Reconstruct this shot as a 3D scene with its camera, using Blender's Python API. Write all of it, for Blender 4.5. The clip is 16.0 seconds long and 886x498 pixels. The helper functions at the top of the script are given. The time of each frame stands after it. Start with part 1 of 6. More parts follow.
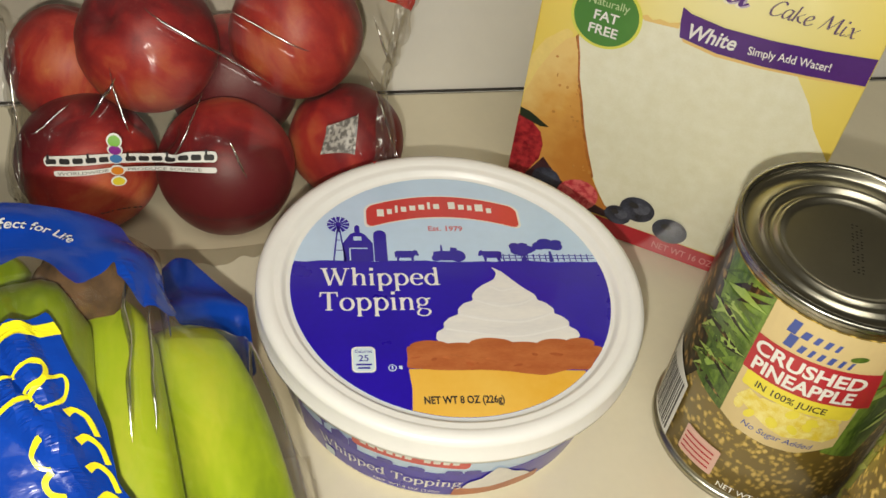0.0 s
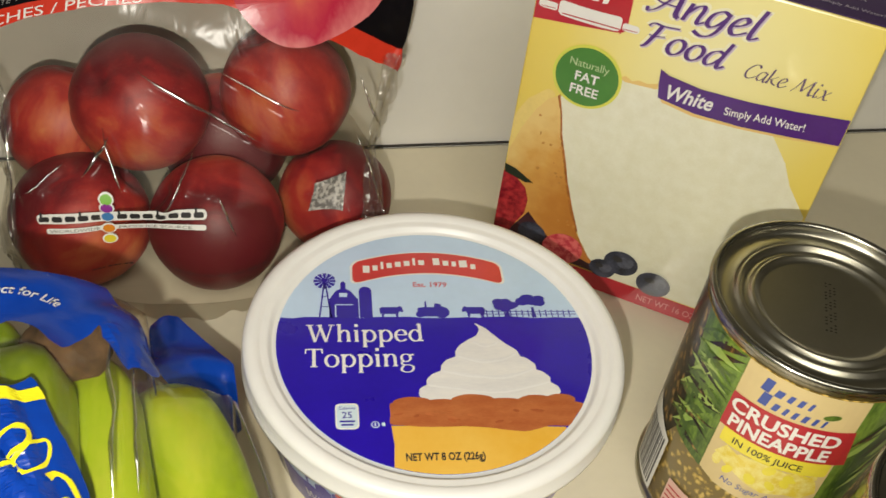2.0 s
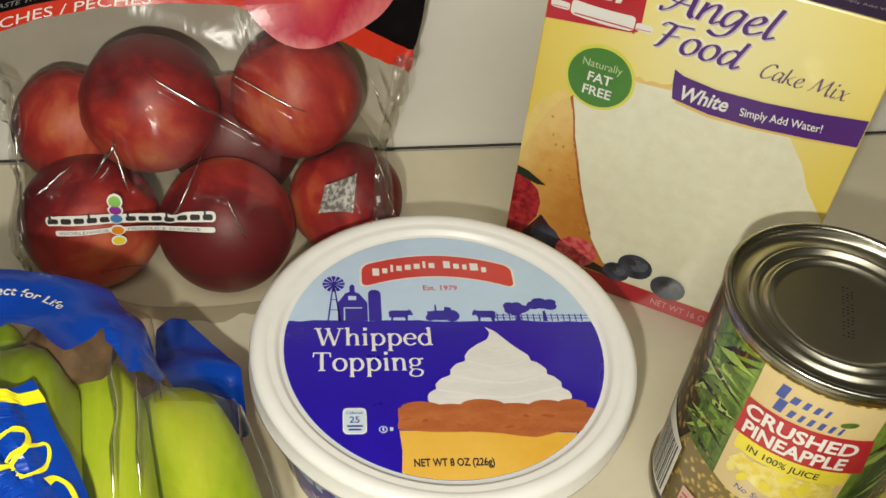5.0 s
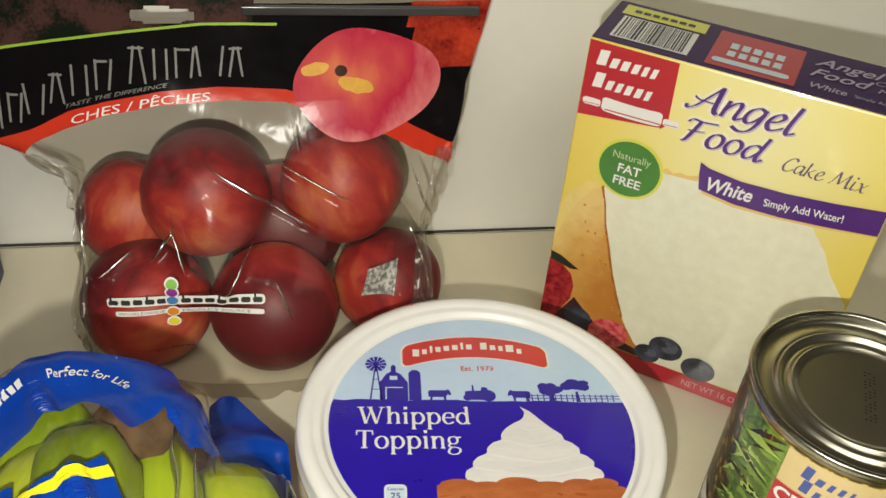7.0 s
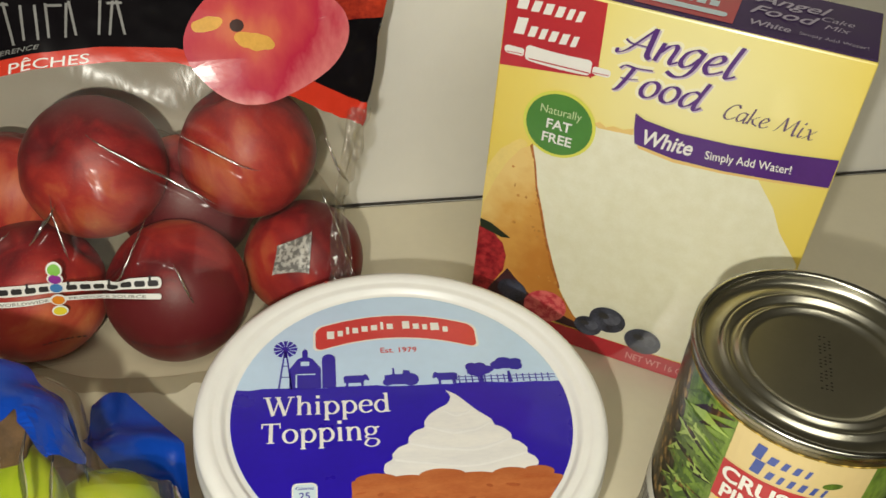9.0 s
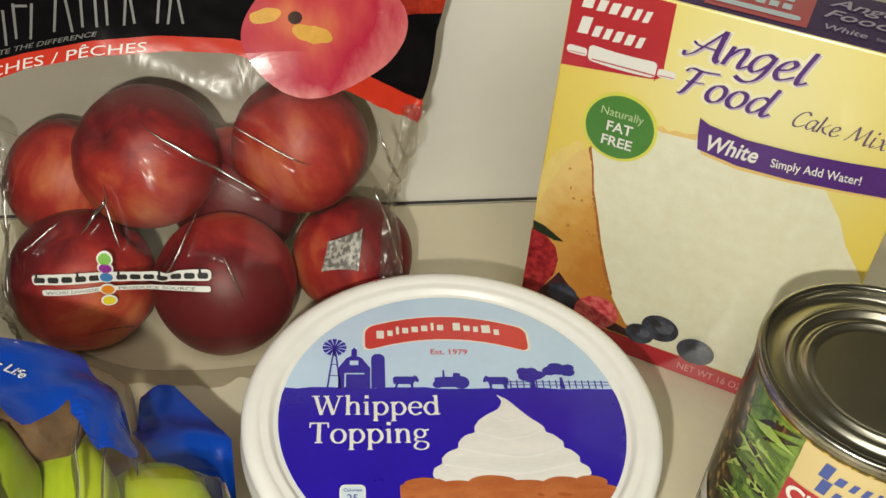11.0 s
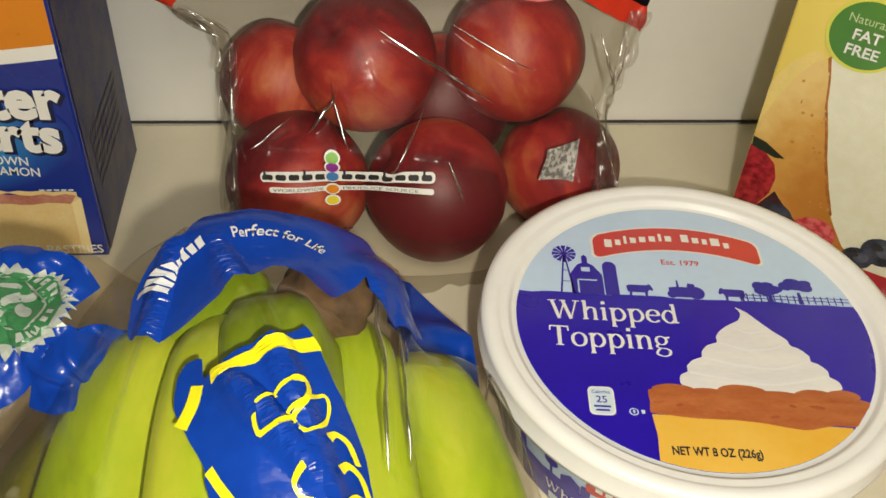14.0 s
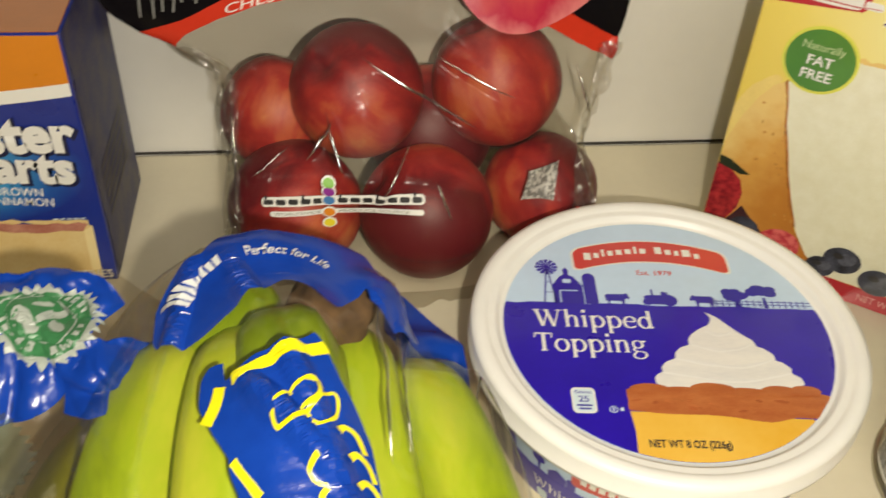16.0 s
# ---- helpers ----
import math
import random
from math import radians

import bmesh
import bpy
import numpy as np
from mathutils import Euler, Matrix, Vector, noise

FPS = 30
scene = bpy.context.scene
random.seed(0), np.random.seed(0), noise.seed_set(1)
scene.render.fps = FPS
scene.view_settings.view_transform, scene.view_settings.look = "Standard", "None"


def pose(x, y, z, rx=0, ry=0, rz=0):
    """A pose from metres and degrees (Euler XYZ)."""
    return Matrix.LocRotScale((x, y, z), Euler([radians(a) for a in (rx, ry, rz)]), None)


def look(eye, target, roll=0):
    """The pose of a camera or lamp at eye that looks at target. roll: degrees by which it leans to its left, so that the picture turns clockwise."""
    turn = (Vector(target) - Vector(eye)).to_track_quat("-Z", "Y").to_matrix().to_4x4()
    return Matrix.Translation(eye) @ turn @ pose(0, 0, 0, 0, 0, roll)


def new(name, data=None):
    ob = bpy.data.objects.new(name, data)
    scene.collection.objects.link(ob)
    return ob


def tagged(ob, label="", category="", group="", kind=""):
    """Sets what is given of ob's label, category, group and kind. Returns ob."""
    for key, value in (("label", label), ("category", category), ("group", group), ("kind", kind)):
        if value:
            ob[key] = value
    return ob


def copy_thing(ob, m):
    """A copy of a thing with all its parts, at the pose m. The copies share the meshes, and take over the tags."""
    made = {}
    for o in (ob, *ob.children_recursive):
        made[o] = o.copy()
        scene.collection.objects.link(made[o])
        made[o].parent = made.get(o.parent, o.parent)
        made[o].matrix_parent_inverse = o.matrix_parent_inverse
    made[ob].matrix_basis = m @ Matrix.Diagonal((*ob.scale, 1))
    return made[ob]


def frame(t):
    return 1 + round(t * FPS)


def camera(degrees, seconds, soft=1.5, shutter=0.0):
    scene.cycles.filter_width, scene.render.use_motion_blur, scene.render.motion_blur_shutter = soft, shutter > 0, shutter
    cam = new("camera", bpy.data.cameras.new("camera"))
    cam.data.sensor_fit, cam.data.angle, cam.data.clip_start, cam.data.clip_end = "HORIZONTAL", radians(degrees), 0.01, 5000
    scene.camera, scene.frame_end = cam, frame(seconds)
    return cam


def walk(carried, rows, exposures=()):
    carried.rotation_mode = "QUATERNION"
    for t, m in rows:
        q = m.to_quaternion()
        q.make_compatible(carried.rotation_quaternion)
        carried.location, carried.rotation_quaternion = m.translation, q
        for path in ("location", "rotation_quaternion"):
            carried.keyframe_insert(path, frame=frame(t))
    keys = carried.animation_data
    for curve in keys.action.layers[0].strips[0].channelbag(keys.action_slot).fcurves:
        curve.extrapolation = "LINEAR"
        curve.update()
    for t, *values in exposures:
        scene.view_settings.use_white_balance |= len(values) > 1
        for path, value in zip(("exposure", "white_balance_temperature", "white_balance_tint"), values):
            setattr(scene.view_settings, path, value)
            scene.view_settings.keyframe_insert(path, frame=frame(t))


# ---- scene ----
# camera and its way: seconds, x, y, z in metres, then the three turns in degrees
cam = camera(49.31, 16.0, shutter=0.5)
ROWS = [
    (0.0, 0.0000, -0.0674, 0.3379, 45.14, -6.18, -11.24),
    (0.5, 0.0019, -0.0721, 0.3402, 45.16, -5.97, -10.93),
    (1.0, -0.0031, -0.0681, 0.3426, 46.49, -6.09, -10.64),
    (1.5, -0.0009, -0.0694, 0.3442, 46.83, -6.20, -10.69),
    (2.0, 0.0060, -0.0691, 0.3495, 47.45, -6.06, -11.23),
    (2.5, 0.0168, -0.0633, 0.3426, 47.54, -5.59, -11.52),
    (3.0, 0.0226, -0.0594, 0.3415, 47.32, -5.20, -11.60),
    (3.2, 0.0208, -0.0644, 0.3392, 47.78, -6.20, -11.63),
    (5.3, 0.0094, -0.0665, 0.3496, 47.54, -5.47, -9.96),
    (5.5, 0.0086, -0.0658, 0.3526, 47.30, -5.70, -9.59),
    (6.0, 0.0079, -0.0752, 0.3631, 48.98, -4.77, -8.55),
    (6.5, 0.0040, -0.0777, 0.3656, 50.09, -4.23, -8.19),
    (7.0, 0.0049, -0.0791, 0.3643, 51.72, -4.31, -8.62),
    (7.5, 0.0095, -0.0786, 0.3598, 50.75, -4.53, -8.72),
    (8.0, 0.0153, -0.0714, 0.3543, 50.51, -4.46, -10.16),
    (8.5, 0.0231, -0.0560, 0.3370, 50.32, -5.04, -12.11),
    (9.0, 0.0305, -0.0538, 0.3351, 50.94, -4.11, -11.77),
    (9.5, 0.0225, -0.0524, 0.3342, 50.26, -3.85, -10.46),
    (9.7, 0.0243, -0.0487, 0.3361, 50.73, -3.81, -10.16),
    (11.8, 0.0220, -0.0450, 0.3271, 50.72, -4.54, -8.95),
    (12.0, 0.0248, -0.0444, 0.3280, 50.51, -4.46, -9.09),
    (12.5, 0.0195, -0.0442, 0.3247, 50.04, -5.07, -9.44),
    (13.0, -0.0130, -0.0410, 0.3080, 48.29, -4.07, -6.51),
    (13.5, -0.0347, -0.0456, 0.3089, 46.98, -1.86, -4.46),
    (14.0, -0.0369, -0.0462, 0.3096, 47.36, -2.90, -4.27),
    (14.5, -0.0435, -0.0512, 0.3159, 47.97, -2.68, -4.15),
    (15.0, -0.0478, -0.0586, 0.3161, 47.99, -2.21, -3.81),
    (15.5, -0.0510, -0.0682, 0.3193, 48.20, -2.47, -3.48),
    (16.0, -0.0415, -0.0695, 0.3263, 48.89, -2.48, -5.75),
]
walk(cam, [(t, pose(x, y, z, rx, ry, rz)) for t, x, y, z, rx, ry, rz in ROWS],
     exposures=((0.0, -0.08, 6550, 10), (3.2, -0.05, 6550, 10), (5.5, -0.10, 6500, 8), (6.5, 0.04, 6500, 8), (9.5, 0.02, 6500, 7), (12.5, 0.08, 6450, 7), (13.5, -0.04, 6700, 9), (14.5, -0.03, 6900, 10), (16.0, 0.06, 7050, 10)))

# ---- world, lamps, exposure ----
world = bpy.data.worlds.new("night_room")
world.use_nodes = True
world.node_tree.nodes["Background"].inputs[0].default_value = (1.0, 0.86, 0.66, 1)
world.node_tree.nodes["Background"].inputs[1].default_value = 0.003
scene.world = world

# the filming phone's small lamp, and a broad fill light added behind it
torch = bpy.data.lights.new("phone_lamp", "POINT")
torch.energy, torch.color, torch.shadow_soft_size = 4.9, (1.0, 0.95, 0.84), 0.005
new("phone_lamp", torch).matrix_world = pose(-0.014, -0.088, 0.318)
lamp = bpy.data.lights.new("fill_light", "AREA")
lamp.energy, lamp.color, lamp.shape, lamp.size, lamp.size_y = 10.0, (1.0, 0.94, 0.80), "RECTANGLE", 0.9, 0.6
new("fill_light", lamp).matrix_world = look((0.0, -0.70, 1.35), (0.05, 0.25, 0.0))

# ---- materials ----
MATS = {}


def mat(name, col, rough=0.5, metal=0.0, vary=0.06, scale=60.0, bump=0.0, bscale=300.0, coat=0.0, col2=None, stretch=(1, 1, 1), sharp=0.0, rand=0.0, spec=0.5):
    """A principled surface whose colour drifts between two tones at two scales, with fine relief."""
    if name in MATS:
        return MATS[name]
    m = bpy.data.materials.new(name)
    m.use_nodes = True
    nt = m.node_tree
    n, l = nt.nodes, nt.links
    p = n["Principled BSDF"]
    p.inputs["Roughness"].default_value, p.inputs["Metallic"].default_value = rough, metal
    p.inputs["Coat Weight"].default_value, p.inputs["Coat Roughness"].default_value = coat, 0.08
    p.inputs["Specular IOR Level"].default_value = spec
    tc = n.new("ShaderNodeTexCoord")
    mp = n.new("ShaderNodeMapping")
    mp.inputs["Scale"].default_value = stretch
    l.new(tc.outputs["Object"], mp.inputs[0])
    a, b = n.new("ShaderNodeTexNoise"), n.new("ShaderNodeTexNoise")
    a.inputs["Scale"].default_value, b.inputs["Scale"].default_value = scale, scale * 9
    a.inputs["Detail"].default_value, b.inputs["Detail"].default_value = 4, 2
    l.new(mp.outputs[0], a.inputs["Vector"])
    l.new(mp.outputs[0], b.inputs["Vector"])
    mix = n.new("ShaderNodeMath")
    mix.operation = "MULTIPLY_ADD"
    l.new(b.outputs[0], mix.inputs[0])
    mix.inputs[1].default_value = 0.35
    l.new(a.outputs[0], mix.inputs[2])
    ramp = n.new("ShaderNodeValToRGB")
    lo, hi = 0.42 + sharp, 0.92 - sharp
    ramp.color_ramp.elements[0].position, ramp.color_ramp.elements[1].position = lo, hi
    c2 = col2 or tuple(min(1, c * (1 + vary)) for c in col)
    c1 = col if col2 else tuple(c * (1 - vary) for c in col)
    ramp.color_ramp.elements[0].color, ramp.color_ramp.elements[1].color = (*c1, 1), (*c2, 1)
    l.new(mix.outputs[0], ramp.inputs[0])
    out = ramp.outputs[0]
    if rand:
        oi, hsv = n.new("ShaderNodeObjectInfo"), n.new("ShaderNodeHueSaturation")
        mr = n.new("ShaderNodeMapRange")
        mr.inputs["To Min"].default_value, mr.inputs["To Max"].default_value = 1 - rand, 1 + rand
        l.new(oi.outputs["Random"], mr.inputs[0])
        l.new(mr.outputs[0], hsv.inputs["Value"])
        l.new(out, hsv.inputs["Color"])
        out = hsv.outputs[0]
    l.new(out, p.inputs["Base Color"])
    rr = n.new("ShaderNodeMapRange")
    rr.inputs["To Min"].default_value, rr.inputs["To Max"].default_value = rough * 0.85, min(1, rough * 1.2)
    l.new(a.outputs[0], rr.inputs[0])
    l.new(rr.outputs[0], p.inputs["Roughness"])
    if bump:
        c, bp = n.new("ShaderNodeTexNoise"), n.new("ShaderNodeBump")
        c.inputs["Scale"].default_value = bscale
        c.inputs["Detail"].default_value = 3
        l.new(mp.outputs[0], c.inputs["Vector"])
        bp.inputs["Strength"].default_value, bp.inputs["Distance"].default_value = bump, 0.001
        l.new(c.outputs[0], bp.inputs["Height"])
        l.new(bp.outputs[0], p.inputs["Normal"])
    MATS[name] = m
    return m


def film_mat(name, haze=0.05, tint=(0.94, 0.93, 0.90), wrinkle=0.5, gloss=0.03, rough=0.08):
    """Clear wrapping film: see-through, with gloss by Fresnel and a little milky haze."""
    m = bpy.data.materials.new(name)
    m.use_nodes = True
    n, l = m.node_tree.nodes, m.node_tree.links
    n.remove(n["Principled BSDF"])
    tr, gl, df = n.new("ShaderNodeBsdfTransparent"), n.new("ShaderNodeBsdfGlossy"), n.new("ShaderNodeBsdfDiffuse")
    tr.inputs[0].default_value = (*tint, 1)
    gl.inputs["Roughness"].default_value = rough
    df.inputs[0].default_value = (0.75, 0.72, 0.66, 1)
    fr, s1, s2 = n.new("ShaderNodeLayerWeight"), n.new("ShaderNodeMixShader"), n.new("ShaderNodeMixShader")
    pw, ma = n.new("ShaderNodeMath"), n.new("ShaderNodeMath")
    pw.operation, ma.operation = "POWER", "MULTIPLY_ADD"
    pw.inputs[1].default_value, ma.inputs[1].default_value, ma.inputs[2].default_value = 4.0, 0.42, gloss
    l.new(fr.outputs["Facing"], pw.inputs[0])
    l.new(pw.outputs[0], ma.inputs[0])
    tc, no, bp = n.new("ShaderNodeTexCoord"), n.new("ShaderNodeTexNoise"), n.new("ShaderNodeBump")
    mp = n.new("ShaderNodeMapping")
    mp.inputs["Scale"].default_value, mp.inputs["Rotation"].default_value = (1, 1, 0.35), (0.3, 0.5, 0.4)
    l.new(tc.outputs["Object"], mp.inputs[0])
    l.new(mp.outputs[0], no.inputs["Vector"])
    no.inputs["Scale"].default_value, no.inputs["Detail"].default_value, no.inputs["Distortion"].default_value = 70, 2, 0.8
    bp.inputs["Strength"].default_value, bp.inputs["Distance"].default_value = wrinkle, 0.003
    l.new(no.outputs[0], bp.inputs["Height"])
    l.new(bp.outputs[0], gl.inputs["Normal"])
    s1.inputs[0].default_value = haze
    l.new(tr.outputs[0], s1.inputs[1])
    l.new(df.outputs[0], s1.inputs[2])
    l.new(ma.outputs[0], s2.inputs[0])
    l.new(s1.outputs[0], s2.inputs[1])
    l.new(gl.outputs[0], s2.inputs[2])
    l.new(s2.outputs[0], n["Material Output"].inputs[0])
    MATS[name] = m
    return m


def skin_mat(name, stops, scale, rough, fuzz, stretch=(1, 1, 1), speck=0.0):
    """Fruit skin: a drift through several tones, a fine fleck and a faint fuzz of relief; each fruit a little lighter or darker."""
    m = bpy.data.materials.new(name)
    m.use_nodes = True
    n, l = m.node_tree.nodes, m.node_tree.links
    p = n["Principled BSDF"]
    p.inputs["Roughness"].default_value = rough
    tc, mp, a, b = n.new("ShaderNodeTexCoord"), n.new("ShaderNodeMapping"), n.new("ShaderNodeTexNoise"), n.new("ShaderNodeTexNoise")
    oi, ad = n.new("ShaderNodeObjectInfo"), n.new("ShaderNodeVectorMath")
    mp.inputs["Scale"].default_value = stretch
    l.new(tc.outputs["Object"], mp.inputs[0])
    l.new(mp.outputs[0], ad.inputs[0])
    l.new(oi.outputs["Random"], ad.inputs[1])
    l.new(ad.outputs[0], a.inputs["Vector"])
    l.new(ad.outputs[0], b.inputs["Vector"])
    a.inputs["Scale"].default_value, a.inputs["Detail"].default_value, a.inputs["Distortion"].default_value = scale, 3, 0.4
    b.inputs["Scale"].default_value, b.inputs["Detail"].default_value = scale * 22, 2
    ma = n.new("ShaderNodeMath")
    ma.operation = "MULTIPLY_ADD"
    l.new(b.outputs[0], ma.inputs[0])
    ma.inputs[1].default_value = 0.10 + speck
    l.new(a.outputs[0], ma.inputs[2])
    ramp = n.new("ShaderNodeValToRGB")
    while len(ramp.color_ramp.elements) < len(stops):
        ramp.color_ramp.elements.new(0.5)
    for e, (at, c) in zip(ramp.color_ramp.elements, stops):
        e.position, e.color = at, (*c, 1)
    l.new(ma.outputs[0], ramp.inputs[0])
    hsv, mr = n.new("ShaderNodeHueSaturation"), n.new("ShaderNodeMapRange")
    mr.inputs["To Min"].default_value, mr.inputs["To Max"].default_value = 0.78, 1.25
    l.new(oi.outputs["Random"], mr.inputs[0])
    l.new(mr.outputs[0], hsv.inputs["Value"])
    l.new(ramp.outputs[0], hsv.inputs["Color"])
    l.new(hsv.outputs[0], p.inputs["Base Color"])
    bp = n.new("ShaderNodeBump")
    bp.inputs["Strength"].default_value, bp.inputs["Distance"].default_value = fuzz, 0.0006
    l.new(b.outputs[0], bp.inputs["Height"])
    l.new(bp.outputs[0], p.inputs["Normal"])
    MATS[name] = m
    return m


def grad_mat(name, stops, centre, reach, rough=0.32, coat=0.35, grain=0.12, scale=90.0, stretch=(1, 1, 1)):
    """Printed ink that runs through several tones with the distance from a point of the print, with a grain."""
    m = bpy.data.materials.new(name)
    m.use_nodes = True
    n, l = m.node_tree.nodes, m.node_tree.links
    p = n["Principled BSDF"]
    p.inputs["Roughness"].default_value, p.inputs["Coat Weight"].default_value, p.inputs["Coat Roughness"].default_value = rough, coat, 0.08
    tc, mp, le, no = n.new("ShaderNodeTexCoord"), n.new("ShaderNodeMapping"), n.new("ShaderNodeVectorMath"), n.new("ShaderNodeTexNoise")
    mp.vector_type = "POINT"
    mp.inputs["Location"].default_value = tuple(-c / r for c, r in zip(centre, reach))
    mp.inputs["Scale"].default_value = tuple(1 / r for r in reach)
    le.operation = "LENGTH"
    l.new(tc.outputs["Object"], mp.inputs[0])
    l.new(mp.outputs[0], le.inputs[0])
    st = n.new("ShaderNodeMapping")
    st.inputs["Scale"].default_value = stretch
    l.new(tc.outputs["Object"], st.inputs[0])
    l.new(st.outputs[0], no.inputs["Vector"])
    no.inputs["Scale"].default_value, no.inputs["Detail"].default_value = scale, 5
    ce, ma = n.new("ShaderNodeMath"), n.new("ShaderNodeMath")
    ce.operation, ma.operation = "SUBTRACT", "MULTIPLY_ADD"
    ce.inputs[1].default_value = 0.5
    l.new(no.outputs[0], ce.inputs[0])
    l.new(ce.outputs[0], ma.inputs[0])
    ma.inputs[1].default_value = grain * 2
    l.new(le.outputs["Value"], ma.inputs[2])
    ramp = n.new("ShaderNodeValToRGB")
    while len(ramp.color_ramp.elements) < len(stops):
        ramp.color_ramp.elements.new(0.5)
    for e, (at, c) in zip(ramp.color_ramp.elements, stops):
        e.position, e.color = at, (*c, 1)
    l.new(ma.outputs[0], ramp.inputs[0])
    l.new(ramp.outputs[0], p.inputs["Base Color"])
    MATS[name] = m
    return m


def peach_mat(name):
    """Peach skin: crimson with a yellow blush on one cheek, short streaks, pale specks and a dull fuzz."""
    m = bpy.data.materials.new(name)
    m.use_nodes = True
    n, l = m.node_tree.nodes, m.node_tree.links
    p = n["Principled BSDF"]
    p.inputs["Roughness"].default_value = 0.46
    p.inputs["Sheen Weight"].default_value, p.inputs["Sheen Roughness"].default_value, p.inputs["Sheen Tint"].default_value = 0.03, 0.3, (1.0, 0.60, 0.45, 1)
    tc, nv, dt, oi, ad = n.new("ShaderNodeTexCoord"), n.new("ShaderNodeVectorMath"), n.new("ShaderNodeVectorMath"), n.new("ShaderNodeObjectInfo"), n.new("ShaderNodeVectorMath")
    nv.operation, dt.operation = "NORMALIZE", "DOT_PRODUCT"
    dt.inputs[1].default_value = (0.15, 0.97, 0.12)
    l.new(tc.outputs["Object"], nv.inputs[0])
    l.new(nv.outputs[0], dt.inputs[0])
    l.new(nv.outputs[0], ad.inputs[0])
    l.new(oi.outputs["Random"], ad.inputs[1])
    st = n.new("ShaderNodeMapping")
    st.inputs["Scale"].default_value = (2.4, 2.4, 1.1)
    l.new(ad.outputs[0], st.inputs[0])
    big, fine, spot = n.new("ShaderNodeTexNoise"), n.new("ShaderNodeTexNoise"), n.new("ShaderNodeTexNoise")
    big.inputs["Scale"].default_value, big.inputs["Detail"].default_value, big.inputs["Distortion"].default_value = 1.1, 4, 0.5
    fine.inputs["Scale"].default_value, fine.inputs["Detail"].default_value = 7.0, 4
    spot.inputs["Scale"].default_value, spot.inputs["Detail"].default_value = 46.0, 2
    l.new(st.outputs[0], big.inputs["Vector"])
    l.new(st.outputs[0], fine.inputs["Vector"])
    l.new(ad.outputs[0], spot.inputs["Vector"])
    a, b, c = n.new("ShaderNodeMath"), n.new("ShaderNodeMath"), n.new("ShaderNodeMath")
    for q, w in ((a, 0.40), (b, 0.80), (c, 0.13)):
        q.operation = "MULTIPLY_ADD"
        q.inputs[1].default_value = w
    a.inputs[2].default_value = -0.33
    l.new(dt.outputs["Value"], a.inputs[0])
    l.new(big.outputs[0], b.inputs[0])
    l.new(a.outputs[0], b.inputs[2])
    l.new(fine.outputs[0], c.inputs[0])
    l.new(b.outputs[0], c.inputs[2])
    ramp = n.new("ShaderNodeValToRGB")
    for _ in range(3):
        ramp.color_ramp.elements.new(0.5)
    for e, (at, col) in zip(ramp.color_ramp.elements, ((0.05, (0.13, 0.004, 0.010)), (0.24, (0.27, 0.011, 0.016)), (0.44, (0.44, 0.031, 0.024)), (0.64, (0.58, 0.13, 0.05)), (0.84, (0.74, 0.44, 0.15)))):
        e.position, e.color = at, (*col, 1)
    l.new(c.outputs[0], ramp.inputs[0])
    sp = n.new("ShaderNodeMapRange")
    sp.inputs["From Min"].default_value, sp.inputs["From Max"].default_value, sp.inputs["To Max"].default_value = 0.60, 0.75, 0.10
    l.new(spot.outputs[0], sp.inputs[0])
    mx = n.new("ShaderNodeMix")
    mx.data_type = "RGBA"
    l.new(sp.outputs[0], mx.inputs["Factor"])
    l.new(ramp.outputs[0], mx.inputs["A"])
    mx.inputs["B"].default_value = (0.70, 0.36, 0.24, 1)
    l.new(mx.outputs["Result"], p.inputs["Base Color"])
    bp = n.new("ShaderNodeBump")
    bp.inputs["Strength"].default_value, bp.inputs["Distance"].default_value = 0.22, 0.0006
    l.new(spot.outputs[0], bp.inputs["Height"])
    l.new(bp.outputs[0], p.inputs["Normal"])
    MATS[name] = m
    return m


def cell_mat(name, edge, mid, core, scale, stretch=(1, 1, 1)):
    """A printed rind: uneven cells with dark joints and light cores."""
    m = bpy.data.materials.new(name)
    m.use_nodes = True
    n, l = m.node_tree.nodes, m.node_tree.links
    p = n["Principled BSDF"]
    p.inputs["Roughness"].default_value, p.inputs["Coat Weight"].default_value, p.inputs["Coat Roughness"].default_value = 0.3, 0.4, 0.08
    tc, mp, vo, no = n.new("ShaderNodeTexCoord"), n.new("ShaderNodeMapping"), n.new("ShaderNodeTexVoronoi"), n.new("ShaderNodeTexNoise")
    mp.inputs["Scale"].default_value = stretch
    l.new(tc.outputs["Object"], mp.inputs[0])
    l.new(mp.outputs[0], vo.inputs["Vector"])
    l.new(mp.outputs[0], no.inputs["Vector"])
    vo.inputs["Scale"].default_value, no.inputs["Scale"].default_value, no.inputs["Detail"].default_value = scale, scale * 1.7, 4
    ma, ramp = n.new("ShaderNodeMath"), n.new("ShaderNodeValToRGB")
    ma.operation = "MULTIPLY_ADD"
    ma.inputs[1].default_value = 1.05
    l.new(no.outputs[0], ma.inputs[0])
    l.new(vo.outputs["Distance"], ma.inputs[2])
    ramp.color_ramp.elements.new(0.5)
    for e, (at, c) in zip(ramp.color_ramp.elements, ((0.66, core), (0.84, mid), (1.0, edge))):
        e.position, e.color = at, (*c, 1)
    l.new(ma.outputs[0], ramp.inputs[0])
    l.new(ramp.outputs[0], p.inputs["Base Color"])
    MATS[name] = m
    return m


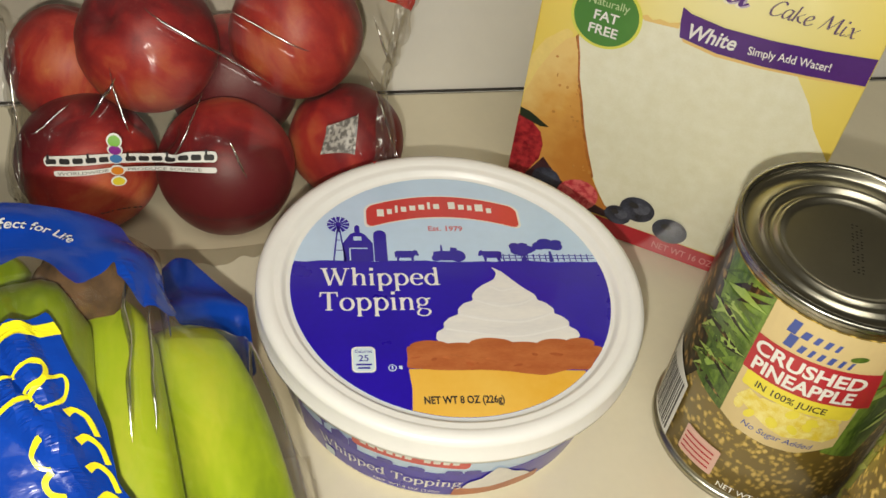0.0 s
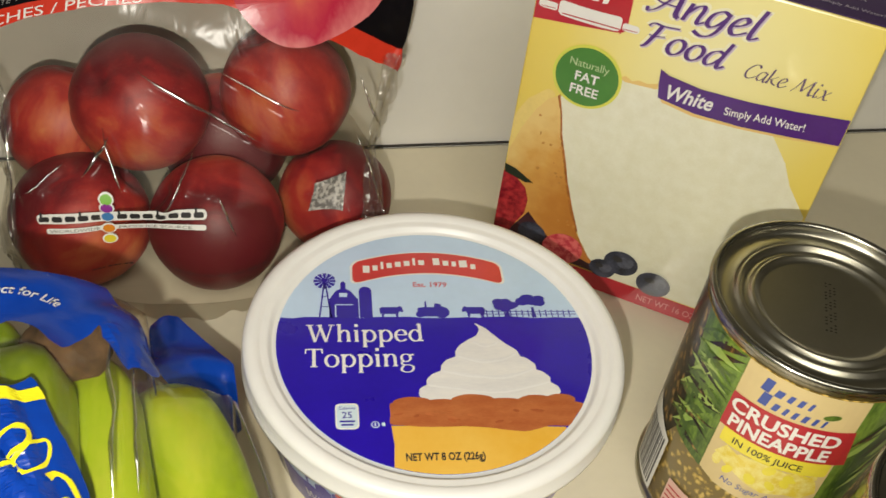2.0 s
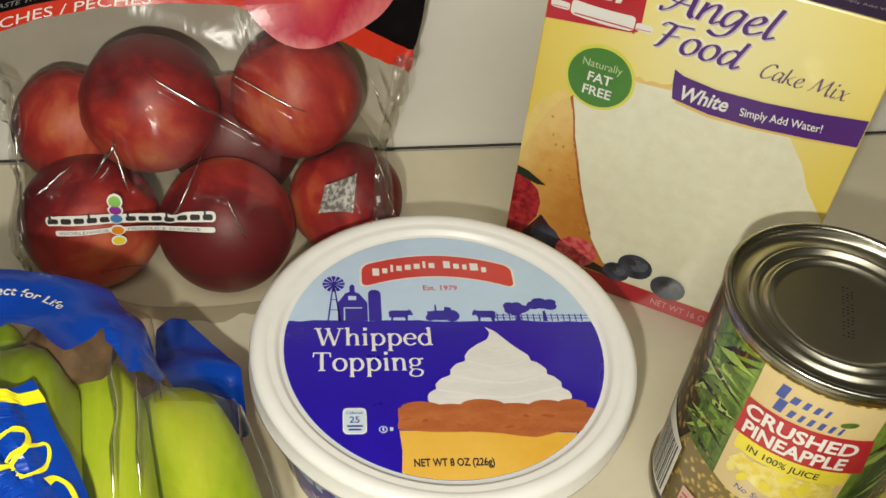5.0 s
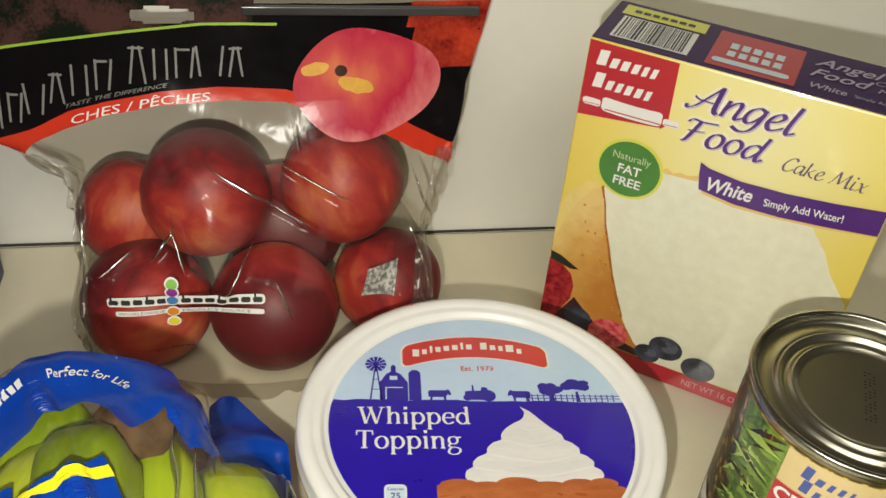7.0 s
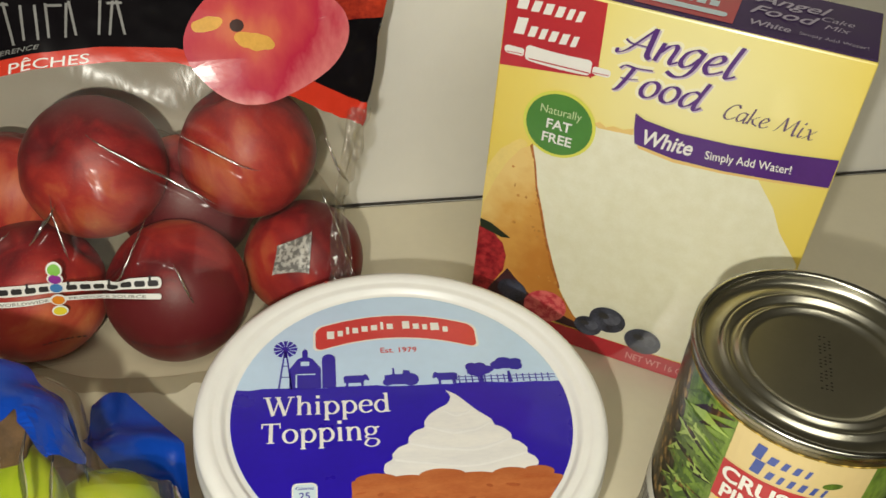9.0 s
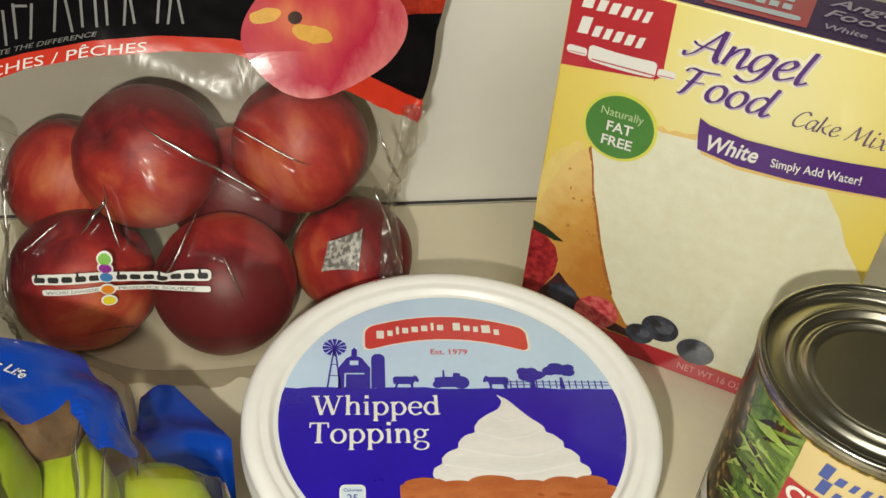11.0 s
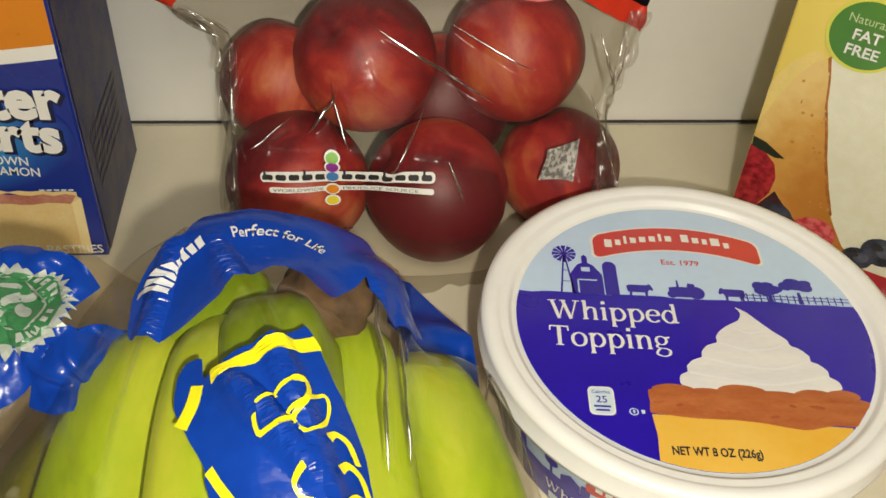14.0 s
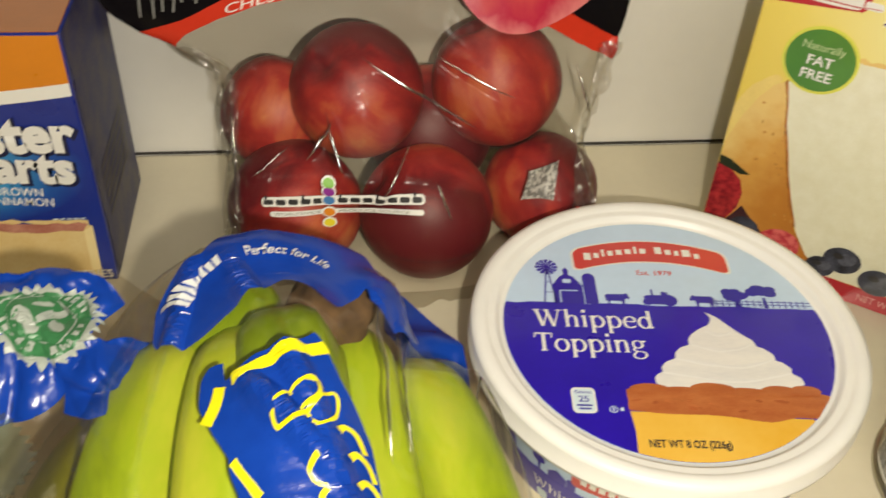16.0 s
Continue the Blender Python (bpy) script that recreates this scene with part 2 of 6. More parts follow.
COUNTER = mat("cream_laminate", (0.72, 0.66, 0.50), 0.22, vary=0.035, scale=25, bump=0.05, bscale=500, coat=0.15)
WALL = mat("white_panel", (0.84, 0.825, 0.765), 0.45, vary=0.03, scale=12, bump=0.06, bscale=350)
ROOM = mat("room_paint", (0.10, 0.09, 0.065), 0.8, vary=0.08, scale=3)
JOINT = mat("dark_joint", (0.04, 0.035, 0.03), 0.8, vary=0.3, scale=120)
WHITE = mat("white_plastic", (0.86, 0.855, 0.83), 0.32, vary=0.02, scale=90, bump=0.04, bscale=900)
SKY = mat("print_sky", (0.54, 0.70, 0.90), 0.3, vary=0.05, scale=30, coat=0.3)
NAVY = mat("print_navy", (0.018, 0.003, 0.39), 0.28, vary=0.12, scale=40, coat=0.3)
INKBLUE = mat("print_navy_silhouette", (0.024, 0.012, 0.34), 0.3, vary=0.1, coat=0.3)
RED = mat("print_red", (0.62, 0.055, 0.05), 0.3, vary=0.07, coat=0.3)
PAPERW = mat("print_white", (0.82, 0.81, 0.77), 0.35, vary=0.02, coat=0.3)
CREAM = mat("print_cream", (0.84, 0.82, 0.78), 0.35, col2=(0.70, 0.69, 0.69), scale=70, stretch=(0.5, 1.6, 1), coat=0.3)
CRUST = mat("print_crust", (0.40, 0.095, 0.026), 0.35, col2=(0.52, 0.165, 0.05), scale=110, stretch=(0.6, 1.6, 1), sharp=0.05, coat=0.3)
PIE = mat("print_pie", (0.79, 0.43, 0.045), 0.32, col2=(0.85, 0.52, 0.09), scale=30, coat=0.3)
INK = mat("print_black", (0.03, 0.028, 0.03), 0.4, vary=0.2, coat=0.2)
PALE = mat("print_pale_blue", (0.62, 0.74, 0.80), 0.35, vary=0.04, coat=0.3)


# ---- building helpers ----
from mathutils.geometry import tessellate_polygon


def part(name, bm, material, parent=None, label="", smooth=False):
    me = bpy.data.meshes.new(name)
    if isinstance(bm, tuple):
        me.from_pydata(*bm)
    else:
        bmesh.ops.recalc_face_normals(bm, faces=bm.faces) if smooth is not None else None
        bm.to_mesh(me)
        bm.free()
    me.materials.append(material)
    if smooth:
        me.polygons.foreach_set("use_smooth", [True] * len(me.polygons))
    ob = new(name, me)
    ob.parent = parent
    return tagged(ob, label=label)


def thing(name, m, label, category, group="", kind=""):
    ob = new(name)
    ob.empty_display_size = 0.02
    ob.matrix_world = m
    return tagged(ob, label, category, group, kind)


def box(x0, x1, y0, y1, z0, z1, bevel=0.0, segments=2):
    bm = bmesh.new()
    v = [bm.verts.new((x, y, z)) for x in (x0, x1) for y in (y0, y1) for z in (z0, z1)]
    for f in ((0, 1, 3, 2), (4, 6, 7, 5), (0, 4, 5, 1), (2, 3, 7, 6), (0, 2, 6, 4), (1, 5, 7, 3)):
        bm.faces.new([v[i] for i in f])
    bmesh.ops.recalc_face_normals(bm, faces=bm.faces)
    if bevel:
        bmesh.ops.bevel(bm, geom=bm.edges[:], offset=bevel, segments=segments, affect="EDGES", profile=0.5)
    return bm


def lathe(profile, steps=128):
    """A turned body round z from (radius, height) pairs."""
    verts, faces = [], []
    for r, z in profile:
        for k in range(steps):
            a = 2 * math.pi * k / steps
            verts.append((r * math.cos(a), r * math.sin(a), z))
    for i in range(len(profile) - 1):
        for k in range(steps):
            j = (k + 1) % steps
            faces.append((i * steps + k, i * steps + j, (i + 1) * steps + j, (i + 1) * steps + k))
    return verts, [], faces


def flat(p, h):
    return Vector((p[0], p[1], h))


def refine(bm, longest):
    for _ in range(6):
        bmesh.ops.triangulate(bm, faces=bm.faces)
        es = [e for e in bm.edges if e.calc_length() > longest]
        if not es:
            break
        bmesh.ops.subdivide_edges(bm, edges=es, cuts=1)
    bmesh.ops.triangulate(bm, faces=bm.faces)


def poly(name, pts, material, parent, fn=flat, h=0.0002, longest=0.0, label=""):
    """A printed patch: an outline in the plane of the print, laid on the surface that fn gives."""
    bm = bmesh.new()
    vs = [bm.verts.new((x, y, 0)) for x, y in pts]
    for tri in tessellate_polygon([[Vector((x, y, 0)) for x, y in pts]]):
        try:
            bm.faces.new([vs[i] for i in tri])
        except ValueError:
            pass
    for f in bm.faces:
        f.normal_update()
        if f.normal.z < 0:
            f.normal_flip()
    if longest:
        refine(bm, longest)
    for v in bm.verts:
        v.co = fn(v.co, h)
    return part(name, bm, material, parent, label, smooth=None)


def wavy(pts, amp=0.0006, seed=1, steps=6):
    """A soft, slightly uneven closed outline through a few corners."""
    out, n = [], len(pts)
    for i in range(n):
        a, b, c, d = (Vector((*pts[(i + k) % n], 0)) for k in (-1, 0, 1, 2))
        for k in range(steps):
            s = k / steps
            q = 0.5 * (2 * b + (c - a) * s + (2 * a - 5 * b + 4 * c - d) * s * s + (3 * b - a - 3 * c + d) * s ** 3)
            q = q.lerp(b.lerp(c, s), 0.45)
            e = noise.noise_vector(Vector((q.x * 160, q.y * 160, seed))) * amp
            out.append((q.x + e.x, q.y + e.y))
    return out


def oval(cx, cy, rx, ry, n=40, a0=0.0, a1=360.0, rot=0.0):
    out = []
    for k in range(n):
        a = radians(a0 + (a1 - a0) * k / (n if a1 - a0 == 360 else n - 1))
        x, y = rx * math.cos(a), ry * math.sin(a)
        out.append((cx + x * math.cos(rot) - y * math.sin(rot), cy + x * math.sin(rot) + y * math.cos(rot)))
    return out


def pill(x0, x1, y0, y1, r, n=6, bend=0.0):
    out = []
    for cx, cy, s in ((x1 - r, y0 + r, -90), (x1 - r, y1 - r, 0), (x0 + r, y1 - r, 90), (x0 + r, y0 + r, 180)):
        for k in range(n + 1):
            a = radians(s + 90 * k / n)
            out.append((cx + r * math.cos(a), cy + r * math.sin(a)))
    full = []
    for a, b in zip(out, out[1:] + out[:1]):
        m = max(1, int(abs(b[0] - a[0]) / 0.004))
        full += [(a[0] + (b[0] - a[0]) * k / m, a[1] + (b[1] - a[1]) * k / m) for k in range(m)]
    xm, w = (x0 + x1) / 2, (x1 - x0) / 2
    return [(x, y - bend * ((x - xm) / w) ** 2) for x, y in full]


def add_serifs(bm, reach):
    """Small feet on the ends of upright stems, letter by letter."""
    left, feet = set(bm.verts), []
    while left:
        todo, isle = [left.pop()], []
        while todo:
            v = todo.pop()
            isle.append(v)
            for e in v.link_edges:
                w = e.other_vert(v)
                if w in left:
                    left.remove(w)
                    todo.append(w)
        for lv, sgn in ((min(v.co.y for v in isle), 1), (max(v.co.y for v in isle), -1)):
            xs = sorted(v.co.x for v in isle if abs(v.co.y - lv) < 0.0015)
            runs = []
            for x in xs:
                if runs and x - runs[-1][1] < 0.13:
                    runs[-1][1] = x
                else:
                    runs.append([x, x])
            feet += [(a, b, lv, sgn) for a, b in runs if 0.05 < b - a < 0.22]
    for a, b, lv, sgn in feet:
        y0, y1 = sorted((lv, lv + sgn * 0.045))
        vs = [bm.verts.new((x, y, 0)) for x, y in ((a - reach, y0), (b + reach, y0), (b + reach, y1), (a - reach, y1))]
        for v in vs:
            v.co.z = 0.004
        bm.faces.new(vs)


def lettering(body, size, x, y, material, parent, fn=flat, h=0.0004, align="LEFT", bold=0.0, shear=0.0, rot=0.0, squash=1.0, arc=0.0, longest=0.0, label="", serif=0.0):
    """A printed line of text of that cap height, starting at (x, y)."""
    cu = bpy.data.curves.new("lettering", "FONT")
    cu.body, cu.align_x, cu.resolution_u, cu.shear, cu.offset = body, align, 3, shear, bold
    tmp = bpy.data.objects.new("lettering_source", cu)
    scene.collection.objects.link(tmp)
    me = bpy.data.meshes.new_from_object(tmp.evaluated_get(bpy.context.evaluated_depsgraph_get()))
    bpy.data.objects.remove(tmp)
    s = size / 0.73
    bm = bmesh.new()
    bm.from_mesh(me)
    bpy.data.meshes.remove(me)
    if serif:
        add_serifs(bm, serif)
    if longest:
        for v in bm.verts:
            v.co *= s
        refine(bm, longest)
        for v in bm.verts:
            v.co /= s
    c, sn = math.cos(rot), math.sin(rot)
    for v in bm.verts:
        px, py = v.co.x * s * squash, v.co.y * s
        py -= arc * px * px
        v.co = fn(Vector((x + px * c - py * sn, y + px * sn + py * c, 0)), h + (0.00005 if v.co.z > 0.002 else 0.0))
    return part("lettering", bm, material, parent, label, smooth=None)


# letters drawn as pen strokes: advance, then strokes of (weight, curved, points); capitals are 0.73 high
def bowl(cx, cy, rx, ry):
    return [(cx + rx * math.cos(radians(a)), cy + ry * math.sin(radians(a))) for a in range(90, 451, 30)]


def foot(x, y, half=0.085):
    return (-0.040, False, [(x - half, y + 0.018), (x + half, y + 0.018)])


def flag(x, y):
    return (-0.055, False, [(x - 0.095, y - 0.045), (x, y - 0.02)])


ROMAN = {"W": (1.03, [(0.115, False, [(0.13, 0.72), (0.33, 0.0)]), (-0.05, False, [(0.33, 0.0), (0.52, 0.66)]), (0.115, False, [(0.47, 0.72), (0.70, 0.0)]), (-0.05, False, [(0.70, 0.0), (0.90, 0.72)]), foot(0.13, 0.693, 0.13), foot(0.47, 0.693, 0.10), foot(0.90, 0.693, 0.11)])}
ROMAN["h"] = (0.58, [(0.11, False, [(0.13, 0.0), (0.13, 0.76)]), (0.105, True, [(0.16, 0.36), (0.24, 0.46), (0.34, 0.48), (0.42, 0.42), (0.44, 0.30), (0.44, 0.0)]), foot(0.13, 0.0), foot(0.44, 0.0), flag(0.13, 0.76)])
ROMAN["i"] = (0.29, [(0.11, False, [(0.14, 0.0), (0.14, 0.50)]), (-0.125, False, [(0.14, 0.625), (0.14, 0.745)]), foot(0.14, 0.0), flag(0.14, 0.50)])
ROMAN["p"] = (0.57, [(0.11, False, [(0.13, -0.22), (0.13, 0.50)]), (0.105, True, [(0.15, 0.38), (0.26, 0.48), (0.38, 0.46), (0.48, 0.32), (0.48, 0.16), (0.38, 0.03), (0.26, 0.01), (0.15, 0.08)]), foot(0.13, -0.24), flag(0.13, 0.50)])
ROMAN["e"] = (0.50, [(-0.045, False, [(0.08, 0.275), (0.44, 0.275)]), (0.105, True, [(0.44, 0.275), (0.40, 0.43), (0.27, 0.49), (0.13, 0.42), (0.07, 0.24), (0.13, 0.07), (0.27, 0.01), (0.44, 0.09)])])
ROMAN["d"] = (0.58, [(0.11, False, [(0.43, 0.0), (0.43, 0.76)]), (0.105, True, [(0.41, 0.38), (0.30, 0.48), (0.18, 0.46), (0.08, 0.32), (0.08, 0.16), (0.18, 0.03), (0.30, 0.01), (0.41, 0.10)]), (-0.045, False, [(0.43, 0.025), (0.54, 0.03)]), flag(0.43, 0.76)])
ROMAN["T"] = (0.66, [(0.12, False, [(0.33, 0.0), (0.33, 0.72)]), (-0.05, False, [(0.04, 0.705), (0.62, 0.705)]), (-0.05, False, [(0.06, 0.72), (0.045, 0.54)]), (-0.05, False, [(0.60, 0.72), (0.615, 0.54)]), foot(0.33, 0.0, 0.12)])
ROMAN["o"] = (0.54, [(0.105, True, bowl(0.27, 0.245, 0.20, 0.24))])
ROMAN["n"] = (0.58, [(0.11, False, [(0.13, 0.0), (0.13, 0.50)]), ROMAN["h"][1][1], foot(0.13, 0.0), foot(0.44, 0.0), flag(0.13, 0.50)])
ROMAN["g"] = (0.54, [(0.09, True, bowl(0.24, 0.335, 0.155, 0.15)), (-0.06, False, [(0.36, 0.43), (0.52, 0.47)]), (0.085, True, [(0.15, 0.21), (0.08, 0.12), (0.16, 0.06), (0.36, 0.04), (0.47, -0.05), (0.40, -0.19), (0.22, -0.235), (0.06, -0.16), (0.10, -0.03), (0.18, 0.04)])])
ROMAN[" "] = (0.28, [])
BRUSH = {"A": (0.60, [(0.075, True, [(-0.12, 0.10), (-0.08, 0.0), (0.06, 0.10), (0.22, 0.42), (0.37, 0.73)]), (0.115, True, [(0.37, 0.73), (0.42, 0.36), (0.47, 0.08), (0.56, 0.0)]), (0.05, True, [(-0.06, 0.35), (0.08, 0.28), (0.47, 0.27)])])}
BRUSH["n"] = (0.46, [(0.10, False, [(0.05, 0.46), (0.05, 0.0)]), (0.095, True, [(0.06, 0.20), (0.16, 0.40), (0.27, 0.46), (0.32, 0.36), (0.32, 0.10), (0.37, 0.01), (0.47, 0.10)])])
BRUSH["g"] = (0.46, [(0.095, True, [(0.34, 0.42), (0.22, 0.47), (0.08, 0.36), (0.05, 0.14), (0.14, 0.02), (0.26, 0.10), (0.35, 0.30)]), (0.10, True, [(0.36, 0.46), (0.35, 0.05), (0.27, -0.18), (0.10, -0.25), (-0.08, -0.17)])])
BRUSH["e"] = (0.40, [(0.10, True, [(0.07, 0.20), (0.22, 0.26), (0.30, 0.38), (0.22, 0.47), (0.10, 0.38), (0.05, 0.18), (0.14, 0.01), (0.27, 0.03), (0.40, 0.14)])])
BRUSH["l"] = (0.28, [(0.105, True, [(0.08, 0.76), (0.07, 0.40), (0.08, 0.10), (0.14, 0.0), (0.26, 0.09)])])
BRUSH["F"] = (0.56, [(0.115, True, [(0.22, 0.68), (0.18, 0.36), (0.12, 0.06), (0.04, 0.0)]), (0.075, True, [(-0.06, 0.60), (0.02, 0.71), (0.26, 0.69), (0.60, 0.73)]), (0.06, True, [(0.06, 0.36), (0.24, 0.37), (0.42, 0.41)])])
BRUSH["o"] = (0.44, [(0.10, True, bowl(0.21, 0.235, 0.165, 0.23))])
BRUSH["d"] = (0.50, [BRUSH["g"][1][0], (0.105, True, [(0.38, 0.76), (0.36, 0.40), (0.36, 0.10), (0.42, 0.0), (0.52, 0.10)])])
BRUSH["C"] = (0.52, [(0.105, True, [(0.50, 0.60), (0.40, 0.72), (0.22, 0.66), (0.07, 0.38), (0.08, 0.12), (0.20, 0.0), (0.36, 0.04), (0.50, 0.18)])])
BRUSH["a"] = (0.46, [BRUSH["g"][1][0], (0.10, True, [(0.36, 0.46), (0.34, 0.12), (0.39, 0.0), (0.48, 0.10)])])
BRUSH["k"] = (0.44, [(0.105, False, [(0.07, 0.74), (0.05, 0.0)]), (0.07, True, [(0.08, 0.22), (0.22, 0.32), (0.36, 0.46)]), (0.09, True, [(0.16, 0.28), (0.24, 0.10), (0.42, 0.02)])])
BRUSH["M"] = (0.82, [(0.06, True, [(-0.04, 0.0), (0.06, 0.20), (0.18, 0.72)]), (0.115, False, [(0.18, 0.72), (0.34, 0.10)]), (0.06, False, [(0.34, 0.10), (0.62, 0.72)]), (0.115, True, [(0.62, 0.72), (0.64, 0.30), (0.70, 0.0), (0.80, 0.08)])])
BRUSH["i"] = (0.24, [(0.10, True, [(0.07, 0.46), (0.06, 0.12), (0.12, 0.0), (0.22, 0.10)]), (-0.10, False, [(0.09, 0.60), (0.09, 0.70)])])
BRUSH["x"] = (0.42, [(0.10, True, [(0.03, 0.42), (0.12, 0.44), (0.26, 0.04), (0.40, 0.06)]), (0.06, False, [(0.02, 0.0), (0.38, 0.47)])])
BRUSH[" "] = (0.30, [])


def pen_text(body, face, cap, x0, x1, y, material, parent, fn=flat, h=0.0004, shear=0.0, bold=1.0, nib=0.0, grow=0.0, longest=0.0, rise=0.0):
    """A word drawn with a broad pen, fitted between x0 and x1; the stroke is wide across the nib and thin along it."""
    bm, pen, s = bmesh.new(), 0.0, cap / 0.73
    total = sum(face[c][0] for c in body)
    wide = (x1 - x0) / (total * s)

    def put(x, yy):
        px = x0 + (x + shear * yy) * s * wide
        return bm.verts.new((px, y + yy * s + rise * (px - x0), 0))
    for c in body:
        for w, curved, pts in face[c][1]:
            line = []
            if curved:
                for i in range(len(pts) - 1):
                    a, b, cc, d = (Vector((*pts[max(0, min(len(pts) - 1, i + k))], 0)) for k in (-1, 0, 1, 2))
                    for k in range(6):
                        q = k / 6
                        line.append(0.5 * (2 * b + (cc - a) * q + (2 * a - 5 * b + 4 * cc - d) * q * q + (3 * b - a - 3 * cc + d) * q ** 3))
                line.append(Vector((*pts[-1], 0)))
            else:
                line = [Vector((*q, 0)) for q in pts]
            prev = None
            for i, q in enumerate(line):
                d = (line[min(len(line) - 1, i + 1)] - line[max(0, i - 1)]).normalized()
                across = abs(math.cos(nib) * d.y - math.sin(nib) * d.x)
                hw = 0.5 * bold * (-w if w < 0 else w * (0.40 + 0.60 * across ** 1.3)) + grow
                e = Vector((-d.y, d.x, 0)) * hw
                now = (put(pen + q.x + e.x, q.y + e.y), put(pen + q.x - e.x, q.y - e.y))
                if prev:
                    bm.faces.new((prev[0], prev[1], now[1], now[0]))
                prev = now
        pen += face[c][0]
    # strokes that cross lie a hair above one another
    seen, lift = set(), 0
    for f in bm.faces[:]:
        f.normal_update()
        if f.normal.z < 0:
            f.normal_flip()
    for v in bm.verts:
        if v not in seen:
            todo, lift = [v], lift + 1
            seen.add(v)
            while todo:
                q = todo.pop()
                q.co.z = 0.000004 * lift
                for e in q.link_edges:
                    o = e.other_vert(q)
                    if o not in seen:
                        seen.add(o)
                        todo.append(o)
    if longest:
        refine(bm, longest)
    for v in bm.verts:
        v.co = fn(v.co.copy(), h + v.co.z)
    return part("lettering", bm, material, parent, "", smooth=None)


def bars(spec, material, parent, fn=flat, h=0.0004, name="print_bar", longest=0.0):
    for x0, x1, y0, y1 in spec:
        poly(name, [(x0, y0), (x1, y0), (x1, y1), (x0, y1)], material, parent, fn, h, longest)


def ridge(x0, x1, base, amp, n, seed, grow=0.0):
    r = random.Random(seed)
    return [(x0 + (x1 - x0) * k / n, base + amp * (r.random() - 0.5) * 2 + grow * k / n) for k in range(n + 1)]


# ---- setting ----
YW = 0.391
part("counter", box(-0.9, 1.1, -0.30, YW, -0.038, 0.0, 0.002), COUNTER, None)
tagged(bpy.data.objects["counter"], "glossy cream laminate kitchen counter with faint mottling", "counter", kind="structure")
part("wall_back", box(-0.9, 1.1, YW + 0.0012, YW + 0.1, -0.04, 0.27), WALL, None)
tagged(bpy.data.objects["wall_back"], "plain off-white panel wall behind the counter", "wall", kind="structure")
part("trim", box(-0.9, 1.1, YW - 0.0006, YW + 0.0011, 0.0002, 0.0010), JOINT, None)
tagged(bpy.data.objects["trim"], "thin dark joint between counter and wall", "joint", kind="structure")
# unseen room shell; wall_upper is added dark for the can ends to mirror
for nm, b in (("wall_left", box(-1.0, -0.902, -2.2, 0.5, -0.92, 1.45)), ("wall_right", box(1.102, 1.2, -2.2, 0.5, -0.92, 1.45)), ("wall_front", box(-1.0, 1.2, -2.3, -2.202, -0.92, 1.45)),
              ("wall_upper", box(-0.9, 1.1, YW + 0.0012, YW + 0.1, 0.272, 1.45)), ("ceiling", box(-1.0, 1.2, -2.3, 0.5, 1.452, 1.52)), ("floor", box(-1.0, 1.2, -2.3, 0.5, -1.0, -0.922)), ("cabinet_front", box(-0.9, 1.1, -0.27, -0.25, -0.92, -0.04))):
    tagged(part(nm, b, ROOM, None), "plain dim kitchen surface outside the view", nm.split("_")[0], kind="structure")


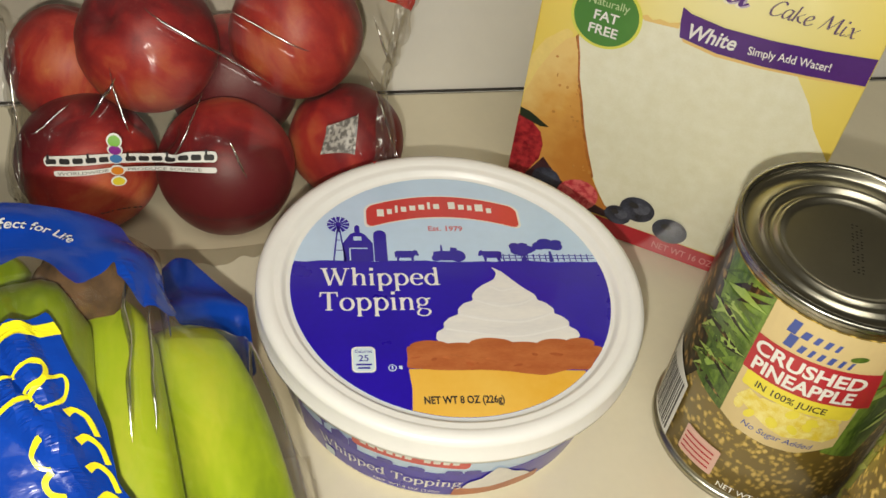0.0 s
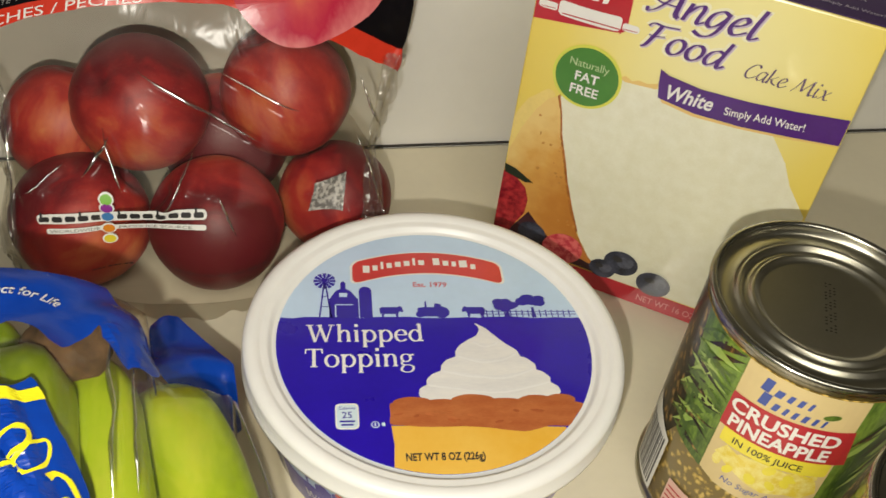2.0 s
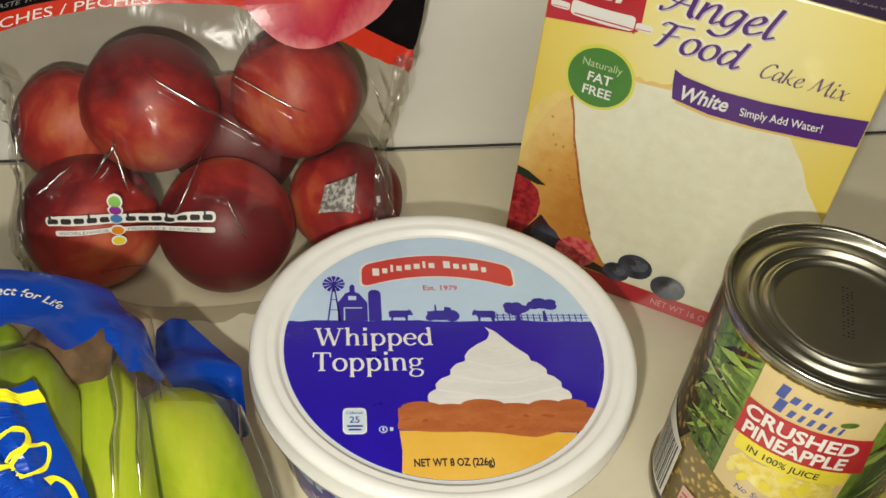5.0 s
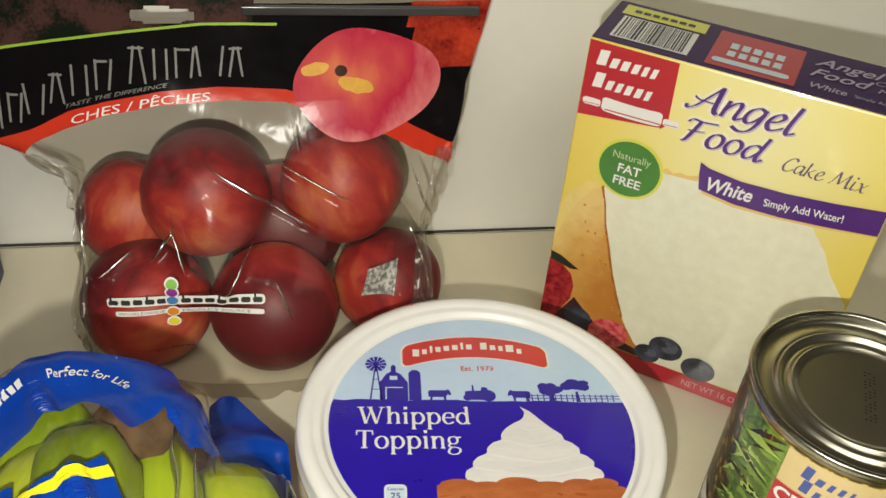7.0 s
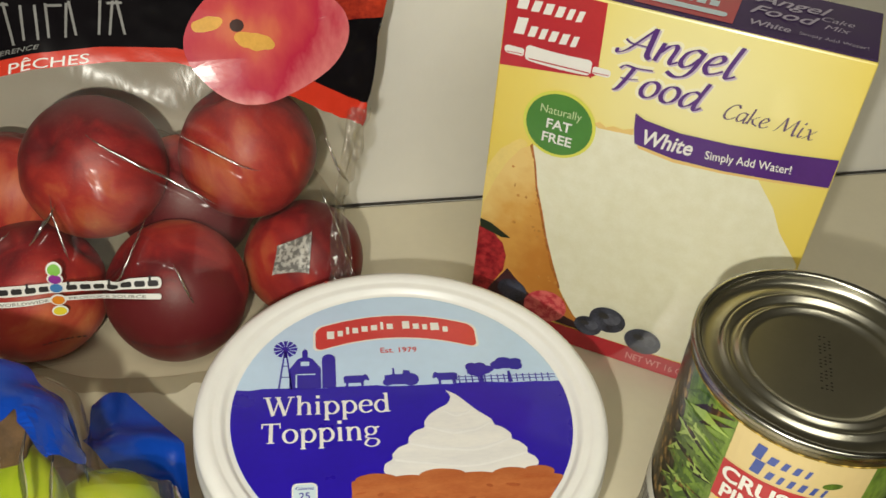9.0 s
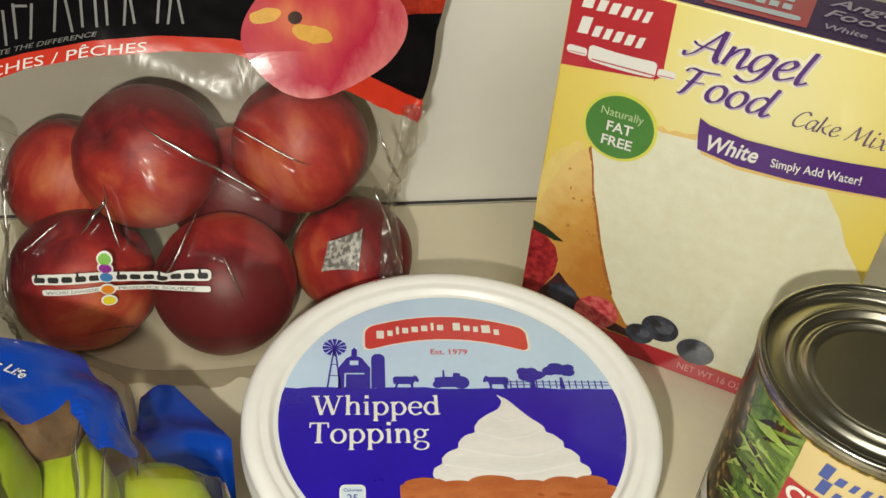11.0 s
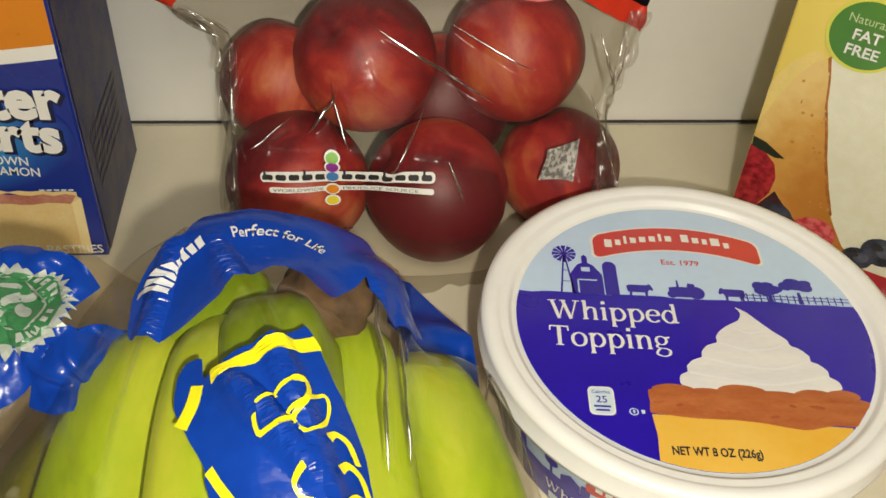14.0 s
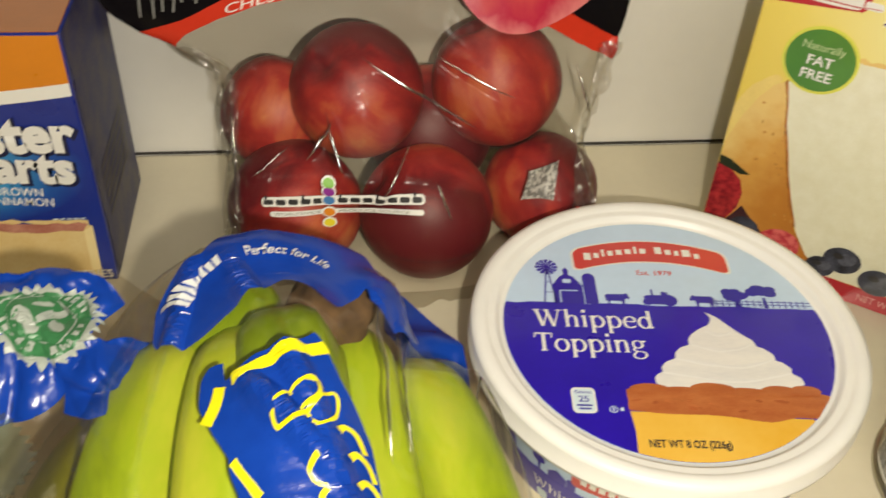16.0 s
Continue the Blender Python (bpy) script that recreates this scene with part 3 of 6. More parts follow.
# ---- whipped topping tub ----
def topping_tub(x, y, turn):
    t = thing("whipped_topping_tub", pose(x, y, 0, 0, 0, turn), "round white plastic tub of whipped topping with a printed lid", "tub")
    RL, ZL = 0.0653, 0.0525
    body = part("tub_body", lathe([(0.0, 0.001), (0.060, 0.001), (0.0640, 0.0), (0.0660, 0.0010), (0.0672, 0.004), (0.0745, 0.044), (0.0750, 0.0455), (0.0735, 0.0505)]), WHITE, t, "", True)

    def side(p, h):
        z = p[1]
        r = 0.0672 + 0.0073 * (z - 0.004) / 0.040 + h
        a = p[0] / 0.070 - math.pi / 2
        return Vector((r * math.cos(a), r * math.sin(a), z))
    lid = part("lid", lathe([(0.0, ZL - 0.0003), (RL + 0.0012, ZL - 0.0003), (RL + 0.0022, ZL + 0.0004), (RL + 0.0030, ZL + 0.0020), (RL + 0.0042, ZL + 0.0026), (0.0712, ZL + 0.0024), (0.0722, ZL + 0.0030), (0.0735, ZL + 0.0040), (0.0762, ZL + 0.0038),
                             (0.0782, ZL + 0.0028), (0.0787, ZL + 0.0010), (0.0787, ZL - 0.0055), (0.0792, ZL - 0.0062), (0.0792, ZL - 0.0078), (0.0778, ZL - 0.0082), (0.0765, ZL - 0.006), (0.0755, ZL - 0.002)], 160), WHITE, t, "", True)
    art = lambda p, h: Vector((p[0], p[1], ZL + h))
    poly("sky_panel", oval(0, 0, RL, RL, 96), SKY, lid, art, 0.0001)
    a0 = math.degrees(math.asin(0.0131 / RL))
    ground = oval(0, 0, RL, RL, 70, 180 - a0, 360 + a0)
    top = ridge(0.0637, -0.0637, 0.0131, 0.0005, 26, 4)
    poly("field_panel", ground[1:-1] + top, NAVY, lid, art, 0.0003)
    # farm silhouette
    poly("barn", [(-0.0436, 0.0128), (-0.0436, 0.0235), (-0.0405, 0.0288), (-0.0375, 0.0305), (-0.0345, 0.0288), (-0.0312, 0.0235), (-0.0312, 0.0128)], INKBLUE, lid, art, 0.0004)
    poly("cupola", [(-0.0386, 0.030), (-0.0386, 0.0332), (-0.0375, 0.0345), (-0.0364, 0.0332), (-0.0364, 0.030)], INKBLUE, lid, art, 0.00045)
    bars([(-0.0392, -0.0358, 0.0248, 0.0272)], SKY, lid, art, 0.0006, "loft_door")
    bars([(-0.0412, -0.0406, 0.0132, 0.0205), (-0.0412, -0.0335, 0.0199, 0.0205)], SKY, lid, art, 0.0006, "barn_door_line")
    poly("silo", [(-0.0308, 0.0128), (-0.0308, 0.0285)] + oval(-0.0281, 0.0285, 0.0027, 0.0027, 12, 180, 0) + [(-0.0254, 0.0128)], INKBLUE, lid, art, 0.0004)
    for k in range(12):
        a = radians(30 * k)
        c, s = math.cos(a), math.sin(a)
        poly("windmill_blade", [(-0.0453 + r * c - w * s, 0.0346 + r * s + w * c) for r, w in ((0.0009, -0.0002), (0.0047, -0.0009), (0.0047, 0.0009), (0.0009, 0.0002))], INKBLUE, lid, art, 0.0004)
    poly("windmill_hub", oval(-0.0453, 0.0346, 0.0012, 0.0012, 12), INKBLUE, lid, art, 0.0005)
    for x0, x1 in ((-0.0480, -0.0455), (-0.0430, -0.0451)):
        poly("windmill_leg", [(x0, 0.0128), (x0 + 0.0007, 0.0128), (x1 + 0.0003, 0.034), (x1 - 0.0003, 0.034)], INKBLUE, lid, art, 0.0004)
    bars([(-0.0474, -0.0434, 0.0190, 0.0194), (-0.0468, -0.0440, 0.0250, 0.0254)], INKBLUE, lid, art, 0.00045, "windmill_brace")
    for cx, w, d in ((-0.0175, 0.0050, 1), (0.0180, 0.0050, -1)):
        cow = [(-1.0, 0.0182), (-0.95, 0.0150), (-0.8, 0.0152), (-0.85, 0.0128), (-0.68, 0.0128), (-0.60, 0.0150), (0.35, 0.0150), (0.40, 0.0128), (0.56, 0.0128), (0.60, 0.0155), (0.72, 0.0166), (0.98, 0.0160), (1.05, 0.0168), (0.90, 0.0190), (0.72, 0.0197), (0.60, 0.0190), (-0.80, 0.0190)]
        poly("cow", [(cx + u * w * d, z) for u, z in cow], INKBLUE, lid, art, 0.0004)
    poly("tractor", [(-0.0062, 0.0135), (-0.0062, 0.0185), (-0.0030, 0.0190), (-0.0028, 0.0225), (-0.0022, 0.0225), (-0.0020, 0.0190), (0.0010, 0.0190), (0.0014, 0.0212), (0.0040, 0.0208), (0.0044, 0.0135)], INKBLUE, lid, art, 0.0004)
    poly("tractor_wheel", oval(0.0040, 0.0160, 0.0034, 0.0034, 20), INKBLUE, lid, art, 0.00045)
    poly("tractor_wheel", oval(-0.0052, 0.0148, 0.0019, 0.0019, 16), INKBLUE, lid, art, 0.00045)
    rr = random.Random(3)
    for cx, top_, w in ((0.0325, 0.0235, 0.0062), (0.0440, 0.0262, 0.0068)):
        poly("tree_trunk", [(cx - 0.0010, 0.0128), (cx - 0.0004, 0.0190), (cx + 0.0006, 0.0190), (cx + 0.0011, 0.0128)], INKBLUE, lid, art, 0.0004)
        for k in range(11):
            a = rr.random() * 6.28
            q = rr.random() ** 0.5
            poly("tree_clump", [(px, py) for px, py in oval(cx + q * w * 0.72 * math.cos(a), top_ - 0.0030 + q * 0.0020 * math.sin(a), 0.0022 + 0.0012 * rr.random(), 0.0017 + 0.0008 * rr.random(), 9)], INKBLUE, lid, art, 0.0004 + 0.00001 * k)
    bars([(0.0205, 0.0628, 0.0146, 0.0150), (0.0205, 0.0628, 0.0162, 0.0166)], INKBLUE, lid, art, 0.0004, "fence_rail")
    bars([(0.0207 + 0.0026 * k, 0.0212 + 0.0026 * k, 0.0130, 0.0173) for k in range(16)], INKBLUE, lid, art, 0.00042, "fence_post")
    # red banner with a plain brand shape
    poly("banner_edge", pill(-0.0342, 0.0342, 0.0389, 0.0534, 0.0035, bend=0.0070), PAPERW, lid, art, 0.0004)
    poly("banner", pill(-0.0332, 0.0332, 0.0396, 0.0527, 0.0033, bend=0.0070), RED, lid, art, 0.0006)
    x = -0.0285
    for w in (0.0030, 0.0022, 0.0012, 0.0024, 0.0026, 0.0026, 0.0012, 0.0026, 0, 0.0030, 0.0026, 0.0020, 0.0036, 0.0022):
        if w:
            yb = 0.0447 - 0.0070 * (x / 0.0332) ** 2
            tall = 0.0045 if w >= 0.003 or w == 0.0012 else 0.0032
            poly("brand_bar", [(x, yb), (x + w, yb), (x + w, yb + tall), (x, yb + tall)], PAPERW, lid, art, 0.0007)
        x += w + 0.0014 if w else 0.0026
    lettering("Est. 1979", 0.0030, 0.0004, 0.0311, RED, lid, art, 0.0005, "CENTER", 0.01, serif=0.06)
    pen_text("Whipped", ROMAN, 0.0094, -0.0534, -0.0046, -0.0006, PAPERW, lid, art, 0.0005)
    pen_text("Topping", ROMAN, 0.0096, -0.0540, -0.0096, -0.0139, PAPERW, lid, art, 0.0005)
    # pie with a swirl of topping
    poly("pie_filling", [(-0.0212, -0.043), (-0.0205, -0.052), (-0.0212, -0.0617)] + oval(0, 0, RL, RL, 26, 251.2, 315.5) + [(0.0465, -0.0450)], PIE, lid, art, 0.0005)
    up = [(-0.0212, -0.0325), (-0.0150, -0.0318), (-0.0100, -0.0310), (-0.002, -0.0330), (0.006, -0.0322), (0.012, -0.0308), (0.020, -0.0325), (0.032, -0.0330), (0.044, -0.0305), (0.050, -0.0322), (0.0555, -0.0340)]
    dn = [(0.0515, -0.0402), (0.0478, -0.0446), (0.040, -0.0445), (0.030, -0.0470), (0.018, -0.0450), (0.006, -0.0440), (-0.006, -0.0442), (-0.0150, -0.0432), (-0.0215, -0.0425), (-0.0212, -0.038)]
    poly("pie_crust", wavy(up + dn, 0.0003, 2, 4), CRUST, lid, art, 0.0006)
    flake = mat("print_crust_light", (0.47, 0.14, 0.042), 0.35, vary=0.2, scale=200, coat=0.3)
    burnt = mat("print_crust_dark", (0.39, 0.092, 0.026), 0.35, vary=0.2, scale=200, coat=0.3)
    for k in range(16):
        cx, cy = -0.019 + 0.064 * rr.random(), -0.0345 - 0.0080 * rr.random()
        poly("crust_flake", oval(cx, cy, 0.0008 + 0.0022 * rr.random(), 0.0004 + 0.0004 * rr.random(), 8, rot=rr.uniform(-0.5, 0.5)), (flake, burnt)[k % 2], lid, art, 0.00066 + 0.000001 * k)
    grey = mat("print_cream_fold", (0.755, 0.745, 0.735), 0.35, vary=0.06, coat=0.3)
    pale = mat("print_cream_turn", (0.81, 0.80, 0.785), 0.35, vary=0.05, coat=0.3)
    # a cone of piped topping in rounded turns, with soft grey folds between them
    swirl = [(0.0173, 0.0093), (0.0188, 0.0060), (0.0172, 0.0022), (0.0126, -0.0006), (0.0092, -0.0034), (0.0072, -0.0066), (0.0070, -0.0092), (0.0034, -0.0108), (0.0008, -0.0138), (0.0002, -0.0166), (-0.0034, -0.0184), (-0.0058, -0.0212), (-0.0060, -0.0236),
             (-0.0088, -0.0256), (-0.0094, -0.0290), (-0.0070, -0.0318), (0.000, -0.0328), (0.013, -0.0312), (0.022, -0.0326), (0.034, -0.0330), (0.0440, -0.0312), (0.0476, -0.0282), (0.0470, -0.0252), (0.0444, -0.0232), (0.0446, -0.0206), (0.0420, -0.0176), (0.0396, -0.0164),
             (0.0396, -0.0136), (0.0366, -0.0104), (0.0340, -0.0092), (0.0332, -0.0062), (0.0290, -0.0024), (0.0252, 0.0018), (0.0214, 0.0064)]
    poly("topping_swirl", wavy(swirl, 0.00015, 1, 4), CREAM, lid, art, 0.0008)
    for k, (x0, y0, x1, y1, sag) in enumerate(((0.0080, -0.0088, 0.0325, -0.0075, 0.0030), (0.0012, -0.0164, 0.0392, -0.0155, 0.0036), (-0.0052, -0.0236, 0.0440, -0.0226, 0.0034), (0.0150, -0.0010, 0.0262, -0.0008, 0.0018))):
        up, dn = [], []
        for i in range(25):
            u = i / 24
            x, y = x0 + (x1 - x0) * u, y0 + (y1 - y0) * u - sag * math.sin(math.pi * u) * (0.7 + 0.6 * u)
            wd = 0.0009 * math.sin(math.pi * u) * (0.4 + 0.9 * abs(math.sin(5 * u + k)))
            up.append((x, y + wd * 0.3))
            dn.append((x, y - wd))
        poly("swirl_shade", up + [(x, y - 0.0009) for x, y in dn[::-1]], pale, lid, art, 0.00084)
        poly("swirl_fold", up + dn[::-1], grey, lid, art, 0.00088)
    for cx, cy, rx, ry in ((-0.0125, -0.0322, 0.0075, 0.0024), (-0.0010, -0.0332, 0.0070, 0.0022), (0.0115, -0.0316, 0.0085, 0.0028), (0.0245, -0.0330, 0.0080, 0.0022), (0.0365, -0.0322, 0.0070, 0.0026), (0.0470, -0.0318, 0.0058, 0.0026)):
        poly("crust_lump", wavy(oval(cx, cy, rx, ry, 26), 0.0003, 2), CRUST, lid, art, 0.00094 + cx * 0.0005)
    lettering("NET WT 8 OZ (226g)", 0.0034, -0.0168, -0.0592, INK, lid, art, 0.0008, bold=0.03, squash=0.70)
    poly("calorie_badge", pill(-0.0422, -0.0332, -0.0444, -0.0322, 0.002), PAPERW, lid, art, 0.0005)
    poly("calorie_badge_face", pill(-0.0416, -0.0338, -0.0438, -0.0328, 0.0018), PALE, lid, art, 0.0006)
    lettering("Calories", 0.0014, -0.0377, -0.0352, INKBLUE, lid, art, 0.0007, "CENTER", 0.01)
    lettering("25", 0.0030, -0.0377, -0.0392, INKBLUE, lid, art, 0.0007, "CENTER", 0.01)
    bars([(-0.0406, -0.0348, -0.0412, -0.0404), (-0.0400, -0.0354, -0.0428, -0.0420)], INKBLUE, lid, art, 0.0007)
    ring_ = oval(-0.0272, -0.0424, 0.0016, 0.0016, 20)
    poly("approval_mark", ring_, PALE, lid, art, 0.0005)
    poly("approval_mark_centre", oval(-0.0272, -0.0424, 0.0012, 0.0012, 20), NAVY, lid, art, 0.0006)
    bars([(-0.0275, -0.0269, -0.0432, -0.0416), (-0.0247, -0.0235, -0.0432, -0.0416)], PALE, lid, art, 0.0007)
    poly("red_fleck", [(-0.0290, 0.0715), (-0.0275, 0.0722), (-0.0283, 0.0700)], RED, lid, lambda p, h: Vector((p[0], p[1], ZL + 0.0043)), 0)
    # printed band round the tub, repeated on the far side
    for off in (0.0, 0.2199):
        s2 = lambda p, h, o=off: side((p[0] + o, p[1]), h)
        poly("band_sky", [(-0.0735, 0.0235), (0.0835, 0.0235), (0.0835, 0.0438), (-0.0735, 0.0438)], SKY, body, s2, 0.0002, 0.006)
        poly("band_field", [(-0.0735, 0.0042), (0.0835, 0.0042)] + ridge(0.0835, -0.0735, 0.0252, 0.0006, 40, 9), NAVY, body, s2, 0.0003, 0.006)
        poly("band_edge", [(-0.0735, 0.0042), (-0.0700, 0.0042), (-0.0700, 0.0438), (-0.0735, 0.0438)], NAVY, body, s2, 0.00035, 0.006)
        poly("band_barn", [(-0.0530, 0.025), (-0.0530, 0.0300), (-0.0490, 0.0335), (-0.0450, 0.0300), (-0.0450, 0.025)], INKBLUE, body, s2, 0.0004, 0.004)
        poly("band_silo", pill(-0.0448, -0.0412, 0.0245, 0.0325, 0.0016), INKBLUE, body, s2, 0.0004, 0.004)
        poly("band_mill", oval(-0.0572, 0.0335, 0.0030, 0.0030, 14), INKBLUE, body, s2, 0.0004, 0.004)
        bars([(-0.0578, -0.0566, 0.025, 0.033)], INKBLUE, body, s2, 0.0004, "band_mill_mast")
        for cx in (-0.030, -0.018, -0.004, 0.003):
            poly("band_tree", pill(cx - 0.0032, cx + 0.0032, 0.0245, 0.0280, 0.0014), INKBLUE, body, s2, 0.0004, 0.004)
        poly("band_banner", pill(-0.0430, 0.0010, 0.0315, 0.0405, 0.0025, bend=0.0015), RED, body, s2, 0.0005, 0.004)
        bars([(-0.0395 + 0.0034 * k, -0.0371 + 0.0034 * k, 0.0342, 0.0380) for k in range(11) if k != 6], PAPERW, body, s2, 0.0007, "brand_bar")
        pen_text("Whipped Topping", ROMAN, 0.0062, -0.0605, 0.0005, 0.0132, PAPERW, body, s2, 0.0005, longest=0.004)
        lettering("NET WT 8 OZ (226g)", 0.0022, -0.0350, 0.0062, PAPERW, body, s2, 0.0005, longest=0.003)
        poly("band_crust", [(-0.0030, 0.0044), (0.0350, 0.0044), (0.0345, 0.0105), (0.024, 0.0122), (0.012, 0.0105), (-0.0020, 0.0120)], CRUST, body, s2, 0.0006, 0.004)
        poly("band_swirl", wavy([(0.0010, 0.0115), (0.0030, 0.0170), (0.0072, 0.0200), (0.0092, 0.0240), (0.0120, 0.0290), (0.0165, 0.0255), (0.0200, 0.0215), (0.0255, 0.0175), (0.0300, 0.0115), (0.024, 0.0120), (0.012, 0.0104)], 0.0003, 4, 3), CREAM, body, s2, 0.0007, 0.004)
        poly("band_badge", pill(-0.0585, -0.0535, 0.0052, 0.0110, 0.0010), PALE, body, s2, 0.0005, 0.004)
        poly("facts_panel", [(-0.0910, 0.0060), (-0.0780, 0.0060), (-0.0780, 0.0420), (-0.0910, 0.0420)], mat("print_facts_grey", (0.50, 0.48, 0.46), 0.4, vary=0.05), body, s2, 0.0003, 0.004)
        bars([(-0.0900, -0.0790, 0.0085 + 0.0042 * k, 0.0100 + 0.0042 * k) for k in range(8)], INKBLUE, body, s2, 0.0005, "print_bar")
    return t


topping_tub(0.0863, 0.1889, -5.36)

# ---- angel food cake mix box ----
YELLOW = grad_mat("print_yellow", ((0.0, (0.88, 0.82, 0.44)), (0.35, (0.87, 0.78, 0.33)), (0.75, (0.84, 0.68, 0.15)), (1.0, (0.80, 0.62, 0.11))), (0.080, 0.0, 0.152), (0.085, 1.0, 0.110), 0.3, 0.35, 0.05, 30)
PURPLE = mat("print_purple", (0.085, 0.022, 0.20), 0.3, vary=0.12, coat=0.35)
PURPLETOP = mat("print_purple_top", (0.045, 0.018, 0.085), 0.4, vary=0.12, coat=0.06, spec=0.25)
SPONGE = mat("print_sponge", (0.85, 0.84, 0.66), 0.35, col2=(0.79, 0.77, 0.57), scale=140, sharp=0.06, coat=0.35)
BROWNCRUST = grad_mat("print_brown_crust", ((0.0, (0.46, 0.16, 0.025)), (0.40, (0.56, 0.23, 0.04)), (0.72, (0.70, 0.37, 0.085)), (1.0, (0.82, 0.58, 0.20))), (0.052, 0.0, 0.030), (0.062, 1.0, 0.080), 0.35, 0.35, 0.22, 130)
GREENSEAL = mat("print_green", (0.075, 0.235, 0.035), 0.3, vary=0.08, coat=0.35)
LIME = mat("print_lime_edge", (0.72, 0.72, 0.10), 0.3, vary=0.05, coat=0.35)
DRED = mat("print_deep_red", (0.48, 0.022, 0.035), 0.3, vary=0.08, coat=0.35)
BERRYR = mat("print_berry_red", (0.20, 0.006, 0.014), 0.3, col2=(0.50, 0.035, 0.04), scale=330, sharp=0.10, coat=0.35)
RASP = mat("print_raspberry", (0.50, 0.03, 0.05), 0.3, col2=(0.75, 0.16, 0.15), scale=330, sharp=0.14, coat=0.35)
BERRYB = mat("print_blueberry", (0.008, 0.009, 0.016), 0.3, col2=(0.07, 0.08, 0.12), scale=110, sharp=0.05, coat=0.35)
BLOOM = mat("print_blueberry_bloom", (0.02, 0.024, 0.040), 0.3, col2=(0.11, 0.12, 0.16), scale=220, sharp=0.08, coat=0.35)
LEAF = mat("print_leaf", (0.02, 0.03, 0.015), 0.4, vary=0.3, coat=0.3)


def cake_box(x, y, turn):
    w, d, hgt = 0.1416, 0.046, 0.180
    t = thing("cake_mix_box", pose(x, y, 0, 0, 0, turn), "upright yellow and purple cardboard box of white cake mix", "box")
    part("carton", box(0, w, 0, d, 0, hgt, 0.0009), YELLOW, t)
    f = lambda p, h: Vector((p[0], -h, p[1]))
    top = lambda p, h: Vector((p[0], p[1], hgt + h))
    lip = part("top_flap", box(0.0006, w - 0.0006, 0.0004, d - 0.0006, hgt + 0.0001, hgt + 0.0007, 0.0002, 1), PURPLETOP, t, "dark purple printed top flap")
    # cake slice with crust
    poly("cake_crumb", [(0.0200, 0.106), (0.0250, 0.1185), (0.040, 0.1235), (0.0520, 0.1262), (0.0640, 0.1255), (0.100, 0.1230), (0.1138, 0.1215), (0.1240, 0.1090), (0.1295, 0.0985), (0.1405, 0.0850), (0.1405, 0.0118),
                        (0.062, 0.0110), (0.050, 0.022), (0.040, 0.040), (0.0325, 0.060), (0.0240, 0.085)], SPONGE, t, f, 0.0002)
    poly("cake_crust", [(0.0190, 0.1070), (0.0225, 0.098), (0.0245, 0.085), (0.0290, 0.072), (0.0325, 0.060), (0.0380, 0.045), (0.0440, 0.032), (0.0530, 0.0195), (0.0620, 0.0135), (0.0560, 0.0125), (0.040, 0.0125), (0.028, 0.0125), (0.012, 0.0200),
                        (0.0010, 0.035), (0.0010, 0.058), (0.0010, 0.070), (0.0050, 0.0840), (0.0100, 0.0960), (0.0150, 0.1040)], BROWNCRUST, t, f, 0.0004)
    poly("crust_blush", wavy([(0.0008, 0.0600), (0.0008, 0.0900), (0.0060, 0.1010), (0.0140, 0.1090), (0.0180, 0.1070), (0.0100, 0.0950), (0.0055, 0.0800)], 0.0006), mat("print_pale_crust", (0.83, 0.64, 0.20), 0.35, vary=0.08, scale=60, coat=0.3), t, f, 0.0003)
    poly("crust_edge", [(0.0190, 0.1070), (0.0222, 0.0975), (0.0246, 0.085), (0.0288, 0.072), (0.0323, 0.060), (0.0376, 0.045), (0.0432, 0.033), (0.0440, 0.034), (0.0385, 0.047), (0.0333, 0.061), (0.0295, 0.074), (0.0252, 0.087), (0.0230, 0.098), (0.0200, 0.1085)], mat("print_toasted_edge", (0.42, 0.15, 0.03), 0.35, vary=0.5, scale=260, coat=0.3), t, f, 0.0005)
    toast = mat("print_toasted_fleck", (0.55, 0.25, 0.055), 0.35, vary=0.3, scale=200, coat=0.3)
    rr = random.Random(21)
    line = ((0.0205, 0.1030), (0.0245, 0.085), (0.0290, 0.072), (0.0325, 0.060), (0.0380, 0.045), (0.0440, 0.032), (0.0530, 0.0195))
    for k in range(34):
        q = rr.random() * 5.99
        a, b = line[int(q)], line[int(q) + 1]
        u = q - int(q)
        back = rr.random() ** 2 * 0.014
        poly("crust_fleck", oval(a[0] + (b[0] - a[0]) * u - back, a[1] + (b[1] - a[1]) * u - back * 0.2, 0.0003 + 0.0006 * rr.random(), 0.0004 + 0.0008 * rr.random(), 7), toast if k % 3 else BROWNCRUST, t, f, 0.00055 + 0.000001 * k)
    poly("crumb_top", [(0.0440, 0.1258), (0.0470, 0.1275), (0.0500, 0.1258), (0.0530, 0.1272), (0.0570, 0.1268), (0.0615, 0.1285), (0.0615, 0.1255), (0.053, 0.1248), (0.047, 0.1245)], BROWNCRUST, t, f, 0.0005)
    # berries along the foot
    poly("strawberry_leaf", [(0.0005, 0.0610), (0.0060, 0.0600), (0.0165, 0.0545), (0.0120, 0.0535), (0.0010, 0.0560)], LEAF, t, f, 0.0009)
    poly("strawberry", [(0.0004, 0.0125), (0.0004, 0.0565), (0.0060, 0.0560), (0.0130, 0.0500), (0.0155, 0.0430), (0.0150, 0.0340), (0.0100, 0.0230), (0.0060, 0.0125)], BERRYR, t, f, 0.0007)
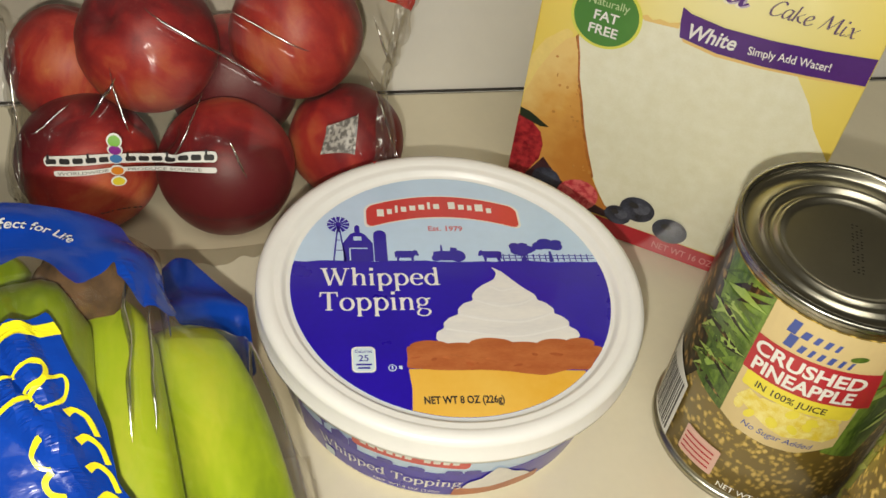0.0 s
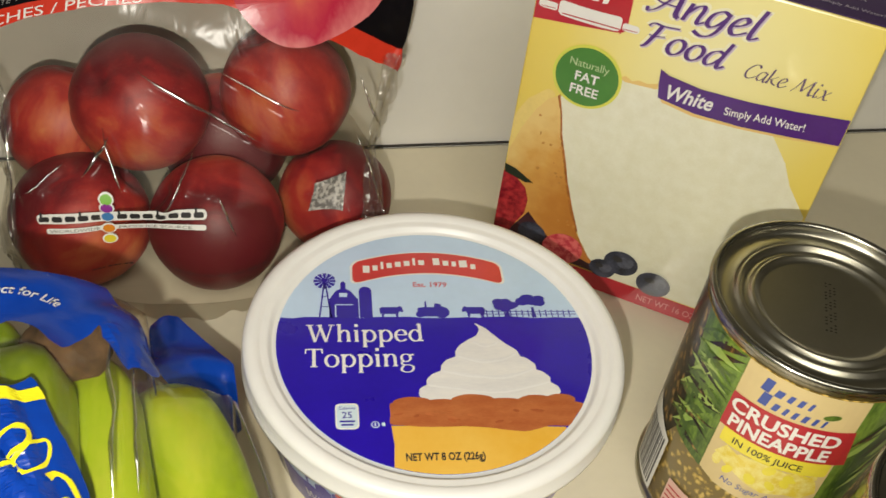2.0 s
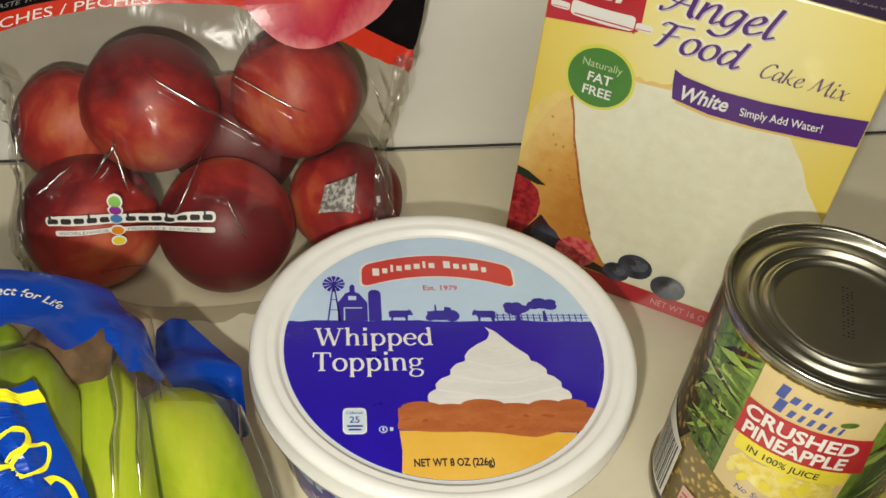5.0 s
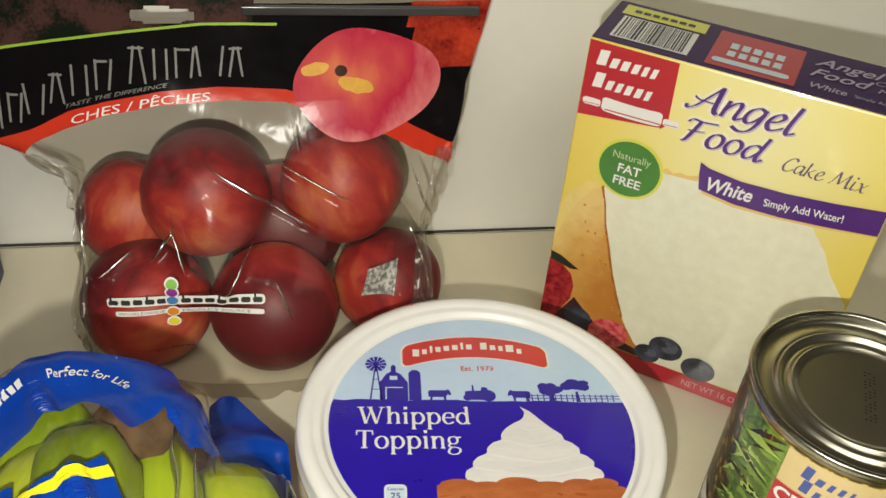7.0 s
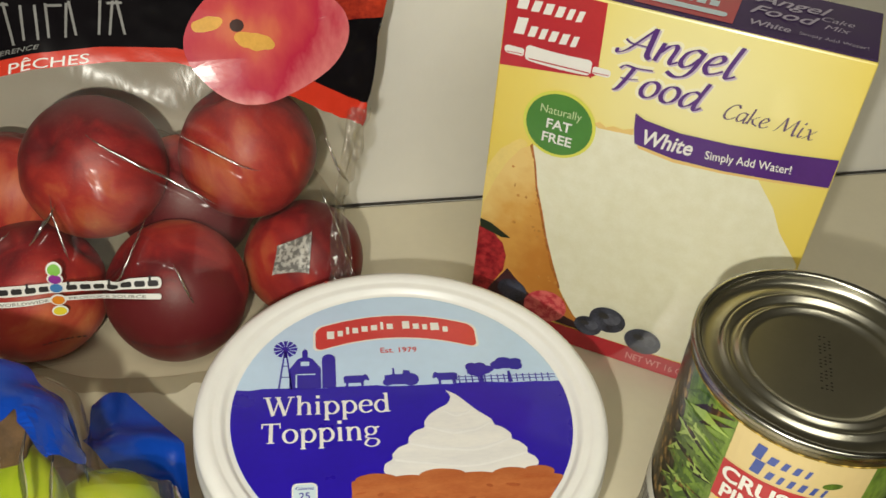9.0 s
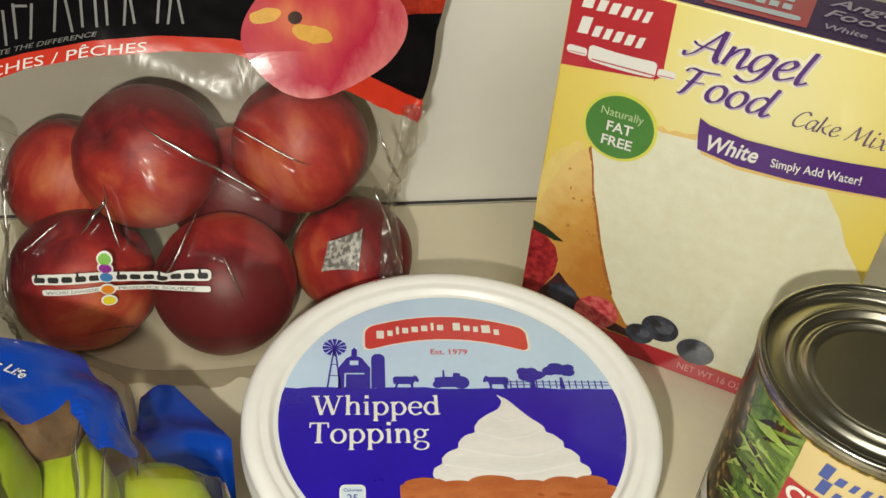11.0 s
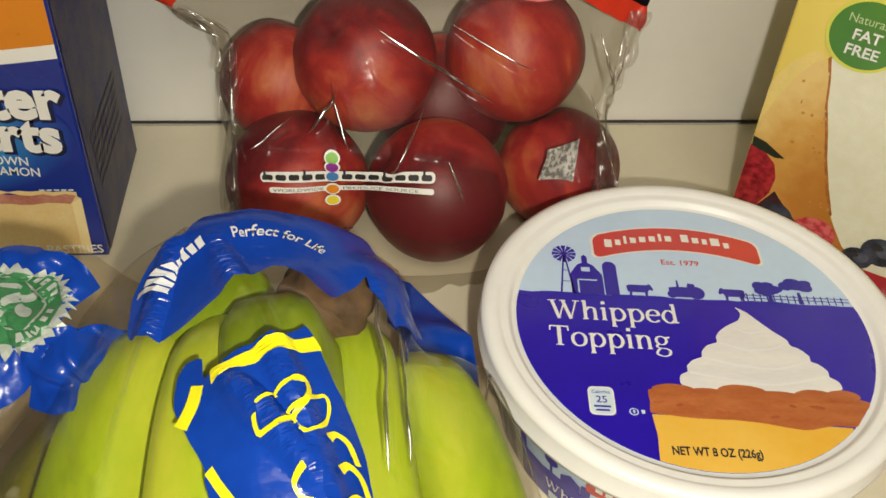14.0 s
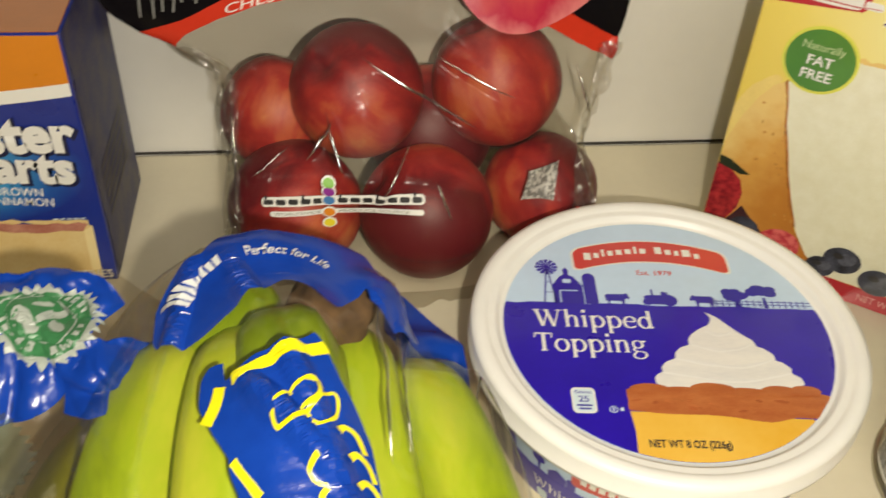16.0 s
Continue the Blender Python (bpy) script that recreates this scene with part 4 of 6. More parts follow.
    poly("berry_shade", [(0.0060, 0.0125), (0.0100, 0.023), (0.0150, 0.032), (0.0170, 0.036), (0.0220, 0.031), (0.030, 0.024), (0.046, 0.018), (0.062, 0.0145), (0.062, 0.0120)], mat("print_dark_shade", (0.05, 0.015, 0.02), 0.4, vary=0.4, scale=90, coat=0.3), t, f, 0.0006)
    poly("blueberry", oval(0.0210, 0.0235, 0.0075, 0.0068, 28), BERRYB, t, f, 0.0008)
    poly("raspberry", oval(0.0385, 0.0200, 0.0110, 0.0095, 30, rot=0.5), RASP, t, f, 0.0009)
    for cx, cy, r in ((0.0610, 0.0165, 0.0068), (0.0695, 0.0238, 0.0088), (0.0880, 0.0175, 0.0088)):
        poly("blueberry", oval(cx, cy, r, r * 0.86, 30), BERRYB, t, f, 0.0009 + cx * 0.001)
        poly("blueberry_bloom", oval(cx + r * 0.25, cy + r * 0.15, r * 0.5, r * 0.42, 18, rot=0.6), BLOOM, t, f, 0.0010 + cx * 0.001)
        poly("blueberry_crown", oval(cx - r * 0.25, cy + r * 0.25, r * 0.30, r * 0.2, 14), INK, t, f, 0.0012)
    poly("foot_band", [(0.0006, 0.0006), (w - 0.0006, 0.0006), (w - 0.0006, 0.0112), (0.0006, 0.0112)], DRED, t, f, 0.0005)
    lettering("NET WT 16 OZ", 0.0042, 0.0818, 0.0040, mat("print_pink_ink", (0.72, 0.35, 0.33), 0.4, coat=0.3), t, f, 0.0008, bold=0.005, squash=0.8)
    # maker's mark: red square, rolling pin, plain bars for the name
    poly("brand_square", [(0.0006, 0.1420), (0.0380, 0.1462)] + oval(0.0385, 0.1500, 0.0036, 0.0036, 8, -90, 0) + [(0.0410, 0.1790), (0.0006, 0.1794)], DRED, t, f, 0.0003)
    x = 0.0050
    for row, ww in ((0.1685, (0.0050, 0.0040, 0.0040, 0.0036, 0.0030, 0.0030)), (0.1575, (0.0050, 0.0036, 0.0032, 0.0036, 0.0036, 0.0030))):
        x = 0.0050
        for k, v in enumerate(ww):
            tall = 0.0078 if k == 0 else 0.0052
            poly("brand_bar", [(x, row), (x + v - 0.0006, row + 0.0004), (x + v + 0.0006, row + tall), (x + 0.0012, row + tall - 0.0004)], PAPERW, t, f, 0.0006)
            x += v + 0.0010
    poly("rolling_pin", pill(0.0110, 0.0395, 0.1465, 0.1535, 0.0022, bend=-0.0006), PAPERW, t, f, 0.0006)
    for x0, x1 in ((0.0020, 0.0108), (0.0397, 0.0475)):
        poly("pin_handle", pill(x0, x1, 0.1482, 0.1518, 0.0016), PAPERW, t, f, 0.0006)
    for xa, xb, za, zb in ((0.0106, 0.0112, 0.1460, 0.1540), (0.0394, 0.0400, 0.1462, 0.1542), (0.0130, 0.0390, 0.1478, 0.1483), (0.0030, 0.0100, 0.1489, 0.1492), (0.0405, 0.0468, 0.1489, 0.1492)):
        poly("pin_line", [(xa, za), (xb, za + 0.0003), (xb, zb + 0.0003), (xa, zb)], DRED, t, f, 0.0009)
    # fat free seal
    poly("seal_edge", oval(0.0302, 0.1212, 0.0160, 0.0160, 60), LIME, t, f, 0.0009)
    poly("seal", oval(0.0302, 0.1212, 0.0146, 0.0146, 60), GREENSEAL, t, f, 0.0011)
    lettering("Naturally", 0.0040, 0.0302, 0.1258, mat("print_pale_green", (0.55, 0.66, 0.36), 0.4, coat=0.3), t, f, 0.0013, "CENTER", squash=0.90)
    lettering("FAT", 0.0048, 0.0302, 0.1188, PAPERW, t, f, 0.0013, "CENTER", 0.02)
    lettering("FREE", 0.0048, 0.0302, 0.1120, PAPERW, t, f, 0.0013, "CENTER", 0.02)
    # title, purple brush letters with a pale glow
    glow = mat("print_title_glow", (0.90, 0.86, 0.62), 0.35, vary=0.05, coat=0.3)
    lilac = mat("print_title_edge", (0.55, 0.46, 0.60), 0.35, vary=0.05, coat=0.3)
    greyp = mat("print_grey_purple", (0.13, 0.085, 0.17), 0.35, coat=0.3)
    for dx, dz, mm, hh, gr in ((0.0, 0.0, glow, 0.0005, 0.070), (0.0007, -0.0006, lilac, 0.0007, 0.0), (0.0, 0.0, PURPLE, 0.0009, 0.0)):
        pen_text("Angel", BRUSH, 0.0132, 0.0500 + dx, 0.0945 + dx, 0.1606 + dz, mm, t, f, hh, 0.30, 0.95, 0.5, gr)
        pen_text("Food", BRUSH, 0.0122, 0.0485 + dx, 0.0845 + dx, 0.1440 + dz, mm, t, f, hh, 0.30, 0.95, 0.5, gr)
    pen_text("Cake Mix", BRUSH, 0.0072, 0.0937, 0.1290, 0.1437, greyp, t, f, 0.0007, 0.25, 0.80, 0.5)
    poly("ribbon_shade", [(0.0635, 0.1225), (0.080, 0.1200), (0.100, 0.1208), (0.120, 0.1228), (0.1405, 0.1262), (0.1405, 0.1245), (0.120, 0.1210), (0.100, 0.1188), (0.080, 0.1178), (0.0650, 0.1200)], BROWNCRUST, t, f, 0.0004)
    poly("ribbon", [(0.0608, 0.1360), (0.0650, 0.1340), (0.080, 0.1322), (0.100, 0.1330), (0.120, 0.1352), (0.1410, 0.1385), (0.1410, 0.1255), (0.120, 0.1225), (0.100, 0.1203), (0.080, 0.1197), (0.0630, 0.1220), (0.0615, 0.1290)], PURPLE, t, f, 0.0008)
    lettering("White", 0.0072, 0.0650, 0.1230, PAPERW, t, f, 0.0010, bold=0.022, shear=0.22, rot=0.02, squash=0.84)
    lettering("Simply Add Water!", 0.0040, 0.0920, 0.1238, PAPERW, t, f, 0.0010, bold=0.012, rot=0.10, squash=0.80)
    # printed top
    poly("bar_code_panel", [(0.0070, 0.0050), (0.0420, 0.0050), (0.0420, 0.0290), (0.0070, 0.0290)], PAPERW, lip, top, 0.0009)
    r = random.Random(5)
    x = 0.0085
    while x < 0.040:
        w_ = r.choice((0.0004, 0.0004, 0.0008, 0.0011))
        bars([(x, x + w_, 0.0060, 0.0280)], INK, lip, top, 0.0011, "code_bar")
        x += w_ + r.choice((0.0004, 0.0006, 0.0009))
    poly("date_panel", [(0.0050, 0.0310), (0.0440, 0.0310), (0.0440, 0.0420), (0.0050, 0.0420)], LIME, lip, top, 0.0009)
    bars([(0.010 + 0.0042 * k, 0.0132 + 0.0042 * k, 0.0345, 0.0375) for k in range(7)], INK, lip, top, 0.0011)
    poly("brand_panel", [(0.0500, 0.0030), (0.0880, 0.0030), (0.0880, 0.0400), (0.0500, 0.0400)], DRED, lip, top, 0.0009)
    bars([(0.057 + 0.0050 * k, 0.0605 + 0.0050 * k, 0.0230, 0.0290) for k in range(5)] + [(0.057 + 0.0050 * k, 0.0605 + 0.0050 * k, 0.0150, 0.0205) for k in range(5)], PALE, lip, top, 0.0011, "brand_bar")
    poly("brand_pin", pill(0.052, 0.085, 0.0070, 0.0115, 0.002), PALE, lip, top, 0.0011)
    soft = mat("print_lilac_ink", (0.45, 0.40, 0.50), 0.4, vary=0.05)
    lettering("Angel", 0.0085, 0.0930, 0.0290, soft, lip, top, 0.0011, bold=0.01, shear=0.4)
    lettering("Food", 0.0085, 0.0915, 0.0175, soft, lip, top, 0.0011, bold=0.01, shear=0.4)
    lettering("Cake", 0.0045, 0.1180, 0.0240, soft, lip, top, 0.0011, shear=0.3)
    lettering("Mix", 0.0045, 0.1200, 0.0170, soft, lip, top, 0.0011, shear=0.3)
    lettering("White", 0.0050, 0.0930, 0.0065, soft, lip, top, 0.0011, bold=0.015, shear=0.2, squash=0.9)
    lettering("Simply Add Water!", 0.0028, 0.1120, 0.0070, soft, lip, top, 0.0011, squash=0.85)
    return t


cake_box(0.1414, 0.2957, -34.12)

# ---- cans of crushed pineapple ----
STEEL = mat("tinned_steel", (0.50, 0.48, 0.39), 0.30, 1.0, vary=0.06, scale=40, bump=0.02, bscale=700)
SEAM = mat("seam_steel", (0.42, 0.41, 0.36), 0.24, 1.0, vary=0.12, scale=120)
TAN = mat("label_tan", (0.70, 0.55, 0.27), 0.3, vary=0.05, scale=30, coat=0.4)
RIND = cell_mat("label_pineapple_rind", (0.20, 0.135, 0.025), (0.52, 0.35, 0.06), (0.74, 0.54, 0.15), 330, (1, 1, 0.85))
RINDDARK = cell_mat("label_pineapple_dark", (0.018, 0.012, 0.006), (0.09, 0.045, 0.012), (0.36, 0.22, 0.06), 260, (1, 1, 0.6))
LEAFG = mat("label_leaf_green", (0.030, 0.075, 0.010), 0.3, col2=(0.20, 0.32, 0.045), scale=90, sharp=0.12, stretch=(1, 1, 0.3), coat=0.4)
LEAFM = mat("label_leaf_middle", (0.05, 0.10, 0.018), 0.3, col2=(0.13, 0.20, 0.04), scale=90, coat=0.4)
LEAFL = mat("label_leaf_light", (0.26, 0.42, 0.06), 0.3, col2=(0.45, 0.58, 0.16), scale=90, coat=0.4)
CHUNK = mat("label_pineapple_flesh", (0.78, 0.60, 0.05), 0.3, col2=(0.86, 0.76, 0.26), scale=260, sharp=0.1, coat=0.4)
YBAND = mat("label_yellow", (0.84, 0.72, 0.06), 0.3, vary=0.05, coat=0.4)
LABELBLUE = mat("label_blue_ink", (0.05, 0.09, 0.36), 0.3, vary=0.1, coat=0.4)


def pineapple_can(x, y, turn):
    R, H = 0.0427, 0.1159
    t = thing("pineapple_can", pose(x, y, 0, 0, 0, turn), "steel can of crushed pineapple with a glossy printed paper label", "can", "pineapple cans")
    part("can_body", lathe([(0.0, 0.003), (0.038, 0.003), (0.0400, 0.0006), (0.0437, 0.0002), (0.0439, 0.0026), (0.0430, 0.0034), (0.0420, 0.0042), (0.0424, 0.006), (0.0424, 0.1100), (0.0420, 0.1118), (0.0428, 0.1128)]), STEEL, t, "", True)
    part("rim", lathe([(0.0405, 0.1118), (0.0409, 0.1150), (0.0416, 0.1159), (0.0427, 0.1160), (0.0436, 0.1154), (0.0437, 0.1132), (0.0430, 0.1126), (0.0424, 0.1126)]), SEAM, t, "", True)
    part("can_end", lathe([(0.0407, 0.1150), (0.0402, 0.1122), (0.0390, 0.1113), (0.0345, 0.1113), (0.0337, 0.1118), (0.0330, 0.1128), (0.0322, 0.1131), (0.0314, 0.1126), (0.0306, 0.1110), (0.0296, 0.1106), (0.0284, 0.1108), (0.0276, 0.1120), (0.0268, 0.1124), (0.0260, 0.1119), (0.0250, 0.1108), (0.0235, 0.1105), (0.0, 0.1107)]), STEEL, t, "", True)

    def wrap(p, h):
        a = p[0] / R
        return Vector(((R + h) * math.cos(a), (R + h) * math.sin(a), p[1]))
    lab = part("paper_label", lathe([(R - 0.0001, 0.0055), (R, 0.0056), (R, 0.1098), (R - 0.0001, 0.1100)]), RIND, t, "", True)
    L = 0.005
    seg = lambda a0, a1: [R * radians(a0), R * radians(a1)]
    # lengths along the label, counted from the middle of the front panel
    for off in (0, 180):
        w2 = lambda p, h, o=off: wrap((p[0] + R * radians(o), p[1]), h)
        poly("leaf_panel", [(-0.038, 0.050), (-0.020, 0.046), (-0.020, 0.1095), (-0.048, 0.1095), (-0.046, 0.080)], LEAFG, lab, w2, 0.0001, L)
        poly("leaf_panel", [(0.020, 0.046), (0.036, 0.040), (0.046, 0.075), (0.048, 0.1095), (0.020, 0.1095)], LEAFG, lab, w2, 0.0001, L)
        poly("fruit_panel", [(-0.067, 0.030), (-0.046, 0.030), (-0.036, 0.052), (-0.040, 0.075), (-0.046, 0.1095), (-0.067, 0.1095)], RINDDARK, lab, w2, 0.00015, L)
        rr = random.Random(11 + off)
        for k in range(44):
            bx, by = -0.047 + 0.012 * rr.random(), 0.050 + 0.050 * k / 43
            ln, an = 0.016 + 0.014 * rr.random(), -0.15 + 1.0 * rr.random()
            ex, ey = min(-0.0203, bx + ln * math.cos(an)), min(0.1092, by + ln * math.sin(an))
            mx, my, wd = bx + (ex - bx) * 0.45, by + (ey - by) * 0.45 + 0.0016, 0.0011 + 0.0010 * rr.random()
            poly("leaf_blade", [(bx, by), (mx, my - wd), (ex, ey), (mx - 0.0006, my + wd)], (LEAFL, LEAFM, RINDDARK, LEAFG, LEAFM)[k % 5], lab, w2, 0.0002 + 0.000006 * k, L)
        for k in range(12):
            bx, by = 0.023 + 0.016 * rr.random(), 0.046 + 0.050 * rr.random()
            poly("leaf_blade", [(bx, by), (bx + 0.0065, by + 0.0045), (bx + 0.012, by + 0.013), (bx + 0.0048, by + 0.0068)], LEAFL if k % 3 else RINDDARK, lab, w2, 0.0002 + 0.00002 * k, L)
        poly("bar_code_panel", [(-0.0580, 0.0060), (-0.0370, 0.0060), (-0.0370, 0.0400), (-0.0580, 0.0480)], PAPERW, lab, w2, 0.0005, L)
        bars([(-0.0565 + 0.0014 * k, -0.0559 + 0.0014 * k + 0.0004 * (k % 3 == 0), 0.008, 0.038) for k in range(13)], INK, lab, w2, 0.0007, "code_bar", L)
        poly("facts_panel", pill(-0.0290, -0.0115, 0.0100, 0.0260, 0.001), mat("label_pink", (0.72, 0.45, 0.38), 0.3, vary=0.06, coat=0.4), lab, w2, 0.0002, L)
        bars([(-0.0280, -0.0135, 0.0125 + 0.003 * k, 0.0135 + 0.003 * k) for k in range(4)], DRED, lab, w2, 0.0003, "print_bar", L)
        poly("front_panel", [(-0.0198, 0.1098), (-0.0198, 0.047), (-0.012, 0.0440), (0.0, 0.0430), (0.012, 0.0440), (0.0235, 0.050), (0.0235, 0.1098)], TAN, lab, w2, 0.0004, L)
        # maker's mark as plain strokes
        for row, ws in ((0.1010, (0.0046, 0.0040, 0.0032, 0.0032, 0.0026)), (0.0945, (0.0046, 0.0034, 0.0028, 0.0030, 0.0032, 0.0028, 0.0024))):
            x0 = -0.0125 if row > 0.1 else -0.0115
            for k, v in enumerate(ws):
                tall = 0.0062 if k == 0 else 0.0036
                poly("brand_bar", [(x0, row), (x0 + v - 0.0014, row), (x0 + v - 0.0006, row + tall), (x0 + 0.0008, row + tall)], LABELBLUE, lab, w2, 0.0006, L)
                x0 += v + 0.0004
        poly("brand_leaf", oval(0.0130, 0.1002, 0.0030, 0.0014, 16, rot=0.3), LEAFG, lab, w2, 0.0006, L)
        poly("name_band", [(-0.0200, 0.0745), (0.0270, 0.0745), (0.0240, 0.0935), (-0.0200, 0.0925)], DRED, lab, w2, 0.0006, L)
        lettering("CRUSHED", 0.0066, 0.0008, 0.0848, PAPERW, lab, w2, 0.0009, "CENTER", 0.03, squash=0.98, longest=0.003)
        lettering("PINEAPPLE", 0.0066, 0.0008, 0.0766, PAPERW, lab, w2, 0.0009, "CENTER", 0.03, squash=0.86, longest=0.003)
        poly("juice_band", pill(-0.0175, 0.0225, 0.0672, 0.0748, 0.001), YBAND, lab, w2, 0.0007, L)
        lettering("IN 100% JUICE", 0.0034, 0.0000, 0.0693, INK, lab, w2, 0.0009, "CENTER", 0.01, squash=0.9, longest=0.003)
        rp = random.Random(2 + off)
        pile = [(-0.0150, 0.0600), (-0.0120, 0.0655), (-0.0075, 0.0640), (0.0, 0.0668), (0.008, 0.0650), (0.013, 0.0662), (0.0185, 0.0630), (0.0205, 0.0575), (0.0165, 0.0545), (0.011, 0.0550), (0.004, 0.0530), (-0.002, 0.0545), (-0.009, 0.0575)]
        pile = [(0.002 + (a - 0.002) * 1.12, 0.0605 + (b - 0.0605) * 1.25) for a, b in pile]
        poly("pineapple_serving", pile, CHUNK, lab, w2, 0.0006, 0.003)
        for k in range(14):
            poly("pineapple_piece", oval(-0.011 + 0.029 * rp.random(), 0.0550 + 0.0105 * rp.random(), 0.0022 + 0.0015 * rp.random(), 0.0014 + 0.0008 * rp.random(), 9, rot=rp.random() * 3), CHUNK if k % 2 else YBAND, lab, w2, 0.0007 + 0.00002 * k, 0.003)
        poly("pineapple_piece", oval(-0.0150, 0.0572, 0.0018, 0.0032, 12), CHUNK, lab, w2, 0.0007)
        lettering("No Sugar Added", 0.0032, 0.0022, 0.0478, LABELBLUE, lab, w2, 0.0007, "CENTER", shear=0.2, squash=0.9, longest=0.003)
        lettering("NET WT 20 OZ (1 LB 4 OZ)", 0.0034, -0.0080, 0.0075, PAPERW, lab, w2, 0.0006, bold=0.01, squash=0.85, longest=0.003)
    # dotted stamp on the end, not legible
    for row in range(3):
        for k in range(16):
            if (k * 7 + row * 5) % 4:
                bars([(-0.014 + 0.0017 * k, -0.0134 + 0.0017 * k, 0.0030 - 0.0016 * row, 0.0038 - 0.0016 * row)], INK, t, lambda p, h: Matrix.Rotation(radians(10), 4, "Z") @ Vector((p[0], p[1], 0.1109)), 0.0, "stamp_mark")
    return t


can = pineapple_can(0.2169, 0.1396, -127.0)
copy_thing(can, pose(0.2265, 0.0405, 0, 0, 0, -100.0))

# ---- toaster tarts box ----
TTBLUE = mat("print_royal_blue", (0.006, 0.020, 0.22), 0.28, col2=(0.008, 0.035, 0.30), scale=14, coat=0.4)
TTSKY = grad_mat("print_bright_blue", ((0.0, (0.06, 0.44, 0.70)), (0.45, (0.035, 0.30, 0.60)), (0.8, (0.012, 0.09, 0.38)), (1.0, (0.006, 0.028, 0.26))), (-0.066, 0.0, 0.066), (0.064, 1.0, 0.031), 0.28, 0.4, 0.10, 60)
ORANGE = mat("print_orange", (0.68, 0.22, 0.010), 0.28, vary=0.05, coat=0.4)
BROWNTOP = mat("print_orange_top", (0.42, 0.14, 0.03), 0.3, vary=0.08, coat=0.4)
PASTRY = mat("print_pastry", (0.72, 0.50, 0.20), 0.35, col2=(0.80, 0.62, 0.30), scale=60, coat=0.3)
FROST = mat("print_frosting", (0.36, 0.10, 0.07), 0.35, col2=(0.60, 0.28, 0.20), scale=90, coat=0.3)
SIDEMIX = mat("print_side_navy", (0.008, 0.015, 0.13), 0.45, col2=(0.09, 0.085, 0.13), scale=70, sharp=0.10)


def tarts_box(x, y, turn):
    w, d, hgt = 0.200, 0.080, 0.1332
    t = thing("toaster_tarts_box", pose(x, y, 0, 0, 0, turn), "blue and orange cardboard box of frosted toaster tarts", "box")
    part("carton", box(-w, 0, 0, d, 0, hgt, 0.0009), TTBLUE, t)
    part("top_flap", box(-w + 0.0006, -0.0008, 0.0006, d - 0.0006, hgt, hgt + 0.0006, 0.0002, 1), BROWNTOP, t, "brown-orange printed top flap")
    f = lambda p, h: Vector((p[0], -h, p[1]))
    s = lambda p, h: Vector((h, p[0], p[1]))
    poly("orange_panel", [(-w + 0.0008, hgt - 0.0008), (-w + 0.0008, 0.110)] + [(-w / 2 + (w / 2 - 0.0008) * k / 12, 0.1030 + 0.0072 * (k / 12) ** 2) for k in range(-11, 13)] + [(-0.0008, hgt - 0.0008)], ORANGE, t, f, 0.0003)
    band = lambda o: [(-w / 2 + (w / 2 - 0.0008) * k / 12, o + 0.0072 * (k / 12) ** 2) for k in range(-12, 13)]
    poly("white_arc", band(0.0972) + band(0.1034)[::-1], PAPERW, t, f, 0.0005)
    poly("blue_glow", oval(-0.066, 0.066, 0.064, 0.030, 40), TTSKY, t, f, 0.0004)
    shade = mat("print_letter_shadow", (0.004, 0.008, 0.05), 0.3, vary=0.2, coat=0.3)
    for o, mm, hh, b in ((0.0009, shade, 0.0006, 0.075), (0.0, PAPERW, 0.0009, 0.045)):
        lettering("toaster", 0.0190, -0.0046 + o, 0.0772 - o, mm, t, f, hh, "RIGHT", b, squash=0.92)
        lettering("tarts", 0.0175, -0.0078 + o, 0.0600 - o, mm, t, f, hh, "RIGHT", b, squash=0.92, rot=-0.05)
    lettering("FROSTED BROWN", 0.0046, -0.0230, 0.0528, PAPERW, t, f, 0.0009, "RIGHT", 0.012, rot=-0.07, squash=0.86)
    lettering("SUGAR & CINNAMON", 0.0046, -0.0195, 0.0470, PAPERW, t, f, 0.0009, "RIGHT", 0.012, rot=-0.07, squash=0.86)
    stick = mat("print_cinnamon", (0.22, 0.07, 0.02), 0.35, vary=0.3, scale=150, coat=0.3)
    for k, (cx, cy, a) in enumerate(((-0.056, 0.068, 0.9), (-0.052, 0.0672, 0.75), (-0.066, 0.066, 0.5), (-0.072, 0.069, 0.35))):
        poly("cinnamon_stick", oval(cx, cy, 0.0090, 0.0018, 16, rot=a), stick if k % 2 else FROST, t, f, 0.0010 + 0.0001 * k)
    poly("sugar_heap", oval(-0.078, 0.068, 0.012, 0.007, 20), stick, t, f, 0.0009)
    poly("tart", [(-0.150, 0.0020), (-0.0068, 0.0020), (-0.0058, 0.0345), (-0.0080, 0.0362), (-0.150, 0.0385)], PASTRY, t, f, 0.0005)
    poly("tart_frosting", [(-0.150, 0.0360), (-0.150, 0.0440)] + ridge(-0.145, -0.0072, 0.0400, 0.0010, 26, 8, -0.003) + ridge(-0.0105, -0.145, 0.0318, 0.0010, 26, 12, 0.003), FROST, t, f, 0.0008)
    poly("tart_rim", ridge(-0.149, -0.0070, 0.0425, 0.0008, 30, 8, -0.004) + ridge(-0.0070, -0.149, 0.0366, 0.0008, 30, 8, 0.004), PASTRY, t, f, 0.0009)
    poly("tart_side", [(-0.0110, 0.0022), (-0.0066, 0.0022), (-0.0056, 0.0352), (-0.0100, 0.0320)], mat("print_pastry_light", (0.86, 0.70, 0.36), 0.35, vary=0.05, coat=0.3), t, f, 0.0008)
